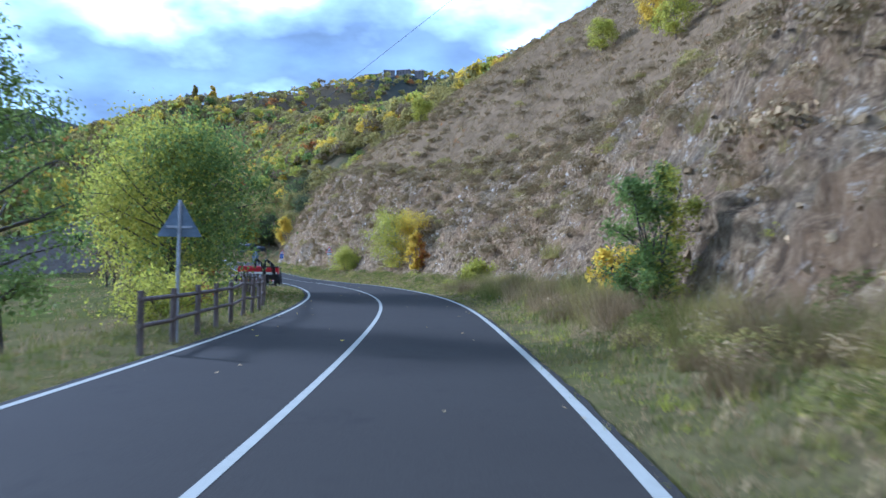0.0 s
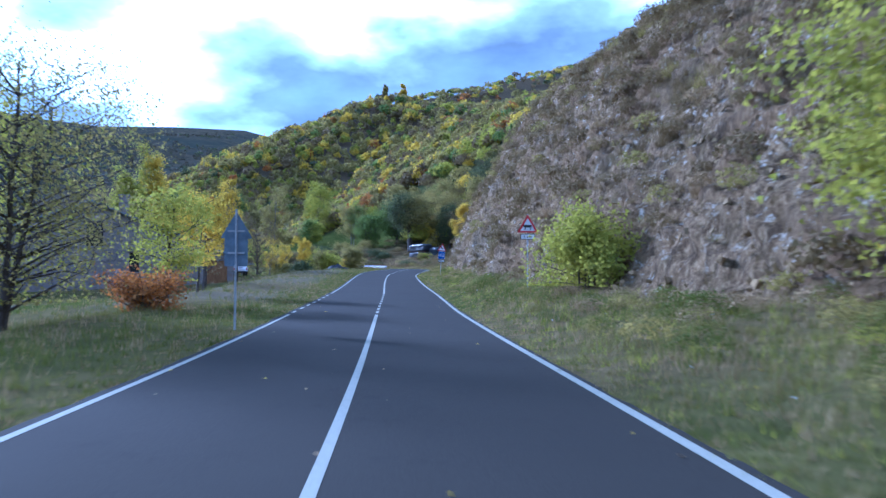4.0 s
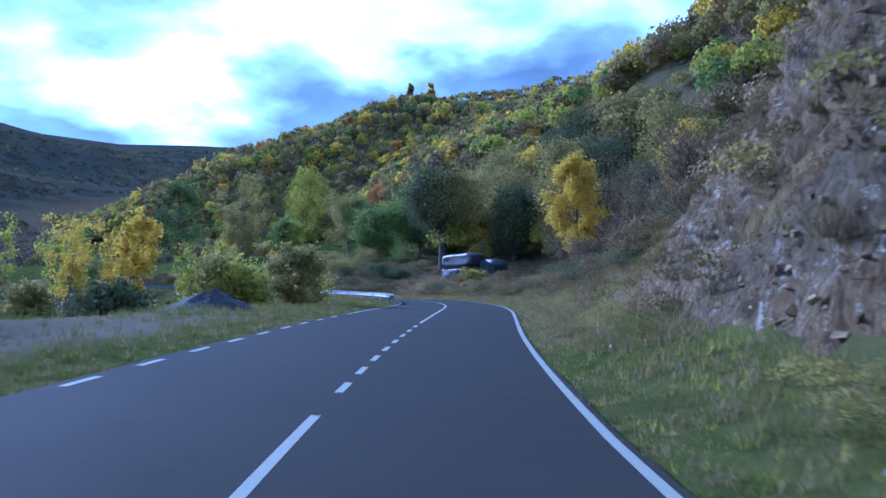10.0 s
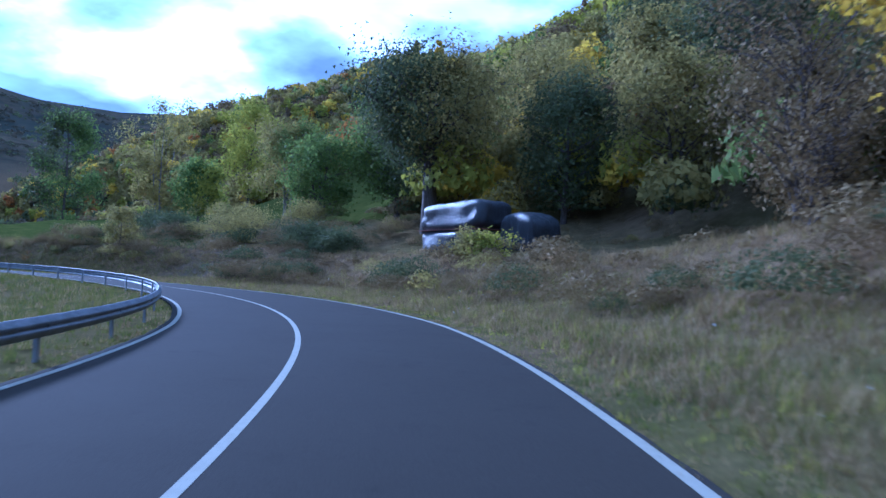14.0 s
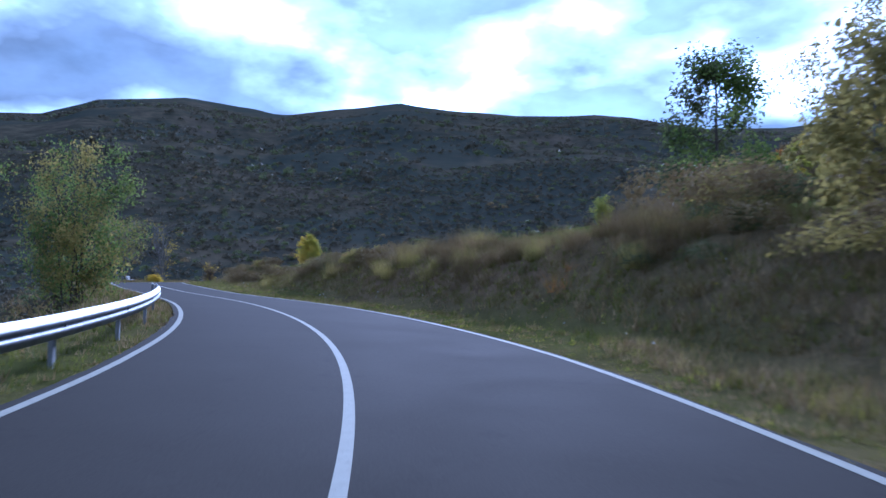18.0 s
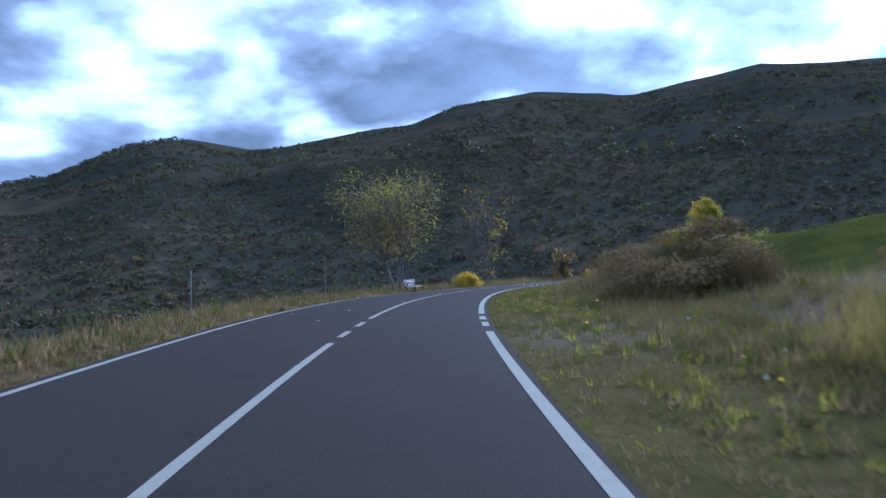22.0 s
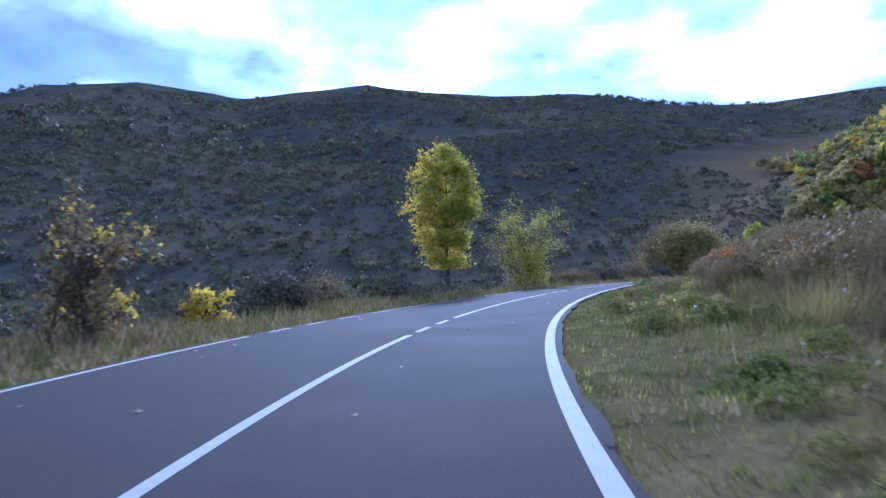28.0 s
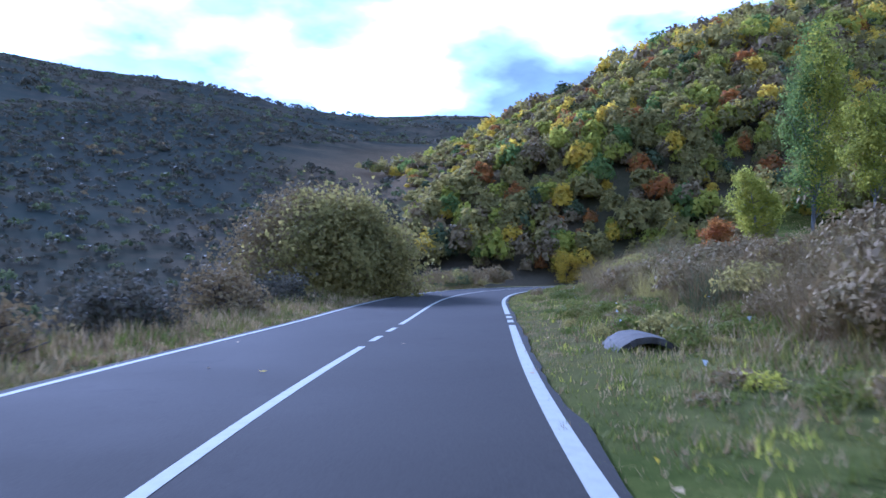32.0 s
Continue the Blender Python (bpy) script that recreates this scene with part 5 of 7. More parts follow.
def lettering(text, size, at, parent, material, back=False):
    """Letters standing in the x-z plane, facing -y."""
    cu = bpy.data.curves.new("lettering", "FONT")
    cu.body, cu.size, cu.extrude = text, size, 0.002
    cu.align_x, cu.align_y = "CENTER", "CENTER"
    tmp = bpy.data.objects.new("lettering", cu)
    me = bpy.data.meshes.new_from_object(tmp)
    bpy.data.objects.remove(tmp)
    me.transform(Matrix.Translation(at) @ Matrix.Rotation(radians(90), 4, "X"))
    me.materials.clear()
    me.materials.append(material)
    ob = new("lettering", me)
    ob.parent = parent
    return ob


def rounded(outline, r=0.05, n=4):
    """An outline with rounded corners."""
    out = []
    P = [Vector(p) for p in outline]
    for i, p in enumerate(P):
        a, b = (P[i - 1] - p).normalized() * r, (P[(i + 1) % len(P)] - p).normalized() * r
        for k in range(n + 1):
            t = k / n
            out.append(tuple((p + a) * (1 - t) ** 2 + p * 2 * t * (1 - t) + (p + b) * t * t))
    return out


def triangle(side, z, r=0.05):
    h = side * 0.866
    return rounded([(-side / 2, z), (side / 2, z), (0, z + h)], r)


def plate(w, h, z, r=0.04):
    return rounded([(-w / 2, z), (w / 2, z), (w / 2, z + h), (-w / 2, z + h)], r)


def warning(parent, side, z, y=-0.05):
    """Red-edged triangle on the pole."""
    red = part("plate", prism(triangle(side, z, 0.06), 0.02, None, Matrix.Translation((0, y, 0))), M_RED, parent, "white triangle with a red border")
    inner = side * 0.70
    part("face", prism(triangle(inner, z + side * 0.075, 0.03), 0.004, None, Matrix.Translation((0, y - 0.0125, 0))), M_WHITE, red)
    return red


def cow_sign():
    ob = empty("warning_sign", beside(127.7, 6.3, -6), "red and white triangular cattle warning sign on a grey pole", "road sign")
    part("pole", tube((0, 0, -0.3), (0, 0, 3.2), 0.03), M_POLE, ob)
    red = warning(ob, 0.9, 2.42)
    cow = [(-0.17, 0.02), (-0.13, 0.05), (0.13, 0.05), (0.17, 0.01), (0.165, -0.10), (0.145, -0.02), (0.135, -0.17), (0.105, -0.17), (0.10, -0.07), (-0.08, -0.06), (-0.09, -0.17), (-0.12, -0.17),
           (-0.13, -0.05), (-0.16, -0.04), (-0.20, -0.02), (-0.215, 0.01), (-0.19, 0.045)]
    part("symbol", prism([(x, z + 2.70) for x, z in cow], 0.004, None, Matrix.Translation((0, -0.0665, 0))), M_BLACK, red, "black animal symbol")
    p2 = part("plate", prism(plate(0.62, 0.24, 2.12), 0.02, None, Matrix.Translation((0, -0.05, 0))), M_BLACK, ob, "small white distance plate")
    part("face", prism(plate(0.57, 0.19, 2.145, 0.03), 0.004, None, Matrix.Translation((0, -0.0625, 0))), M_WHITE, p2)
    lettering("1 km", 0.19, (0, -0.066, 2.24), p2, M_BLACK)


def bend_sign():
    ob = empty("speed_sign", beside(169.1, 5.2, -4) @ Matrix.Rotation(radians(4), 4, "Y"), "leaning pole with bend warning, blue speed square and distance plate", "road sign")
    part("pole", tube((0, 0, -0.3), (0, 0, 3.1), 0.028), M_POLE, ob)
    red = warning(ob, 0.88, 2.36)
    arrow = [(0.10, 0.0), (0.13, 0.12), (0.03, 0.20), (-0.03, 0.16), (-0.05, 0.30), (-0.02, 0.33), (-0.075, 0.40), (-0.13, 0.31), (-0.10, 0.305), (-0.08, 0.08), (0.02, 0.125), (0.07, 0.09), (0.045, 0.0)]
    part("symbol", prism([(x * 0.95, z * 0.95 + 2.50) for x, z in arrow], 0.004, None, Matrix.Translation((0, -0.0665, 0))), M_BLACK, red, "black double bend arrow")
    blue = part("plate", prism(plate(0.62, 0.72, 1.60, 0.05), 0.02, None, Matrix.Translation((0, -0.05, 0))), M_WHITE, ob, "blue square advisory speed plate")
    part("face", prism(plate(0.59, 0.69, 1.615, 0.04), 0.004, None, Matrix.Translation((0, -0.0625, 0))), M_BLUE, blue)
    lettering("4", 0.46, (-0.135, -0.066, 1.96), blue, M_WHITE)
    lettering("0", 0.46, (0.135, -0.066, 1.96), blue, M_WHITE)
    p2 = part("plate", prism(plate(0.60, 0.24, 1.31), 0.02, None, Matrix.Translation((0, -0.05, 0))), M_BLACK, ob, "small white distance plate")
    part("face", prism(plate(0.54, 0.18, 1.34, 0.03), 0.004, None, Matrix.Translation((0, -0.0625, 0))), M_WHITE, p2)
    lettering("500 m", 0.17, (0, -0.066, 1.43), p2, M_BLACK)


def back_signs():
    ob = empty("triangle_sign", beside(45.8, -3.7, 8), "grey back of a triangular road sign on a pole", "road sign", "signs seen from behind")
    part("pole", tube((0, 0, -0.3), (0, 0, 2.9), 0.035), M_POLE, ob)
    pl = part("plate", prism(triangle(0.9, 2.15, 0.06), 0.02, None, Matrix.Translation((0, 0.05, 0))), M_PLATE_BACK, ob, "dull blue-grey sign back")
    part("bracket", box((0.5, 0.03, 0.05), (0, 0.02, 2.35)), M_POLE, pl)
    ob = empty("stacked_sign", pose(1.0, 37.7, height(1.0, 37.7), 0, 0, facing(113) + 4), "grey backs of two stacked road sign plates on a pole", "road sign", "signs seen from behind")
    part("pole", tube((0, 0, -0.3), (0, 0, 3.3), 0.032), M_POLE, ob)
    a = part("plate", prism(triangle(0.86, 2.5, 0.06), 0.02, None, Matrix.Translation((0, 0.05, 0))), M_PLATE_BACK, ob, "triangular sign back")
    b = part("plate", prism(plate(0.62, 0.80, 1.74, 0.05), 0.02, None, Matrix.Translation((0, 0.05, 0))), M_PLATE_BACK, ob, "square sign back")
    part("bracket", box((0.45, 0.03, 0.05), (0, 0.02, 2.1)), M_POLE, b)
    part("bracket", box((0.45, 0.03, 0.05), (0, 0.02, 2.7)), M_POLE, a)
    ob = empty("notice_board", pose(-8.8, 31.9, height(-8.8, 31.9), 0, 0, 20), "small brown post with three white name strips", "signboard")
    part("post", tube((0, 0, -0.3), (0, 0, 2.6), 0.05), M_WOOD, ob)
    for k in range(3):
        part("strip", box((0.5, 0.03, 0.13), (0, -0.06, 2.45 - 0.21 * k), 0.01), M_WHITE_WOOD, ob)


def fence():
    pts = [(36, -3.3), (44, -3.6), (58, -4.3), (64, -4.9), (72, -6.2), (84, -7.5), (88, -7.6), (95, -7.3)]
    s = np.arange(43.5, 96.0, 2.0)
    d = np.interp(s, [p[0] for p in pts], [p[1] for p in pts])
    P = [Vector(spot(np.array(a), b)) for a, b in zip(s, d)]
    for p in P:
        p.z = height(p.x, p.y)
    ob = empty("wooden_fence", Matrix.Translation(P[0]), "weathered brown wooden fence with posts and two round rails", "fence")
    o = P[0]
    r = random.Random(3)
    for p in P:
        q = p - o
        part("post", tube(q - Vector((0, 0, 0.3)), q + Vector((r.uniform(-0.03, 0.03), r.uniform(-0.03, 0.03), 1.12)), 0.065, 0.06, 9), M_WOOD, ob)
    for a, b in zip(P[:-1], P[1:]):
        for h in (0.5, 0.95):
            u, v = a - o + Vector((0, 0, h + r.uniform(-0.02, 0.02))), b - o + Vector((0, 0, h + r.uniform(-0.02, 0.02)))
            e = (v - u).normalized() * 0.12
            part("rail", tube(u - e, v + e, 0.045, 0.04, 8), M_WOOD, ob)


def wheel(name, parent, at, r, w, axis, rim=M_RIM):
    ax = Vector(axis).normalized() * w / 2
    at = Vector(at)
    bm = bmesh.new()
    n, m = 28, 8
    side = ax.normalized()
    u = side.orthogonal().normalized()
    v = side.cross(u)
    rings = []
    for i in range(n):
        a = 2 * math.pi * i / n
        ring = []
        for k in range(m):
            b = 2 * math.pi * k / m
            rad = r * (0.80 + 0.20 * math.cos(b)) * (1.0 if k % 4 else (1.02 if i % 2 else 0.98))
            ring.append(bm.verts.new(at + (u * math.cos(a) + v * math.sin(a)) * rad + ax * math.sin(b)))
        rings.append(ring)
    for i in range(n):
        for k in range(m):
            bm.faces.new((rings[i][k], rings[(i + 1) % n][k], rings[(i + 1) % n][(k + 1) % m], rings[i][(k + 1) % m]))
    bmesh.ops.recalc_face_normals(bm, faces=bm.faces)
    w0 = part(name, tube(at - ax * 0.3, at + ax * 0.3, r * 0.18, None, 10), M_BLACK, parent)
    part("tyre", bm, M_TYRE, w0, "black rubber tyre", True)
    rb = tube(at - ax * 0.55, at + ax * 0.55, r * 0.60, None, 20)
    tube(at - ax * 0.7, at + ax * 0.7, r * 0.22, None, 10, rb)
    part("rim", rb, rim, w0, "grey wheel rim")
    return w0


def loader():
    """Front loader frame of a tractor, set down on its stand, the arms reaching away from the road."""
    ob = empty("tractor_loader", beside(86.5, -4.75, -8), "black tractor front loader frame standing on its legs", "farm implement")
    ob.scale = (0.72, 1.0, 1.0)
    arm = [(-0.07, 0.02), (-0.19, 0.77), (-0.33, 1.36), (-0.49, 1.54), (-0.90, 1.88), (-0.97, 1.73), (-0.95, 1.50), (-1.03, 1.32), (-1.15, 1.66), (-1.10, 1.97), (-0.98, 2.09), (-0.63, 1.91), (-0.17, 1.64), (-0.09, 1.38), (0.0, 0.82), (0.12, 0.06)]
    for x, y in ((-0.42, -0.45), (0.42, 0.35)):
        at = Matrix.Translation((x, y, 0))
        a = part("arm", prism(arm, 0.12, None, at), M_TRACTOR, ob, "bent black steel arm with a hooked end")
        part("pin", tube((x - 0.98, y - 0.1, 1.98), (x - 0.98, y + 0.1, 1.98), 0.045), M_RIM, a)
        part("cylinder", tube((x - 0.12, y - 0.11, 0.55), (x - 0.52, y - 0.11, 1.62), 0.045), M_TRACTOR, ob)
        part("piston_rod", tube((x - 0.52, y - 0.11, 1.62), (x - 0.60, y - 0.11, 1.82), 0.022), M_RIM, ob)
        part("gusset", prism([(-0.2, 0.30), (0.30, 0.30), (0.22, 0.95), (-0.16, 0.95)], 0.05, None, at), M_TRACTOR, ob)
        part("foot", box((0.34, 0.16, 0.07), (x + 0.05, y, 0.03), 0.015), M_TRACTOR, ob)
        part("stand_leg", tube((x - 0.12, y - 0.1, 0.5), (x - 0.42, y - 0.32, -0.05), 0.03), M_TRACTOR, ob)
    for x, z, long in ((-0.05, 1.47, 1.5), (0.05, 0.20, 0.95), (0.05, 0.06, 1.0)):
        part("crossbar", box((long, 0.10, 0.09), (x, -0.05, z), 0.02, Euler((0, 0, radians(42 if long < 1.4 else 8))).to_matrix()), M_TRACTOR, ob)
    part("plate", box((1.12, 0.06, 0.34), (0, -0.05, 0.72), 0.02, Euler((0, 0, radians(42))).to_matrix()), M_TRACTOR, ob)
    part("bracket", box((0.36, 0.2, 0.06), (-0.12, -0.2, 0.95), 0.01), M_RIM, ob, "bare grey metal bracket")
    part("upright", tube((0.84, 0.40, 1.42), (0.98, 0.40, 0.45), 0.05, None, 8), M_TRACTOR, ob)
    part("upright", tube((0.98, 0.40, 0.45), (1.06, 0.40, 0.02), 0.05, None, 8), M_TRACTOR, ob)
    part("top_bar", box((0.26, 0.12, 0.05), (0.72, 0.38, 1.44), 0.01), M_RIM, ob, "bare grey metal bar")


def seed_drill():
    ob = empty("seed_drill", beside(92.6, -5.3, -10), "red seed drill with grey tubes and black wheels", "farm machine")
    hop = [(-0.30, 0.98), (0.30, 0.98), (0.36, 1.32), (0.33, 1.38), (-0.33, 1.38), (-0.36, 1.32)]
    turn = Matrix.Rotation(radians(90), 4, "Z")
    h = part("hopper", prism(hop, 3.0, None, turn), M_DRILL_RED, ob, "long red painted hopper")
    part("lid", prism([(-0.36, 1.383), (0.36, 1.383), (0.30, 1.43), (-0.30, 1.43)], 3.02, None, turn), M_DRILL_RED, h, "red hopper lid with a pale edge")
    for x in (-1.5, 1.5):
        part("end_panel", box((0.05, 0.8, 0.62), (x * 1.02, 0, 1.12), 0.02), M_DRILL_RED, h)
    part("strip", box((2.9, 0.05, 0.16), (0, -0.36, 0.88), 0.01), M_CREAM, ob, "cream-painted metering strip")
    for y, z in ((-0.1, 0.78), (0.3, 0.5), (-0.5, 0.32)):
        part("frame_bar", box((3.0, 0.09, 0.09), (0, y, z), 0.012), M_DRILL_RED if z < 0.4 else M_TRACTOR, ob)
    r = random.Random(4)
    for k in range(19):
        x = -1.35 + 2.7 * k / 18
        e = x * 0.92 + r.uniform(-0.06, 0.06)
        bm = tube((x, -0.34, 0.82), ((x + e) / 2 + 0.03, -0.46, 0.58), 0.022, None, 7)
        tube(((x + e) / 2 + 0.03, -0.46, 0.58), (e, -0.58, 0.28), 0.022, 0.02, 7, bm)
        part("seed_tube", bm, M_TUBE, ob)
        part("coulter", prism([(-0.02, 0.32), (0.10, 0.30), (0.12, 0.06), (0.05, 0.03)], 0.03, None, Matrix.Translation((e, -0.62, 0)) @ turn), M_TRACTOR, ob)
    for x in (-1.62, 1.62):
        wheel("wheel", ob, (x, 0.05, 0.42), 0.43, 0.20, (1, 0, 0))
    for x in (-0.4, 0.4):
        part("drawbar", tube((x, 0.3, 0.55), (0, 1.2, 0.5), 0.04), M_DRILL_RED, ob)


cow_sign()
bend_sign()
back_signs()
fence()
loader()
seed_drill()


# ---------------------------------------------------------------- guard rail along the bend
def guardrail():
    s0, s1 = 229.0, 309.0
    o = Vector(spot(np.array(s0), -(float(wl_at(s0)) + 0.6)))
    ob = empty("guardrail", Matrix.Translation(o), "galvanised steel crash barrier with a ribbed beam on posts", "guardrail")
    prof = [(0.0, 0.34), (0.0, 0.39), (0.075, 0.425), (0.075, 0.465), (0.0, 0.50), (0.075, 0.535), (0.075, 0.575), (0.0, 0.61), (0.0, 0.65)]
    prof = prof + [(d - 0.012, z) for d, z in prof[::-1]]
    for k in range(20):
        a = s0 + 4 * k
        s = np.linspace(a - 0.12, a + 4.12, 6)
        V = []
        for d, z in prof:
            V.append(spot(s, -(wl_at(s) + 0.62) + d + (0.004 if k % 2 else 0), z) - np.array(o))
        V = np.stack(V, 1).reshape(-1, 3)
        n = len(prof)
        F = [(i * n + j, (i + 1) * n + j, (i + 1) * n + (j + 1) % n, i * n + (j + 1) % n) for i in range(5) for j in range(n)]
        soup("beam", V, np.array(F), M_STEEL, ob)
    for k in range(21):
        s = s0 + 4 * k
        x, y, z = spot(np.array(s), -(float(wl_at(s)) + 0.72))
        g = height(x, y)
        m = Matrix.Translation(Vector((x, y, 0)) - Vector((o.x, o.y, o.z))) @ Matrix.Rotation(radians(facing(s)), 4, "Z")
        bm = box((0.06, 0.12, z - g + 1.0), (0, 0, g + (z - g + 1.0) / 2 - 0.38), 0.008)
        bmesh.ops.transform(bm, matrix=m, verts=bm.verts)
        post = part("post", bm, M_STEEL, ob)
        b2 = tube((0.14, 0, z + 0.50), (0.165, 0, z + 0.50), 0.022, None, 6)
        bmesh.ops.transform(b2, matrix=m, verts=b2.verts)
        part("bolt", b2, M_STEEL, post)


guardrail()


# ---------------------------------------------------------------- barn and car
def barn():
    c, ux, uy = Vector((-32.4, 83.6, 0.0)), Vector((-0.79, -0.62, 0)).normalized(), Vector((-0.62, 0.79, 0)).normalized()
    z0 = 1.45
    m = Matrix(((ux.x, uy.x, 0, c.x), (ux.y, uy.y, 0, c.y), (0, 0, 1, z0), (0, 0, 0, 1)))
    # x runs left along the gable wall, which would mirror the parts: the empty is turned, the outlines are given in -x
    ang = math.degrees(math.atan2(-ux.y, -ux.x))
    ob = empty("stone_barn", pose(c.x, c.y, z0, 0, 0, ang), "low stone barn with a grey slate roof", "barn")
    eave, apex, half, deep = 2.9, 7.9, 13.0, 10.0
    holes = [(-2.9, -0.6, 0.0, 2.7), (-9.6, -8.7, 1.5, 3.3), (-13.4, -11.9, 3.9, 6.1)]
    # gable wall in strips round the openings
    xs = sorted({0.0, -26.0, -13.0, *[h[0] for h in holes], *[h[1] for h in holes]})
    top = lambda x: eave + (apex - eave) * (1 - abs(x + half) / half)
    bm = None
    for a, b in zip(xs[:-1], xs[1:]):
        mid = (a + b) / 2
        hole = [h for h in holes if h[0] <= mid <= h[1]]
        lo = -1.2
        if hole:
            h = hole[0]
            if h[2] > 0:
                bm = prism([(a, lo), (b, lo), (b, h[2]), (a, h[2])], 0.5, bm)
            bm = prism([(a, h[3]), (b, h[3]), (b, top(b)), (a, top(a))], 0.5, bm)
        else:
            bm = prism([(a, lo), (b, lo), (b, top(b)), (a, top(a))], 0.5, bm)
    bmesh.ops.translate(bm, vec=(0, 0.25, 0), verts=bm.verts)
    part("wall", bm, M_MASONRY, ob, "rubble stone gable wall")
    part("wall", box((0.5, deep - 0.5, eave + 1.2), (-0.25, deep / 2 + 0.25, (eave - 1.2) / 2)), M_MASONRY, ob)
    part("wall", box((0.5, deep - 0.5, eave + 1.2), (-25.75, deep / 2 + 0.25, (eave - 1.2) / 2)), M_MASONRY, ob)
    back = prism([(0, -1.2), (0, eave), (-13, apex), (-26, eave), (-26, -1.2)], 0.4)
    bmesh.ops.translate(back, vec=(0, deep - 0.2, 0), verts=back.verts)
    part("wall", back, M_MASONRY, ob)
    for side in (1, -1):
        x0, x1 = (0.55, -13.0) if side > 0 else (-26.55, -13.0)
        z1 = apex + 0.16
        zz = eave + 0.16 - (apex - eave) / half * 0.55
        rf = part("roof", prism([(x0, zz), (x1, z1), (x1, z1 + 0.16), (x0, zz + 0.16)], deep + 1.0, None, Matrix.Translation((0, deep / 2, 0))), M_SLATE, ob, "grey slate roof slope with small snow stops")
        # slate courses and snow stops
        n = 34
        for k in range(n):
            t = (k + 0.5) / n
            x, z = x0 + (x1 - x0) * t, zz + 0.17 + (z1 - zz) * t
            part("slate_course", box((0.42, deep + 1.02, 0.03), (x, deep / 2, z + 0.012), 0.0, Euler((0, -math.atan2(z1 - zz, x1 - x0), 0)).to_matrix()), M_SLATE, rf)
        for k in range(0, n, 3):
            for j in range(6):
                t = (k + 0.5 + 0.8 * (j % 2)) / n
                x, z = x0 + (x1 - x0) * t, zz + 0.17 + (z1 - zz) * t
                part("snow_stop", box((0.10, 0.22, 0.14), (x, 0.6 + j * 1.7, z + 0.08), 0.01), M_BLACK, rf)
    dr = part("door", box((2.26, 0.08, 2.68), (-1.75, 0.25, 1.34), 0.01), M_DOOR, ob, "orange-brown plank garage door")
    for k in range(9):
        part("plank", box((0.22, 0.03, 2.6), (-2.75 + 0.25 * k, 0.195, 1.34), 0.006), M_DOOR, dr)
    for h in holes[1:]:
        w = part("window", box((h[1] - h[0], 0.05, h[3] - h[2]), ((h[0] + h[1]) / 2, 0.3, (h[2] + h[3]) / 2)), M_BLACK, ob, "dark shuttered window")
        part("sill", box((h[1] - h[0] + 0.2, 0.25, 0.08), ((h[0] + h[1]) / 2, 0.0, h[2] - 0.04), 0.01), M_CONCRETE, w)
        part("lintel", box((h[1] - h[0] + 0.3, 0.12, 0.18), ((h[0] + h[1]) / 2, -0.02, h[3] + 0.09), 0.01), M_WOOD, w)
    ch = part("chimney", box((0.9, 0.9, 2.0), (-10.6, 5.2, 8.2), 0.03), M_MASONRY, ob, "square stone chimney")
    part("cap", box((1.1, 1.1, 0.10), (-10.6, 5.2, 9.25), 0.02), M_SLATE, ch)
    part("downpipe", tube((0.35, 0.1, -0.5), (0.35, 0.1, 2.9), 0.05), M_BLACK, ob)
    part("gutter", tube((0.62, -0.4, 2.95), (0.62, deep + 0.4, 2.95), 0.07), M_BLACK, ob)


barn()


def car():
    x, y = -40.5, 95.7
    ob = empty("parked_car", pose(x, y, height(x, y), 0, 0, 42), "small white boxy four-wheel-drive parked on the grass", "car")
    side = rounded([(-1.85, 0.42), (1.85, 0.42), (1.85, 0.85), (1.75, 0.98), (0.72, 1.04), (-1.78, 1.02), (-1.88, 0.8)], 0.07, 3)
    roof = rounded([(-1.74, 1.015), (0.75, 1.035), (0.22, 1.60), (-1.50, 1.66)], 0.09, 3)
    turn = Matrix.Rotation(radians(90), 4, "Z")
    body = part("body", prism(side, 1.62, None, turn), M_CAR, ob)
    cab = part("cabin", prism(roof, 1.44, None, turn), M_CAR, ob)
    part("rear_window", box((1.16, 0.03, 0.46), (0, -1.63, 1.36), 0.02, Euler((radians(-20.5), 0, 0)).to_matrix()), M_GLASS_DARK, cab, "dark tinted rear window")
    for sx in (-1, 1):
        part("side_window", box((0.02, 1.45, 0.42), (sx * 0.722, -0.65, 1.33), 0.008), M_GLASS_DARK, cab)
        part("tail_lamp", box((0.16, 0.04, 0.24), (sx * 0.70, -1.88, 0.86), 0.015), M_LAMP_RED, body, "red tail lamp")
        part("mirror", box((0.16, 0.10, 0.14), (sx * 0.88, 0.55, 1.10), 0.02), M_BLACK, body)
        for yy in (-1.15, 1.15):
            wheel("wheel", ob, (sx * 0.74, yy, 0.33), 0.33, 0.2, (1, 0, 0))
    part("bumper", box((1.60, 0.16, 0.22), (0, -1.90, 0.50), 0.04), M_BLACK, body, "black plastic rear bumper")
    part("number_plate", box((0.50, 0.02, 0.11), (0, -1.885, 0.80), 0.004), M_WHITE, body)
    part("tailgate_handle", box((0.4, 0.03, 0.06), (0, -1.885, 0.98), 0.01), M_BLACK, body)


car()


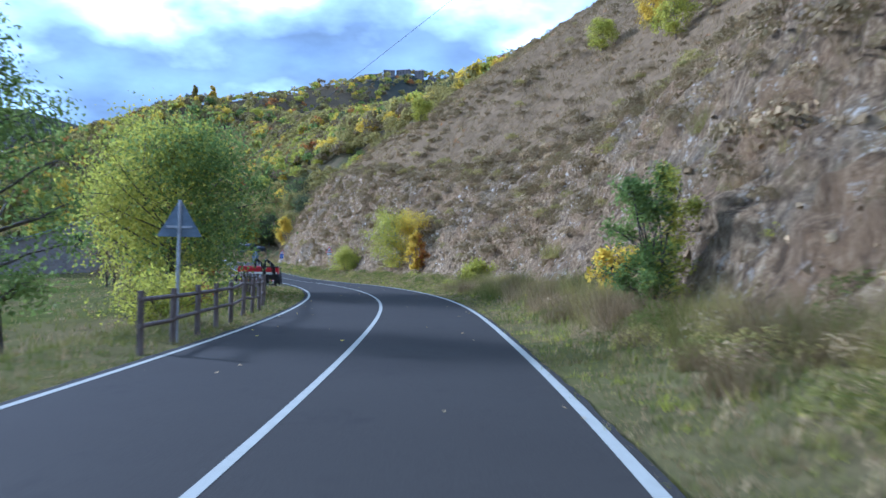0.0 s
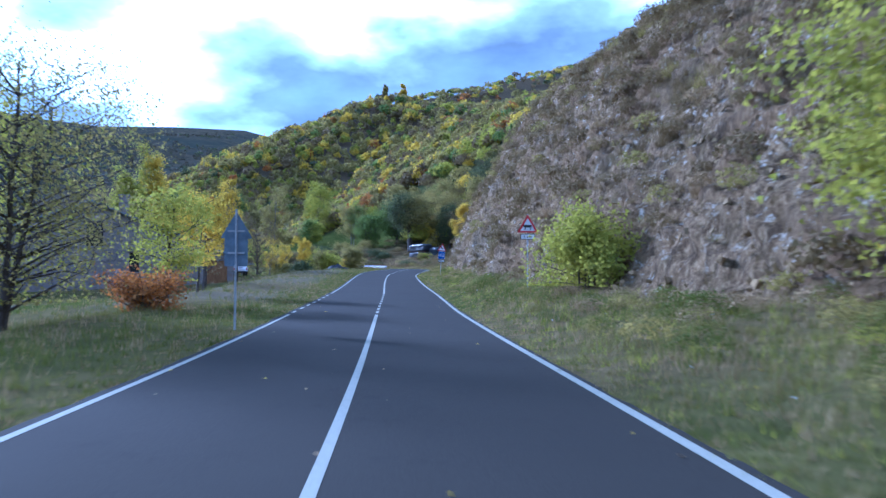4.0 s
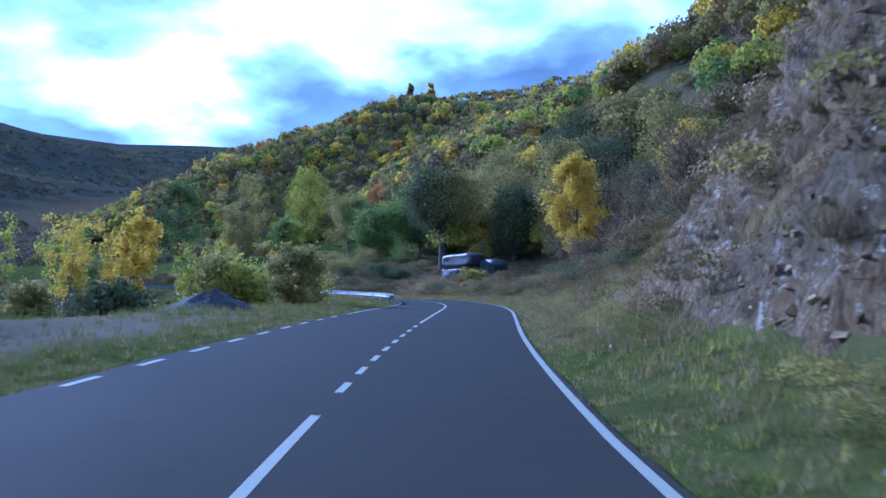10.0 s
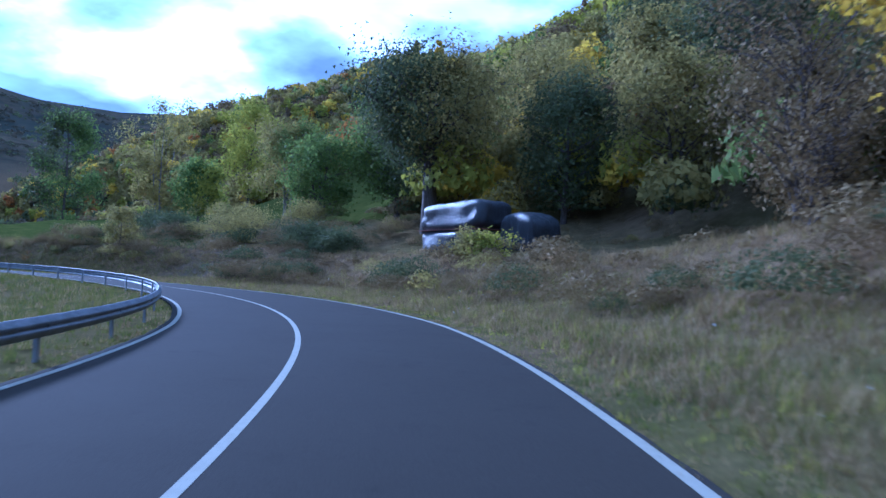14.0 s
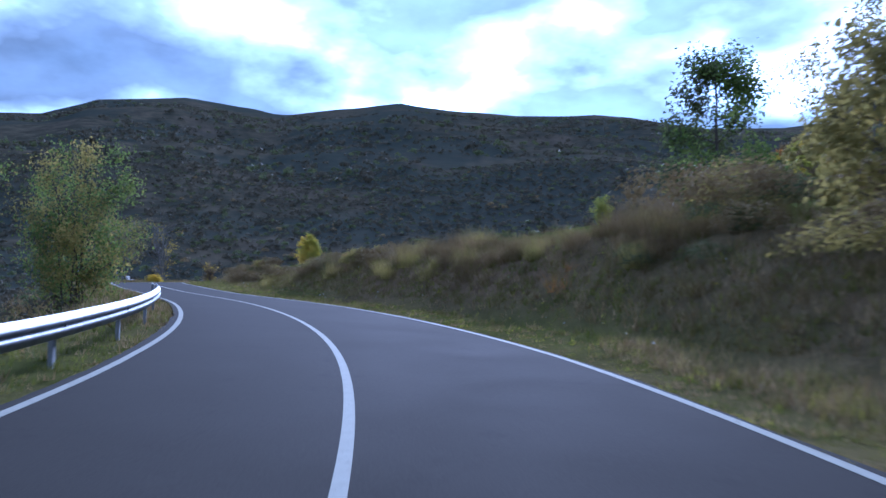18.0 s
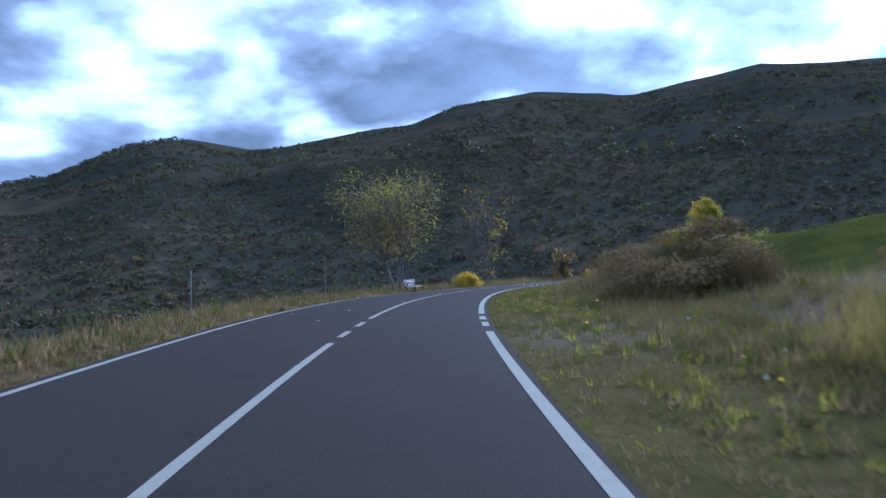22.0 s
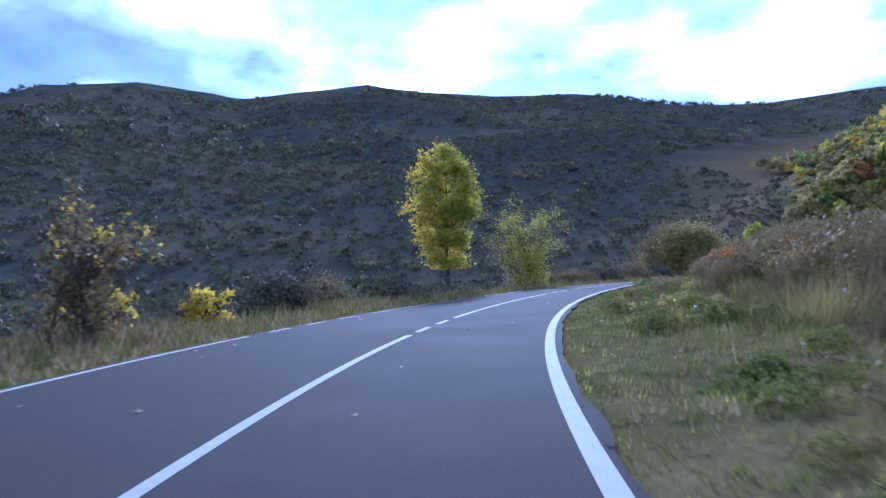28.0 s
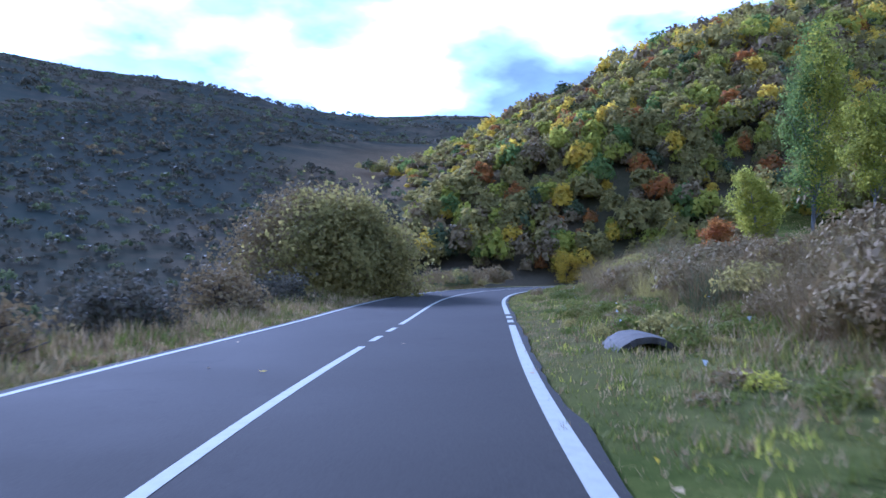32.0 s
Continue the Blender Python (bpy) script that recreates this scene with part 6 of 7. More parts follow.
# ---------------------------------------------------------------- wrapped silage stacks
def stack(x, y, turn, w, d, h, round_top, tiers, label, sink=0.05):
    ob = empty("silage_stack", pose(x, y, height(x, y) - sink, 0, 0, turn), label, "silage bales", "wrapped silage stacks")
    r = np.random.default_rng(int(abs(x) * 10))
    z0 = 0.0
    for k in range(tiers):
        hh = h / tiers
        last = k == tiers - 1
        bm = bmesh.new()
        bmesh.ops.create_cube(bm, size=1.0)
        bmesh.ops.subdivide_edges(bm, edges=bm.edges[:], cuts=13, use_grid_fill=True)
        for v in bm.verts:
            p = v.co.copy()
            e = 6.0
            n = (abs(p.x * 2) ** e + abs(p.y * 2) ** e + abs(p.z * 2) ** e) ** (1 / e)
            p = p / max(n, 1e-6) * max(abs(p.x * 2), abs(p.y * 2), abs(p.z * 2))
            q = Vector((p.x * w, p.y * d, p.z * hh))
            q.x += 0.10 * noise.noise(Vector((p.x * 3 + k * 7, p.y * 9, p.z * 2 + x)))
            q.y += 0.14 * noise.noise(Vector((p.x * 11 + k * 3, p.z * 2.2, p.y + x))) + 0.07 * noise.noise(Vector((p.x * 26, p.z * 3, k + x)))
            if last:
                top = max(0.0, p.z + 0.5)
                q.z += top * (0.10 * noise.noise(Vector((p.x * 7, p.y * 5, x))) + (round_top * (1 - (2 * p.x) ** 2) if round_top else 0.22 * p.x))
            q.z += z0 + hh / 2
            v.co = q
        part("wrap", bm, M_WRAP, ob, "wrinkled glossy black plastic wrap", True)
        z0 += hh * 0.97
    if tiers > 1:
        part("strap", box((w * 1.02, d * 1.03, 0.03), (0, 0, h / 2 - 0.02)), M_RUST_LINE, ob, "thin reddish rope round the wrap")


M_RUST_LINE = plain("rope", (0.22, 0.09, 0.07), 0.8, 0, 0.1, 20)
stack(-56.0, 189.1, -30, 6.2, 3.0, 3.6, 0.0, 2, "two-tier stack of bales under glossy black plastic", 0.45)
stack(-51.2, 187.2, -30, 3.0, 2.6, 2.3, 0.5, 1, "rounded heap of bales wrapped in black plastic", 0.75)


# ---------------------------------------------------------------- bench, stakes, culvert, heap, cable
def bench():
    ob = empty("bench", beside(363.8, -3.95, 0, 0.08), "white slatted park bench with dark metal legs", "bench")
    for x in (0.20, 0.32, 0.44):
        part("seat_slat", box((0.09, 1.5, 0.035), (x - 0.32, 0, 0.36), 0.008), M_WHITE_WOOD, ob)
    for k, z in enumerate((0.46, 0.56, 0.66)):
        part("back_slat", box((0.03, 1.5, 0.10), (-0.26 - 0.03 * k, 0, z), 0.008), M_WHITE_WOOD, ob)
    for y in (-0.58, 0.58):
        lg = part("leg", tube((0.16, y, 0.44), (0.20, y, -0.02), 0.022), M_BLACK, ob)
        part("leg", tube((-0.20, y, 0.44), (-0.26, y, -0.02), 0.022), M_BLACK, ob)
        part("back_support", tube((-0.18, y, 0.42), (-0.33, y, 0.71), 0.02), M_BLACK, ob)
        part("armrest", tube((-0.26, y, 0.54), (0.18, y, 0.54), 0.02), M_BLACK, ob)
        part("armrest_post", tube((0.16, y, 0.36), (0.18, y, 0.54), 0.018), M_BLACK, ob)


bench()
for s_, d_, h_ in ((344.0, -5.0, 1.15), (364.0, -4.7, 1.9), (356.0, -5.2, 1.7)):
    st = empty("marker_stake", beside(s_, d_), "thin pale metal stake at the road's edge", "stake", "stakes along the drop")
    part("rod", tube((0, 0, -0.3), (0.02, 0, h_), 0.014), M_POLE, st)
    part("cap", tube((0.02, 0, h_), (0.02, 0, h_ + 0.05), 0.02), M_POLE, st)


def culvert():
    ob = empty("culvert", beside(427.2, 3.85, 0.25, 0.27), "round concrete culvert mouth half buried in the grassy ditch", "culvert")
    bm = bmesh.new()
    n = 16
    rings = []
    for rad, y in ((0.46, -0.35), (0.48, 0.1), (0.46, 0.9), (0.36, 0.9), (0.37, -0.33), (0.38, -0.36)):
        rings.append([bm.verts.new((-rad * math.cos(math.pi * k / n) * 1.05, y + 0.03 * math.sin(k * 2.3), rad * math.sin(math.pi * k / n) * 0.95)) for k in range(n + 1)])
    for a in range(6):
        for k in range(n):
            bm.faces.new((rings[a][k], rings[a][k + 1], rings[(a + 1) % 6][k + 1], rings[(a + 1) % 6][k]))
    bmesh.ops.recalc_face_normals(bm, faces=bm.faces)
    part("pipe", bm, M_DARK_CONCRETE, ob, "stained concrete ring")
    # black block added in the pipe as the shade of its hole
    part("hole_shade", box((0.72, 0.1, 0.40), (0, 0.55, 0.12)), M_BLACK, ob)


culvert()


def heap():
    x, y = -43.0, 124.0
    bm = bmesh.new()
    bmesh.ops.create_grid(bm, x_segments=40, y_segments=40, size=1.0)
    for v in bm.verts:
        r = math.hypot(v.co.x, v.co.y)
        z = max(0.0, 1 - r) ** 0.8 * 1.1 + 0.18 * noise.fractal(v.co * 4, 0.9, 2.0, 4) * max(0, 1.15 - r)
        v.co = Vector((v.co.x * 2.4, v.co.y * 2.0, z - 0.12 - 0.3 * max(0, r - 1)))
    ob = part("soil_mound", bm, M_HEAP, None, "", True)
    ob.location = (x, y, height(x, y))
    tagged(ob, "dark heap of soil or tarmac scrapings on gravel", "heap")


heap()
bmw = tube((0, 0, 0), (60.0, -45.9, 26.6), 0.014, None, 6)
wire = part("overhead_cable", bmw, M_WIRE, None)
wire.location = (-4.2, 19.9, 3.3)
tagged(wire, "thin dark overhead cable sloping down across the sky", "cable")


# ---------------------------------------------------------------- village on the ridge
def village():
    first = None
    r = random.Random(8)
    for k, (u, w, d, h) in enumerate(((-50, 18, 9, 5), (-33, 12, 9, 6), (-15, 20, 10, 6), (6, 14, 9, 7), (24, 16, 10, 6), (44, 10, 10, 9), (62, 12, 9, 5))):
        x, y = -147 + u * 0.98, 905 + u * 0.18
        ob = empty("village_house", pose(x, y, height(x, y) - 3.5, 0, 0, r.uniform(-14, 20)), "grey stone village house with a low roof on the ridge", "house", "houses of the ridge village")
        hole = part("wall", prism([(-w / 2, 0), (w / 2, 0), (w / 2, h + 2), (-w / 2, h + 2)], d), M_MASONRY, ob)
        part("roof", prism([(-d / 2 - 0.5, h + 2), (d / 2 + 0.5, h + 2), (0, h + 2 + d * 0.22)], w + 0.8, None, Matrix.Rotation(radians(90), 4, "Z")), M_TILE, ob)
        for i in range(int(w // 4)):
            for fl in range(int(h // 3)):
                wn = part("window", box((1.0, 0.2, 1.3), (-w / 2 + 2 + i * 4, -d / 2 - 0.02, 4.2 + fl * 2.9), 0.05), M_BLACK, ob, "dark window")
                part("sill", box((1.3, 0.3, 0.15), (-w / 2 + 2 + i * 4, -d / 2 - 0.1, 3.5 + fl * 2.9), 0.03), M_CONCRETE, wn)


village()

# ---------------------------------------------------------------- trees and shrubs by the road
def by(s, d):
    x, y, z = spot(np.array(float(s)), d)
    return float(x), float(y)


def bush(name, x, y, h, w, mat, label, seed, leaves=5000, size=0.07, **kw):
    kw.setdefault("stems", 6)
    kw.setdefault("clear", 0.05)
    kw.setdefault("trunk", 0.06)
    kw.setdefault("twigs", 54)
    return tree(name, x, y, h, w / 2, mat, label, seed=seed, category="shrub", leaves=leaves, size=size, **kw)


# left of the first bends
tree("willow_tree", *by(53, -11.0), 12.5, 2.6, M_GREEN, "tall loose willow with narrow green leaves", M_BARK, 101, leaves=9000, size=0.08, clear=0.2, fullness=0.8, trunk=0.25, twigs=40)
tree("broadleaf_tree", 10.6, -2.6, 11.0, 5.6, M_LIME, "large full green broadleaf tree below the road", M_BARK, 102, leaves=34000, size=0.085, clear=0.14, trunk=0.26, twigs=44, second=(0.4, M_GREEN))
tree("willow_tree", -8.4, 38.5, 10.6, 4.0, M_LIME, "round willow with yellow-green leaves and bare stems", M_BARK, 103, leaves=17000, size=0.055, clear=0.15, trunk=0.22, twigs=110, stems=3, second=(0.5, M_OLIVE))
tree("willow_tree", -13.5, 35.0, 8.2, 2.8, M_TWIG, "half-bare willow with brown leaves", M_BARK, 104, leaves=5000, size=0.07, clear=0.2, trunk=0.2, twigs=60, shape="vase", stems=2)
tree("thin_tree", -8.8, 46.5, 6.5, 2.0, M_LIME, "slender sparse tree with yellow-green leaves", M_BARK, 105, leaves=4420, size=0.063, clear=0.3, trunk=0.09, twigs=30)
tree("thin_tree", -14.0, 55.0, 6.8, 1.8, M_YELLOW, "slender tree with thin yellow crown", M_BARK, 106, leaves=4420, size=0.070, clear=0.35, trunk=0.08, twigs=26)
bush("orange_shrub", -6.5, 42.5, 1.3, 3.0, M_RUST, "low bright orange autumn shrub", 107, 3500, 0.06)
bush("orange_shrub", *by(66, -8.2), 1.0, 2.0, M_RUST, "low orange autumn shrub behind the fence", 108, 2200, 0.06)
bush("bramble", *by(60, -8), 1.6, 4.0, M_LIME, "tangled green and yellow bramble behind the fence", 109, 4500, 0.06)
bush("bramble", *by(78, -12), 2.0, 4.5, M_OLIVE, "olive thicket beyond the fence", 110, 4500, 0.07)
# right, under and on the rock
bush("creeper", *by(46, 6.2), 4.2, 1.5, M_GREEN, "dark green creeper climbing the foot of the rock", 120, 14000, 0.035, second=(0.3, M_LIME))
bush("yellow_shrub", *by(52, 6.8), 1.7, 1.6, M_YELLOW, "small yellow shrub on the rock", 122, 1400, 0.07)
bush("lime_bush", *by(74, 6.7), 1.6, 1.8, M_LIME, "yellow-green leafy bush at the foot of the slope", 123, 4000, 0.06)
tree("birch_tree", 17.5, 33.3, 7.2, 2.7, M_LIME, "young birch with lime green leaves", M_BARK_PALE, 124, leaves=19000, size=0.06, clear=0.10, trunk=0.08, twigs=60, stems=3, second=(0.45, M_YELLOW))
tree("birch_tree", 20.3, 25.5, 5.2, 0.8, M_YELLOW, "slim birch with orange-yellow leaves", M_BARK_PALE, 125, leaves=5000, size=0.07, clear=0.2, trunk=0.06, twigs=40, second=(0.3, M_RUST))
bush("willow_bush", *by(121.5, 7.6), 3.0, 3.8, M_LIME, "dense round yellow-green willow bush", 126, 11000, 0.06, shape="dome")
# the tree on top of the rock is a light birch
tree("rock_top_birch", *by(150, 25), 6.0, 1.8, M_LIME, "small pale green tree on top of the rock face", M_BARK, 127, leaves=4420, size=0.091, clear=0.2, trunk=0.1)
for k, (s_, d_, h_) in enumerate(((95, 34, 5), (103, 37, 6), (112, 36, 4.5), (85, 38, 5))):
    tree("slope_tree", *by(s_, d_), h_, 2.0, M_YELLOW if k % 2 else M_LIME, "small autumn tree along the top of the slope", M_BARK, 130 + k, "trees on the slope", leaves=3740, size=0.091, clear=0.2, trunk=0.08)
# round the barn
tree("pruned_tree", -24.9, 69.5, 7.6, 3.0, M_TWIG, "bare pollarded tree with stubby limbs before the barn", M_BARK, 140, leaves=260, size=0.08, clear=0.35, trunk=0.22, twigs=12, shape="vase")
tree("poplar_tree", -50.4, 107.0, 13.2, 1.9, M_YELLOW, "narrow golden yellow poplar", M_BARK_PALE, 141, leaves=17000, size=0.085, fullness=0.8, clear=0.1, trunk=0.16, shape="tall", twigs=50)
tree("poplar_tree", -70.5, 115.7, 20.0, 2.4, M_LIME, "tall pale green and yellow poplar behind the barn", M_BARK_PALE, 142, leaves=19000, size=0.125, fullness=0.8, clear=0.08, trunk=0.25, shape="tall", twigs=60, second=(0.4, M_YELLOW))
tree("poplar_tree", -74.5, 113.0, 17.0, 2.4, M_LIME, "tall green poplar behind the barn", M_BARK_PALE, 143, leaves=16000, size=0.125, fullness=0.8, clear=0.08, trunk=0.25, shape="tall", twigs=60)
tree("poplar_tree", -66.5, 117.5, 15.0, 2.2, M_GREEN, "green poplar at the end of the row", M_BARK_PALE, 144, leaves=14000, size=0.125, fullness=0.8, clear=0.08, trunk=0.22, shape="tall", twigs=60, second=(0.3, M_YELLOW))
tree("bare_tree", -50.0, 113.5, 8.5, 3.4, M_TWIG, "leafless spreading tree beside the poplar", M_BARK, 145, leaves=4250, size=0.070, clear=0.15, trunk=0.18, twigs=60, shape="vase")
tree("young_tree", -51.0, 127.4, 7.2, 1.2, M_YELLOW, "slender young tree with yellow leaves", M_BARK, 146, leaves=4420, size=0.077, clear=0.35, trunk=0.08, twigs=26)
for k, (x_, y_, h_) in enumerate(((-60, 131, 7), (-62.5, 127, 7.5), (-58.5, 134, 6.2), (-64, 134, 7), (-66, 128, 6.5), (-56, 138, 5.5))):
    tree("thin_tree", x_, y_, h_, 1.4, M_LIME if k % 2 else M_YELLOW, "thin multi-stemmed tree with sparse yellow leaves", M_BARK_PALE, 150 + k, "thin trees by the meadow", leaves=2550, size=0.077, clear=0.3, trunk=0.09, twigs=30, stems=3, shape="vase")
bush("round_bush", -52.6, 138.0, 4.6, 5.6, M_OLIVE, "large round olive bush by the gravel", 160, 7000, 0.11, shape="dome", second=(0.4, M_LIME))
bush("yellow_bush", -54.7, 150.0, 2.8, 3.6, M_YELLOW, "low yellow-green bush by the meadow", 161, 3500, 0.10, second=(0.5, M_LIME))
bush("willow_bush", *by(226, -9.0), 4.6, 3.4, M_OLIVE, "loose willow bush with yellow-green leaves by the guard rail", 162, 8000, 0.09, fullness=0.9)
for k, (s_, d_) in enumerate(((215, -16), (224, -20), (232, -14), (240, -24), (247, -17), (236, -30))):
    bush("thicket", *by(s_, d_), 2.2 + 0.3 * k % 1.4, 3.6, M_OLIVE if k % 2 else M_DARK, "dense dark thicket beyond the bend", 163 + k, 3000, 0.11, group="thickets in the bend", shape="dome")
# right bank and the dark trees behind the bales
tree("autumn_tree", -34.6, 160.4, 13.0, 2.5, M_YELLOW, "bright yellow tree leaning from the bank", M_BARK, 180, leaves=21000, size=0.085, clear=0.2, trunk=0.16, twigs=24, fullness=0.9)
tree("autumn_tree", -24.0, 150.0, 7.0, 2.2, M_YELLOW, "yellow tree on the upper bank", M_BARK, 181, leaves=13600, size=0.091, clear=0.1, trunk=0.15, twigs=50, second=(0.5, M_OLIVE))
tree("bare_tree", -32.5, 163.0, 9.0, 4.0, M_TWIG, "bare grey tree with dry leaves above the bank", M_BARK, 182, leaves=6800, size=0.070, clear=0.15, trunk=0.16, twigs=70, shape="vase")
tree("bare_tree", -37.5, 168.5, 7.5, 3.4, M_TWIG, "bare brown tree on the bank", M_BARK, 183, leaves=5950, size=0.070, clear=0.15, trunk=0.14, twigs=60, shape="vase")
for k, (x_, y_, h_, m_, n_) in enumerate(((-52, 198, 12, M_DARK, 1), (-44, 195, 12, M_OLIVE, 3), (-37, 190, 11, M_TWIG, 3), (-31, 184, 12, M_DARK, 2), (-40, 200, 14, M_DARK, 2), (-54, 205, 14, M_OLIVE, 2), (-66, 206, 13, M_DARK, 3),
                                           (-67, 214, 15, M_OLIVE, 2), (-80, 210, 11, M_GREEN, 3), (-30, 196, 14, M_OLIVE, 2), (-49, 214, 16, M_DARK, 2), (-60, 217, 16, M_OLIVE, 1), (-28, 176, 9, M_TWIG, 4), (-36, 180, 8, M_TWIG, 4))):
    tree("grove_tree", x_, y_, h_, h_ * 0.34, m_, "tall shaded grove tree with bare lower stems behind bales", M_BARK, 330 + k, "grove behind the bales", leaves=9000, size=0.13, clear=0.16, trunk=0.26, twigs=54, stems=n_)
tree("great_oak", -62.6, 198.0, 16.5, 6.0, M_DARK, "large dark oak shading the bales", M_BARK, 184, leaves=22000, size=0.13, clear=0.42, trunk=0.7, twigs=50, second=(0.4, M_OLIVE))
tree("great_oak", -46.0, 208.0, 12.0, 4.8, M_OLIVE, "dark oak behind the wrapped bales", M_BARK, 185, leaves=20000, size=0.15, clear=0.2, trunk=0.45, twigs=60)
tree("great_oak", -73.0, 213.0, 14.0, 5.0, M_GREEN, "broad dark green tree with many stems", M_BARK, 186, leaves=18000, size=0.14, clear=0.2, trunk=0.35, twigs=60, second=(0.5, M_DARK))
tree("broadleaf_tree", -141.0, 231.0, 26.0, 5.8, M_DARK, "tall round dark green tree above the field", M_BARK, 187, leaves=10000, size=0.19, clear=0.15, trunk=0.3, second=(0.4, M_GREEN))
tree("broadleaf_tree", -131.0, 241.0, 23.0, 5.4, M_OLIVE, "tree with many pale stems and a thin crown", M_BARK_PALE, 188, leaves=9000, size=0.18, clear=0.2, trunk=0.25, stems=4, shape="vase")
tree("broadleaf_tree", -117.0, 246.0, 24.0, 5.4, M_LIME, "open yellow-green tree at the wood's edge", M_BARK, 189, leaves=9000, size=0.18, clear=0.2, trunk=0.25)
tree("broadleaf_tree", -103.5, 219.0, 9.0, 3.6, M_GREEN, "round green tree above the thicket", M_BARK, 190, leaves=7000, size=0.16, clear=0.15, trunk=0.2, second=(0.3, M_LIME))
tree("broadleaf_tree", -88.0, 216.0, 14.0, 4.6, M_OLIVE, "tall olive tree with several pale stems", M_BARK_PALE, 310, leaves=20400, size=0.098, clear=0.2, trunk=0.25, stems=3, second=(0.3, M_GREEN))
tree("small_tree", -86.0, 190.0, 4.0, 1.4, M_OLIVE, "small sparse tree at the corner of the field", M_BARK, 191, leaves=3740, size=0.063, clear=0.2, trunk=0.07, twigs=30)
# M_DARK bushes carry the backlit shade of this bank in their leaf colour
for k, (x_, y_, h_, w_, m_) in enumerate(((-83, 201, 3.8, 6, M_OLIVE), (-86, 196, 3.2, 5, M_DARK), (-77, 194, 3.4, 6, M_OLIVE), (-70, 192, 2.6, 5, M_DARK), (-66, 190, 2.0, 4, M_DARK), (-92, 200, 3.6, 6, M_DARK), (-79, 206, 4.6, 6, M_OLIVE))):
    bush("hedge_bush", x_, y_, h_ * 0.6, w_, m_, "tangled ivy-grown thicket on the bank", 192 + k, 8000, 0.06, group="thicket on the bank", shape="dome")
bush("olive_bush", -52.0, 180.5, 1.1, 3.0, M_OLIVE, "rounded olive bush before the bales", 200, 4500, 0.07, shape="dome", second=(0.4, M_LIME))
bush("olive_bush", -48.5, 182.0, 0.9, 2.4, M_TWIG, "dry bush beside the bales", 201, 3000, 0.07, shape="dome")
# left, along the drop
bush("willow_shrub", *by(312.5, -5.7), 5.6, 3.6, M_GREEN, "tall green willow shrub beyond the guard rail", 210, 20000, 0.045, shape="vase", fullness=0.9, second=(0.3, M_OLIVE))
tree("sapling", *by(327.5, -6.0), 3.2, 0.7, M_OLIVE, "thin sapling with few leaves", M_BARK, 211, leaves=900, size=0.07, clear=0.25, trunk=0.035, twigs=20)
tree("leaning_tree", *by(363.6, -5.0), 6.0, 2.6, M_LIME, "leaning open tree with sparse yellow-green leaves beside the bench", M_BARK_PALE, 212, leaves=5600, size=0.05, clear=0.42, trunk=0.15, twigs=110, shape="vase", stems=2, second=(0.6, M_OLIVE))
tree("bare_poplar", *by(380, -7.0), 8.6, 2.0, M_YELLOW, "almost leafless poplar with one yellow clump", M_BARK_PALE, 213, leaves=700, size=0.05, clear=0.12, trunk=0.13, twigs=90, shape="vase", stems=4, fullness=0.6)
bush("golden_shrub", *by(372.8, -4.7), 1.0, 1.6, M_YELLOW, "low golden shrub on the verge", 214, 3000, 0.05, shape="dome")
bush("dry_shrub", *by(389.6, -6.0), 2.4, 1.6, M_TWIG, "upright dry shrub with few leaves", 215, 1200, 0.06, shape="vase")
bush("dry_shrub", *by(392, -7.4), 2.6, 1.8, M_TWIG, "upright shrub with brown leaves", 216, 1500, 0.06, shape="vase", second=(0.25, M_YELLOW))
bush("yellow_shrub", *by(394.5, -6.4), 1.0, 1.2, M_YELLOW, "small yellow shrub beside a dry one", 217, 1200, 0.06)
for k, (s_, d_) in enumerate(((399, -7), (403, -7.6), (407, -7.2), (428, -6.2), (433, -6), (439, -5.8), (445, -5.8), (424, -6.8))):
    bush("bramble", *by(s_, d_), 1.2 + 0.2 * (k % 3), 3.0, M_TWIG if k % 2 else M_HEATH, "grey-brown bramble along the road's edge", 220 + k, 3500, 0.055, group="brambles on the verge", shape="dome")
tree("yellow_poplar", *by(418.6, -10.0), 12.6, 1.8, M_YELLOW, "full yellow-green poplar by the road", M_BARK, 230, leaves=22000, size=0.075, clear=0.36, fullness=0.8, trunk=0.14, twigs=70, second=(0.5, M_LIME))
tree("shrub_tree", *by(421, -6.2), 4.8, 1.8, M_OLIVE, "open shrubby tree with many fine stems", M_BARK, 231, leaves=11000, size=0.045, clear=0.06, trunk=0.08, twigs=80, stems=7, shape="vase", second=(0.4, M_LIME))
# olive leaves on one side paint in the dome's sunlit rim
bush("dome_bush", *by(453, -6.6), 5.9, 8.0, M_TWIG, "large domed bush, brown with a yellow-olive rim", 232, 95000, 0.085, shape="dome", twigs=160, stems=9, second=(0.4, M_OLIVE))
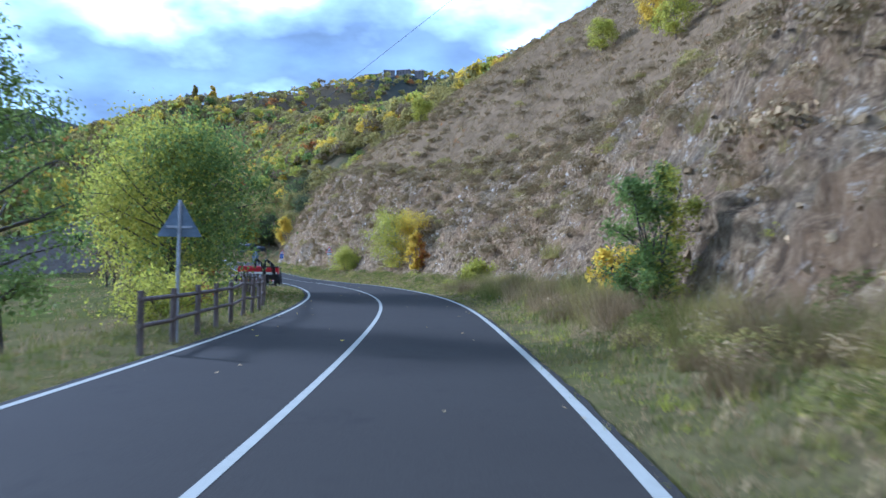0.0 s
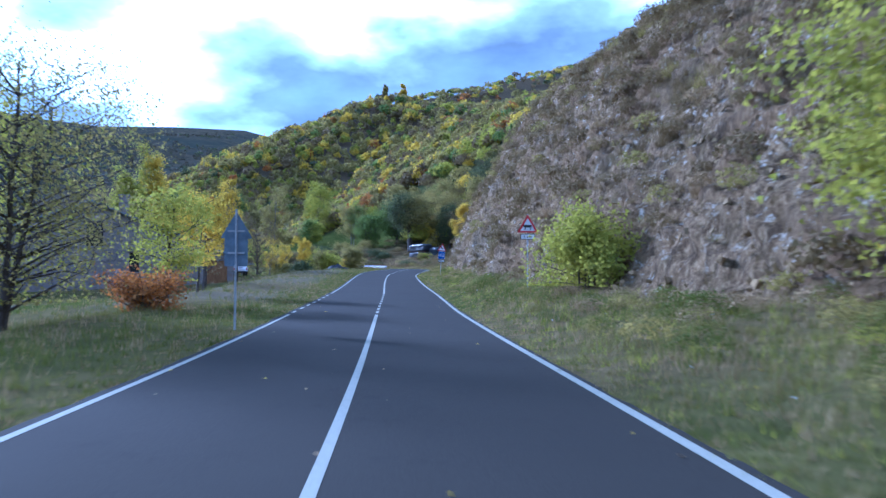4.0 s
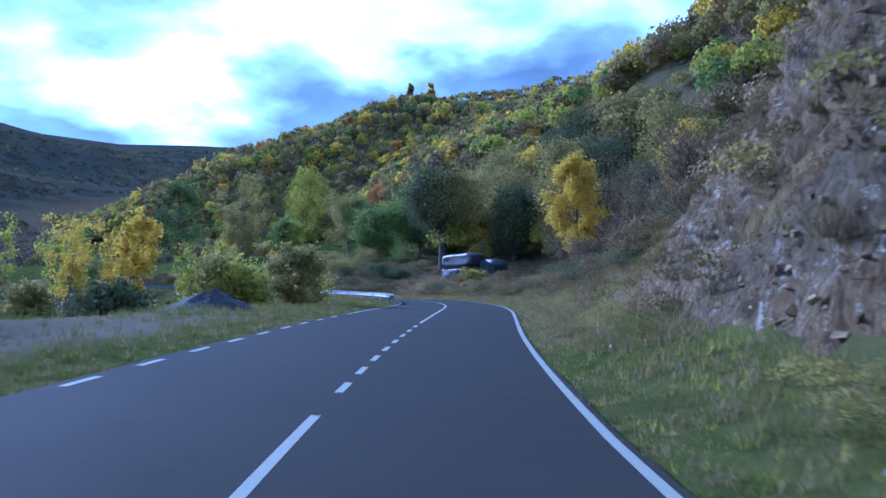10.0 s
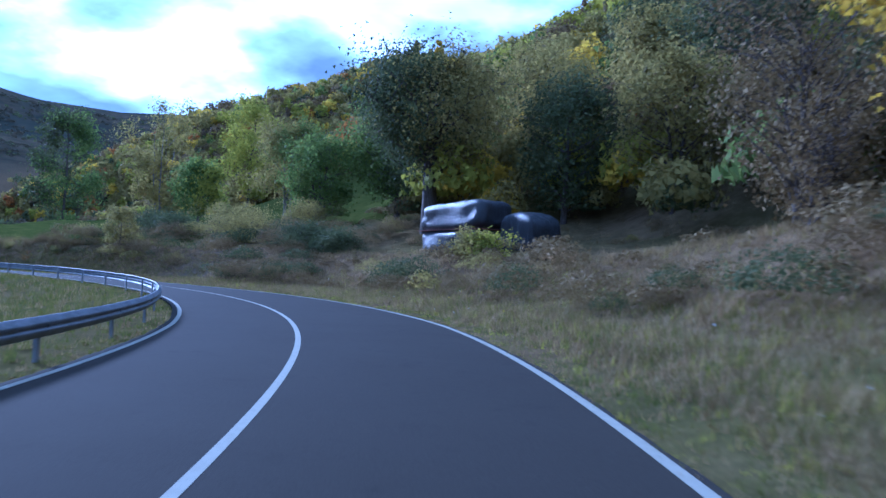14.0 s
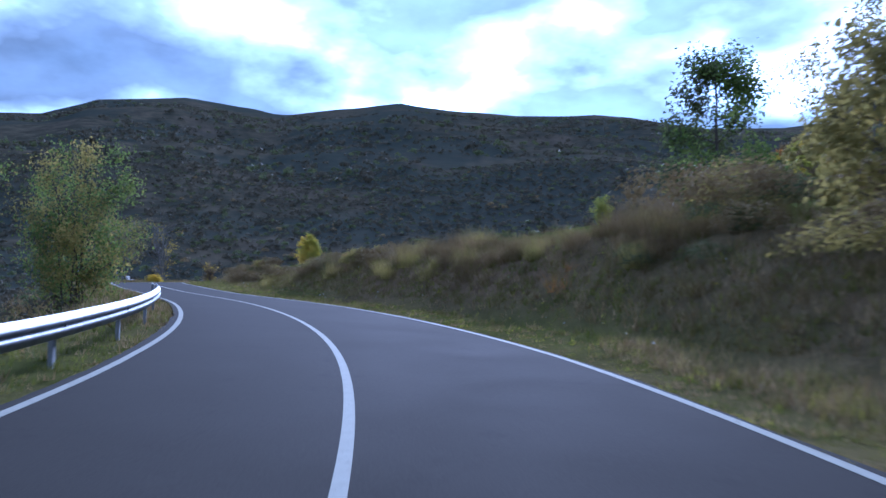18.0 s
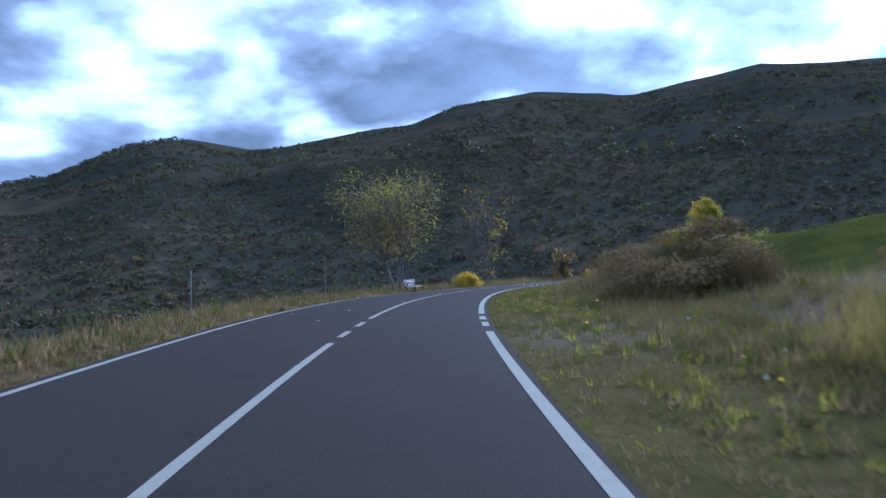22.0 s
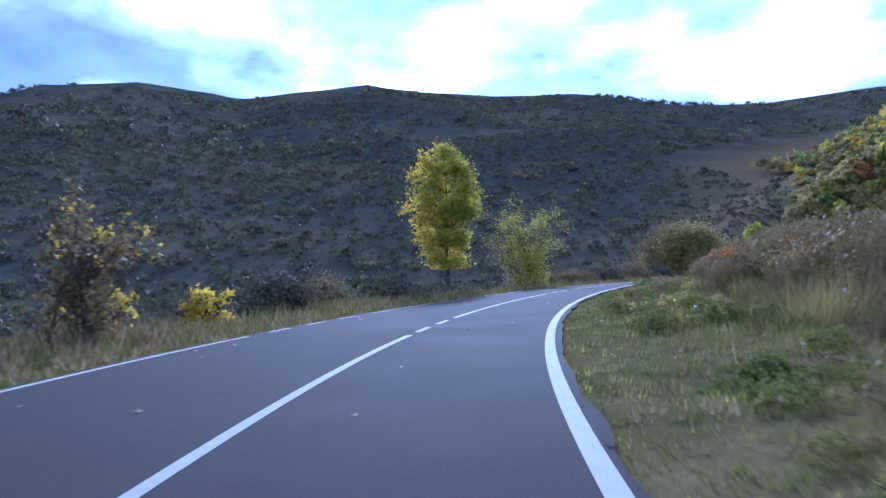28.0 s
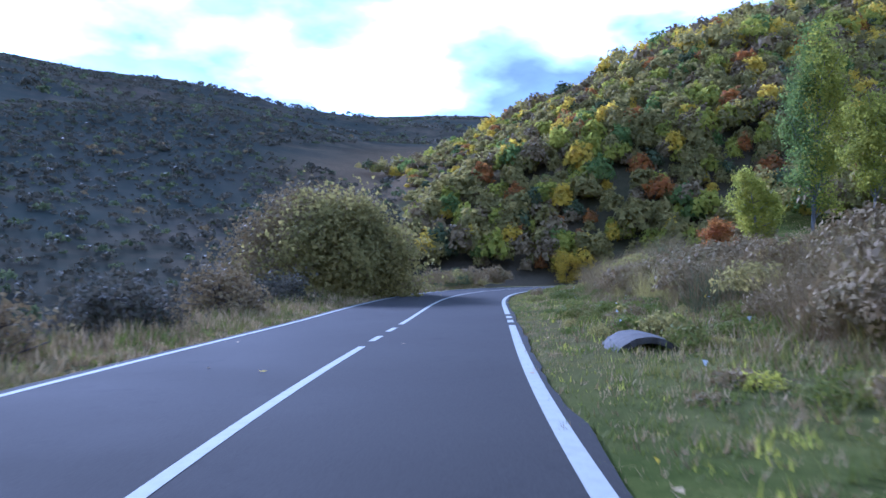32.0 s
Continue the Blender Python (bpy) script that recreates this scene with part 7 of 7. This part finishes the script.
# right of the last bend
tree("poplar_tree", -212.0, 262.0, 13.8, 2.0, M_GREEN, "tall bright green poplar at the field's edge", M_BARK_PALE, 240, leaves=18700, size=0.084, clear=0.15, trunk=0.15, shape="tall", twigs=60, second=(0.5, M_LIME))
tree("poplar_tree", -208.0, 259.0, 7.5, 1.6, M_LIME, "lower yellow-green poplar at the field's edge", M_BARK_PALE, 241, leaves=11900, size=0.077, clear=0.2, trunk=0.1, shape="tall", twigs=50)
tree("poplar_tree", -216.0, 264.0, 7.0, 1.6, M_LIME, "lime green tree at the field's edge", M_BARK_PALE, 242, leaves=10200, size=0.077, clear=0.2, trunk=0.1, twigs=50)
for k, (x_, y_, h_, m_) in enumerate(((-262, 320, 7, M_YELLOW), (-255, 300, 5, M_YELLOW), (-247, 296, 5, M_RUST), (-240, 290, 5, M_LIME), (-236, 300, 6, M_YELLOW), (-228, 292, 5, M_RUST), (-251, 318, 6.5, M_LIME), (-222, 284, 5, M_TWIG), (-244, 308, 6, M_GREEN))):
    tree("hillside_tree", x_, y_, h_, h_ * 0.38, m_, "rounded autumn tree at the foot of the wooded hill", M_BARK, 250 + k, "autumn trees beyond the bend", leaves=5950, size=0.098, clear=0.1, trunk=0.1)
# the two poplars and the clump on the hilltop
for k, (x_, y_, h_, m_) in enumerate(((-252, 586, 19, M_OLIVE), (-240, 594, 17, M_YELLOW))):
    tree("hilltop_poplar", x_, y_, h_, 2.6, m_, "narrow poplar standing out on the hilltop", M_BARK, 270 + k, "hilltop poplars", leaves=3000, size=0.5, clear=0.05, trunk=0.3, shape="tall")
# leafless thicket on the bank of the bend
for k, (s_, d_, h_) in enumerate(((206, 9.5, 3.0), (211, 11, 3.6), (216, 9.5, 2.8), (218, 13, 4.0), (223, 11.5, 3.4), (227, 14, 4.2), (229, 9.5, 2.6), (233, 12.5, 3.2), (238, 11, 2.6), (240, 15, 3.6), (214, 15, 4.2), (246, 13, 2.4))):
    tree("bare_thicket", *by(s_, d_), h_, h_ * 0.42, M_TWIG, "leafless grey-brown thicket of fine stems on the bank", M_BARK, 300 + k, "bare thickets on the bank", "shrub", leaves=2600, size=0.05, clear=0.05, trunk=0.07, twigs=80, stems=6, shape="vase")
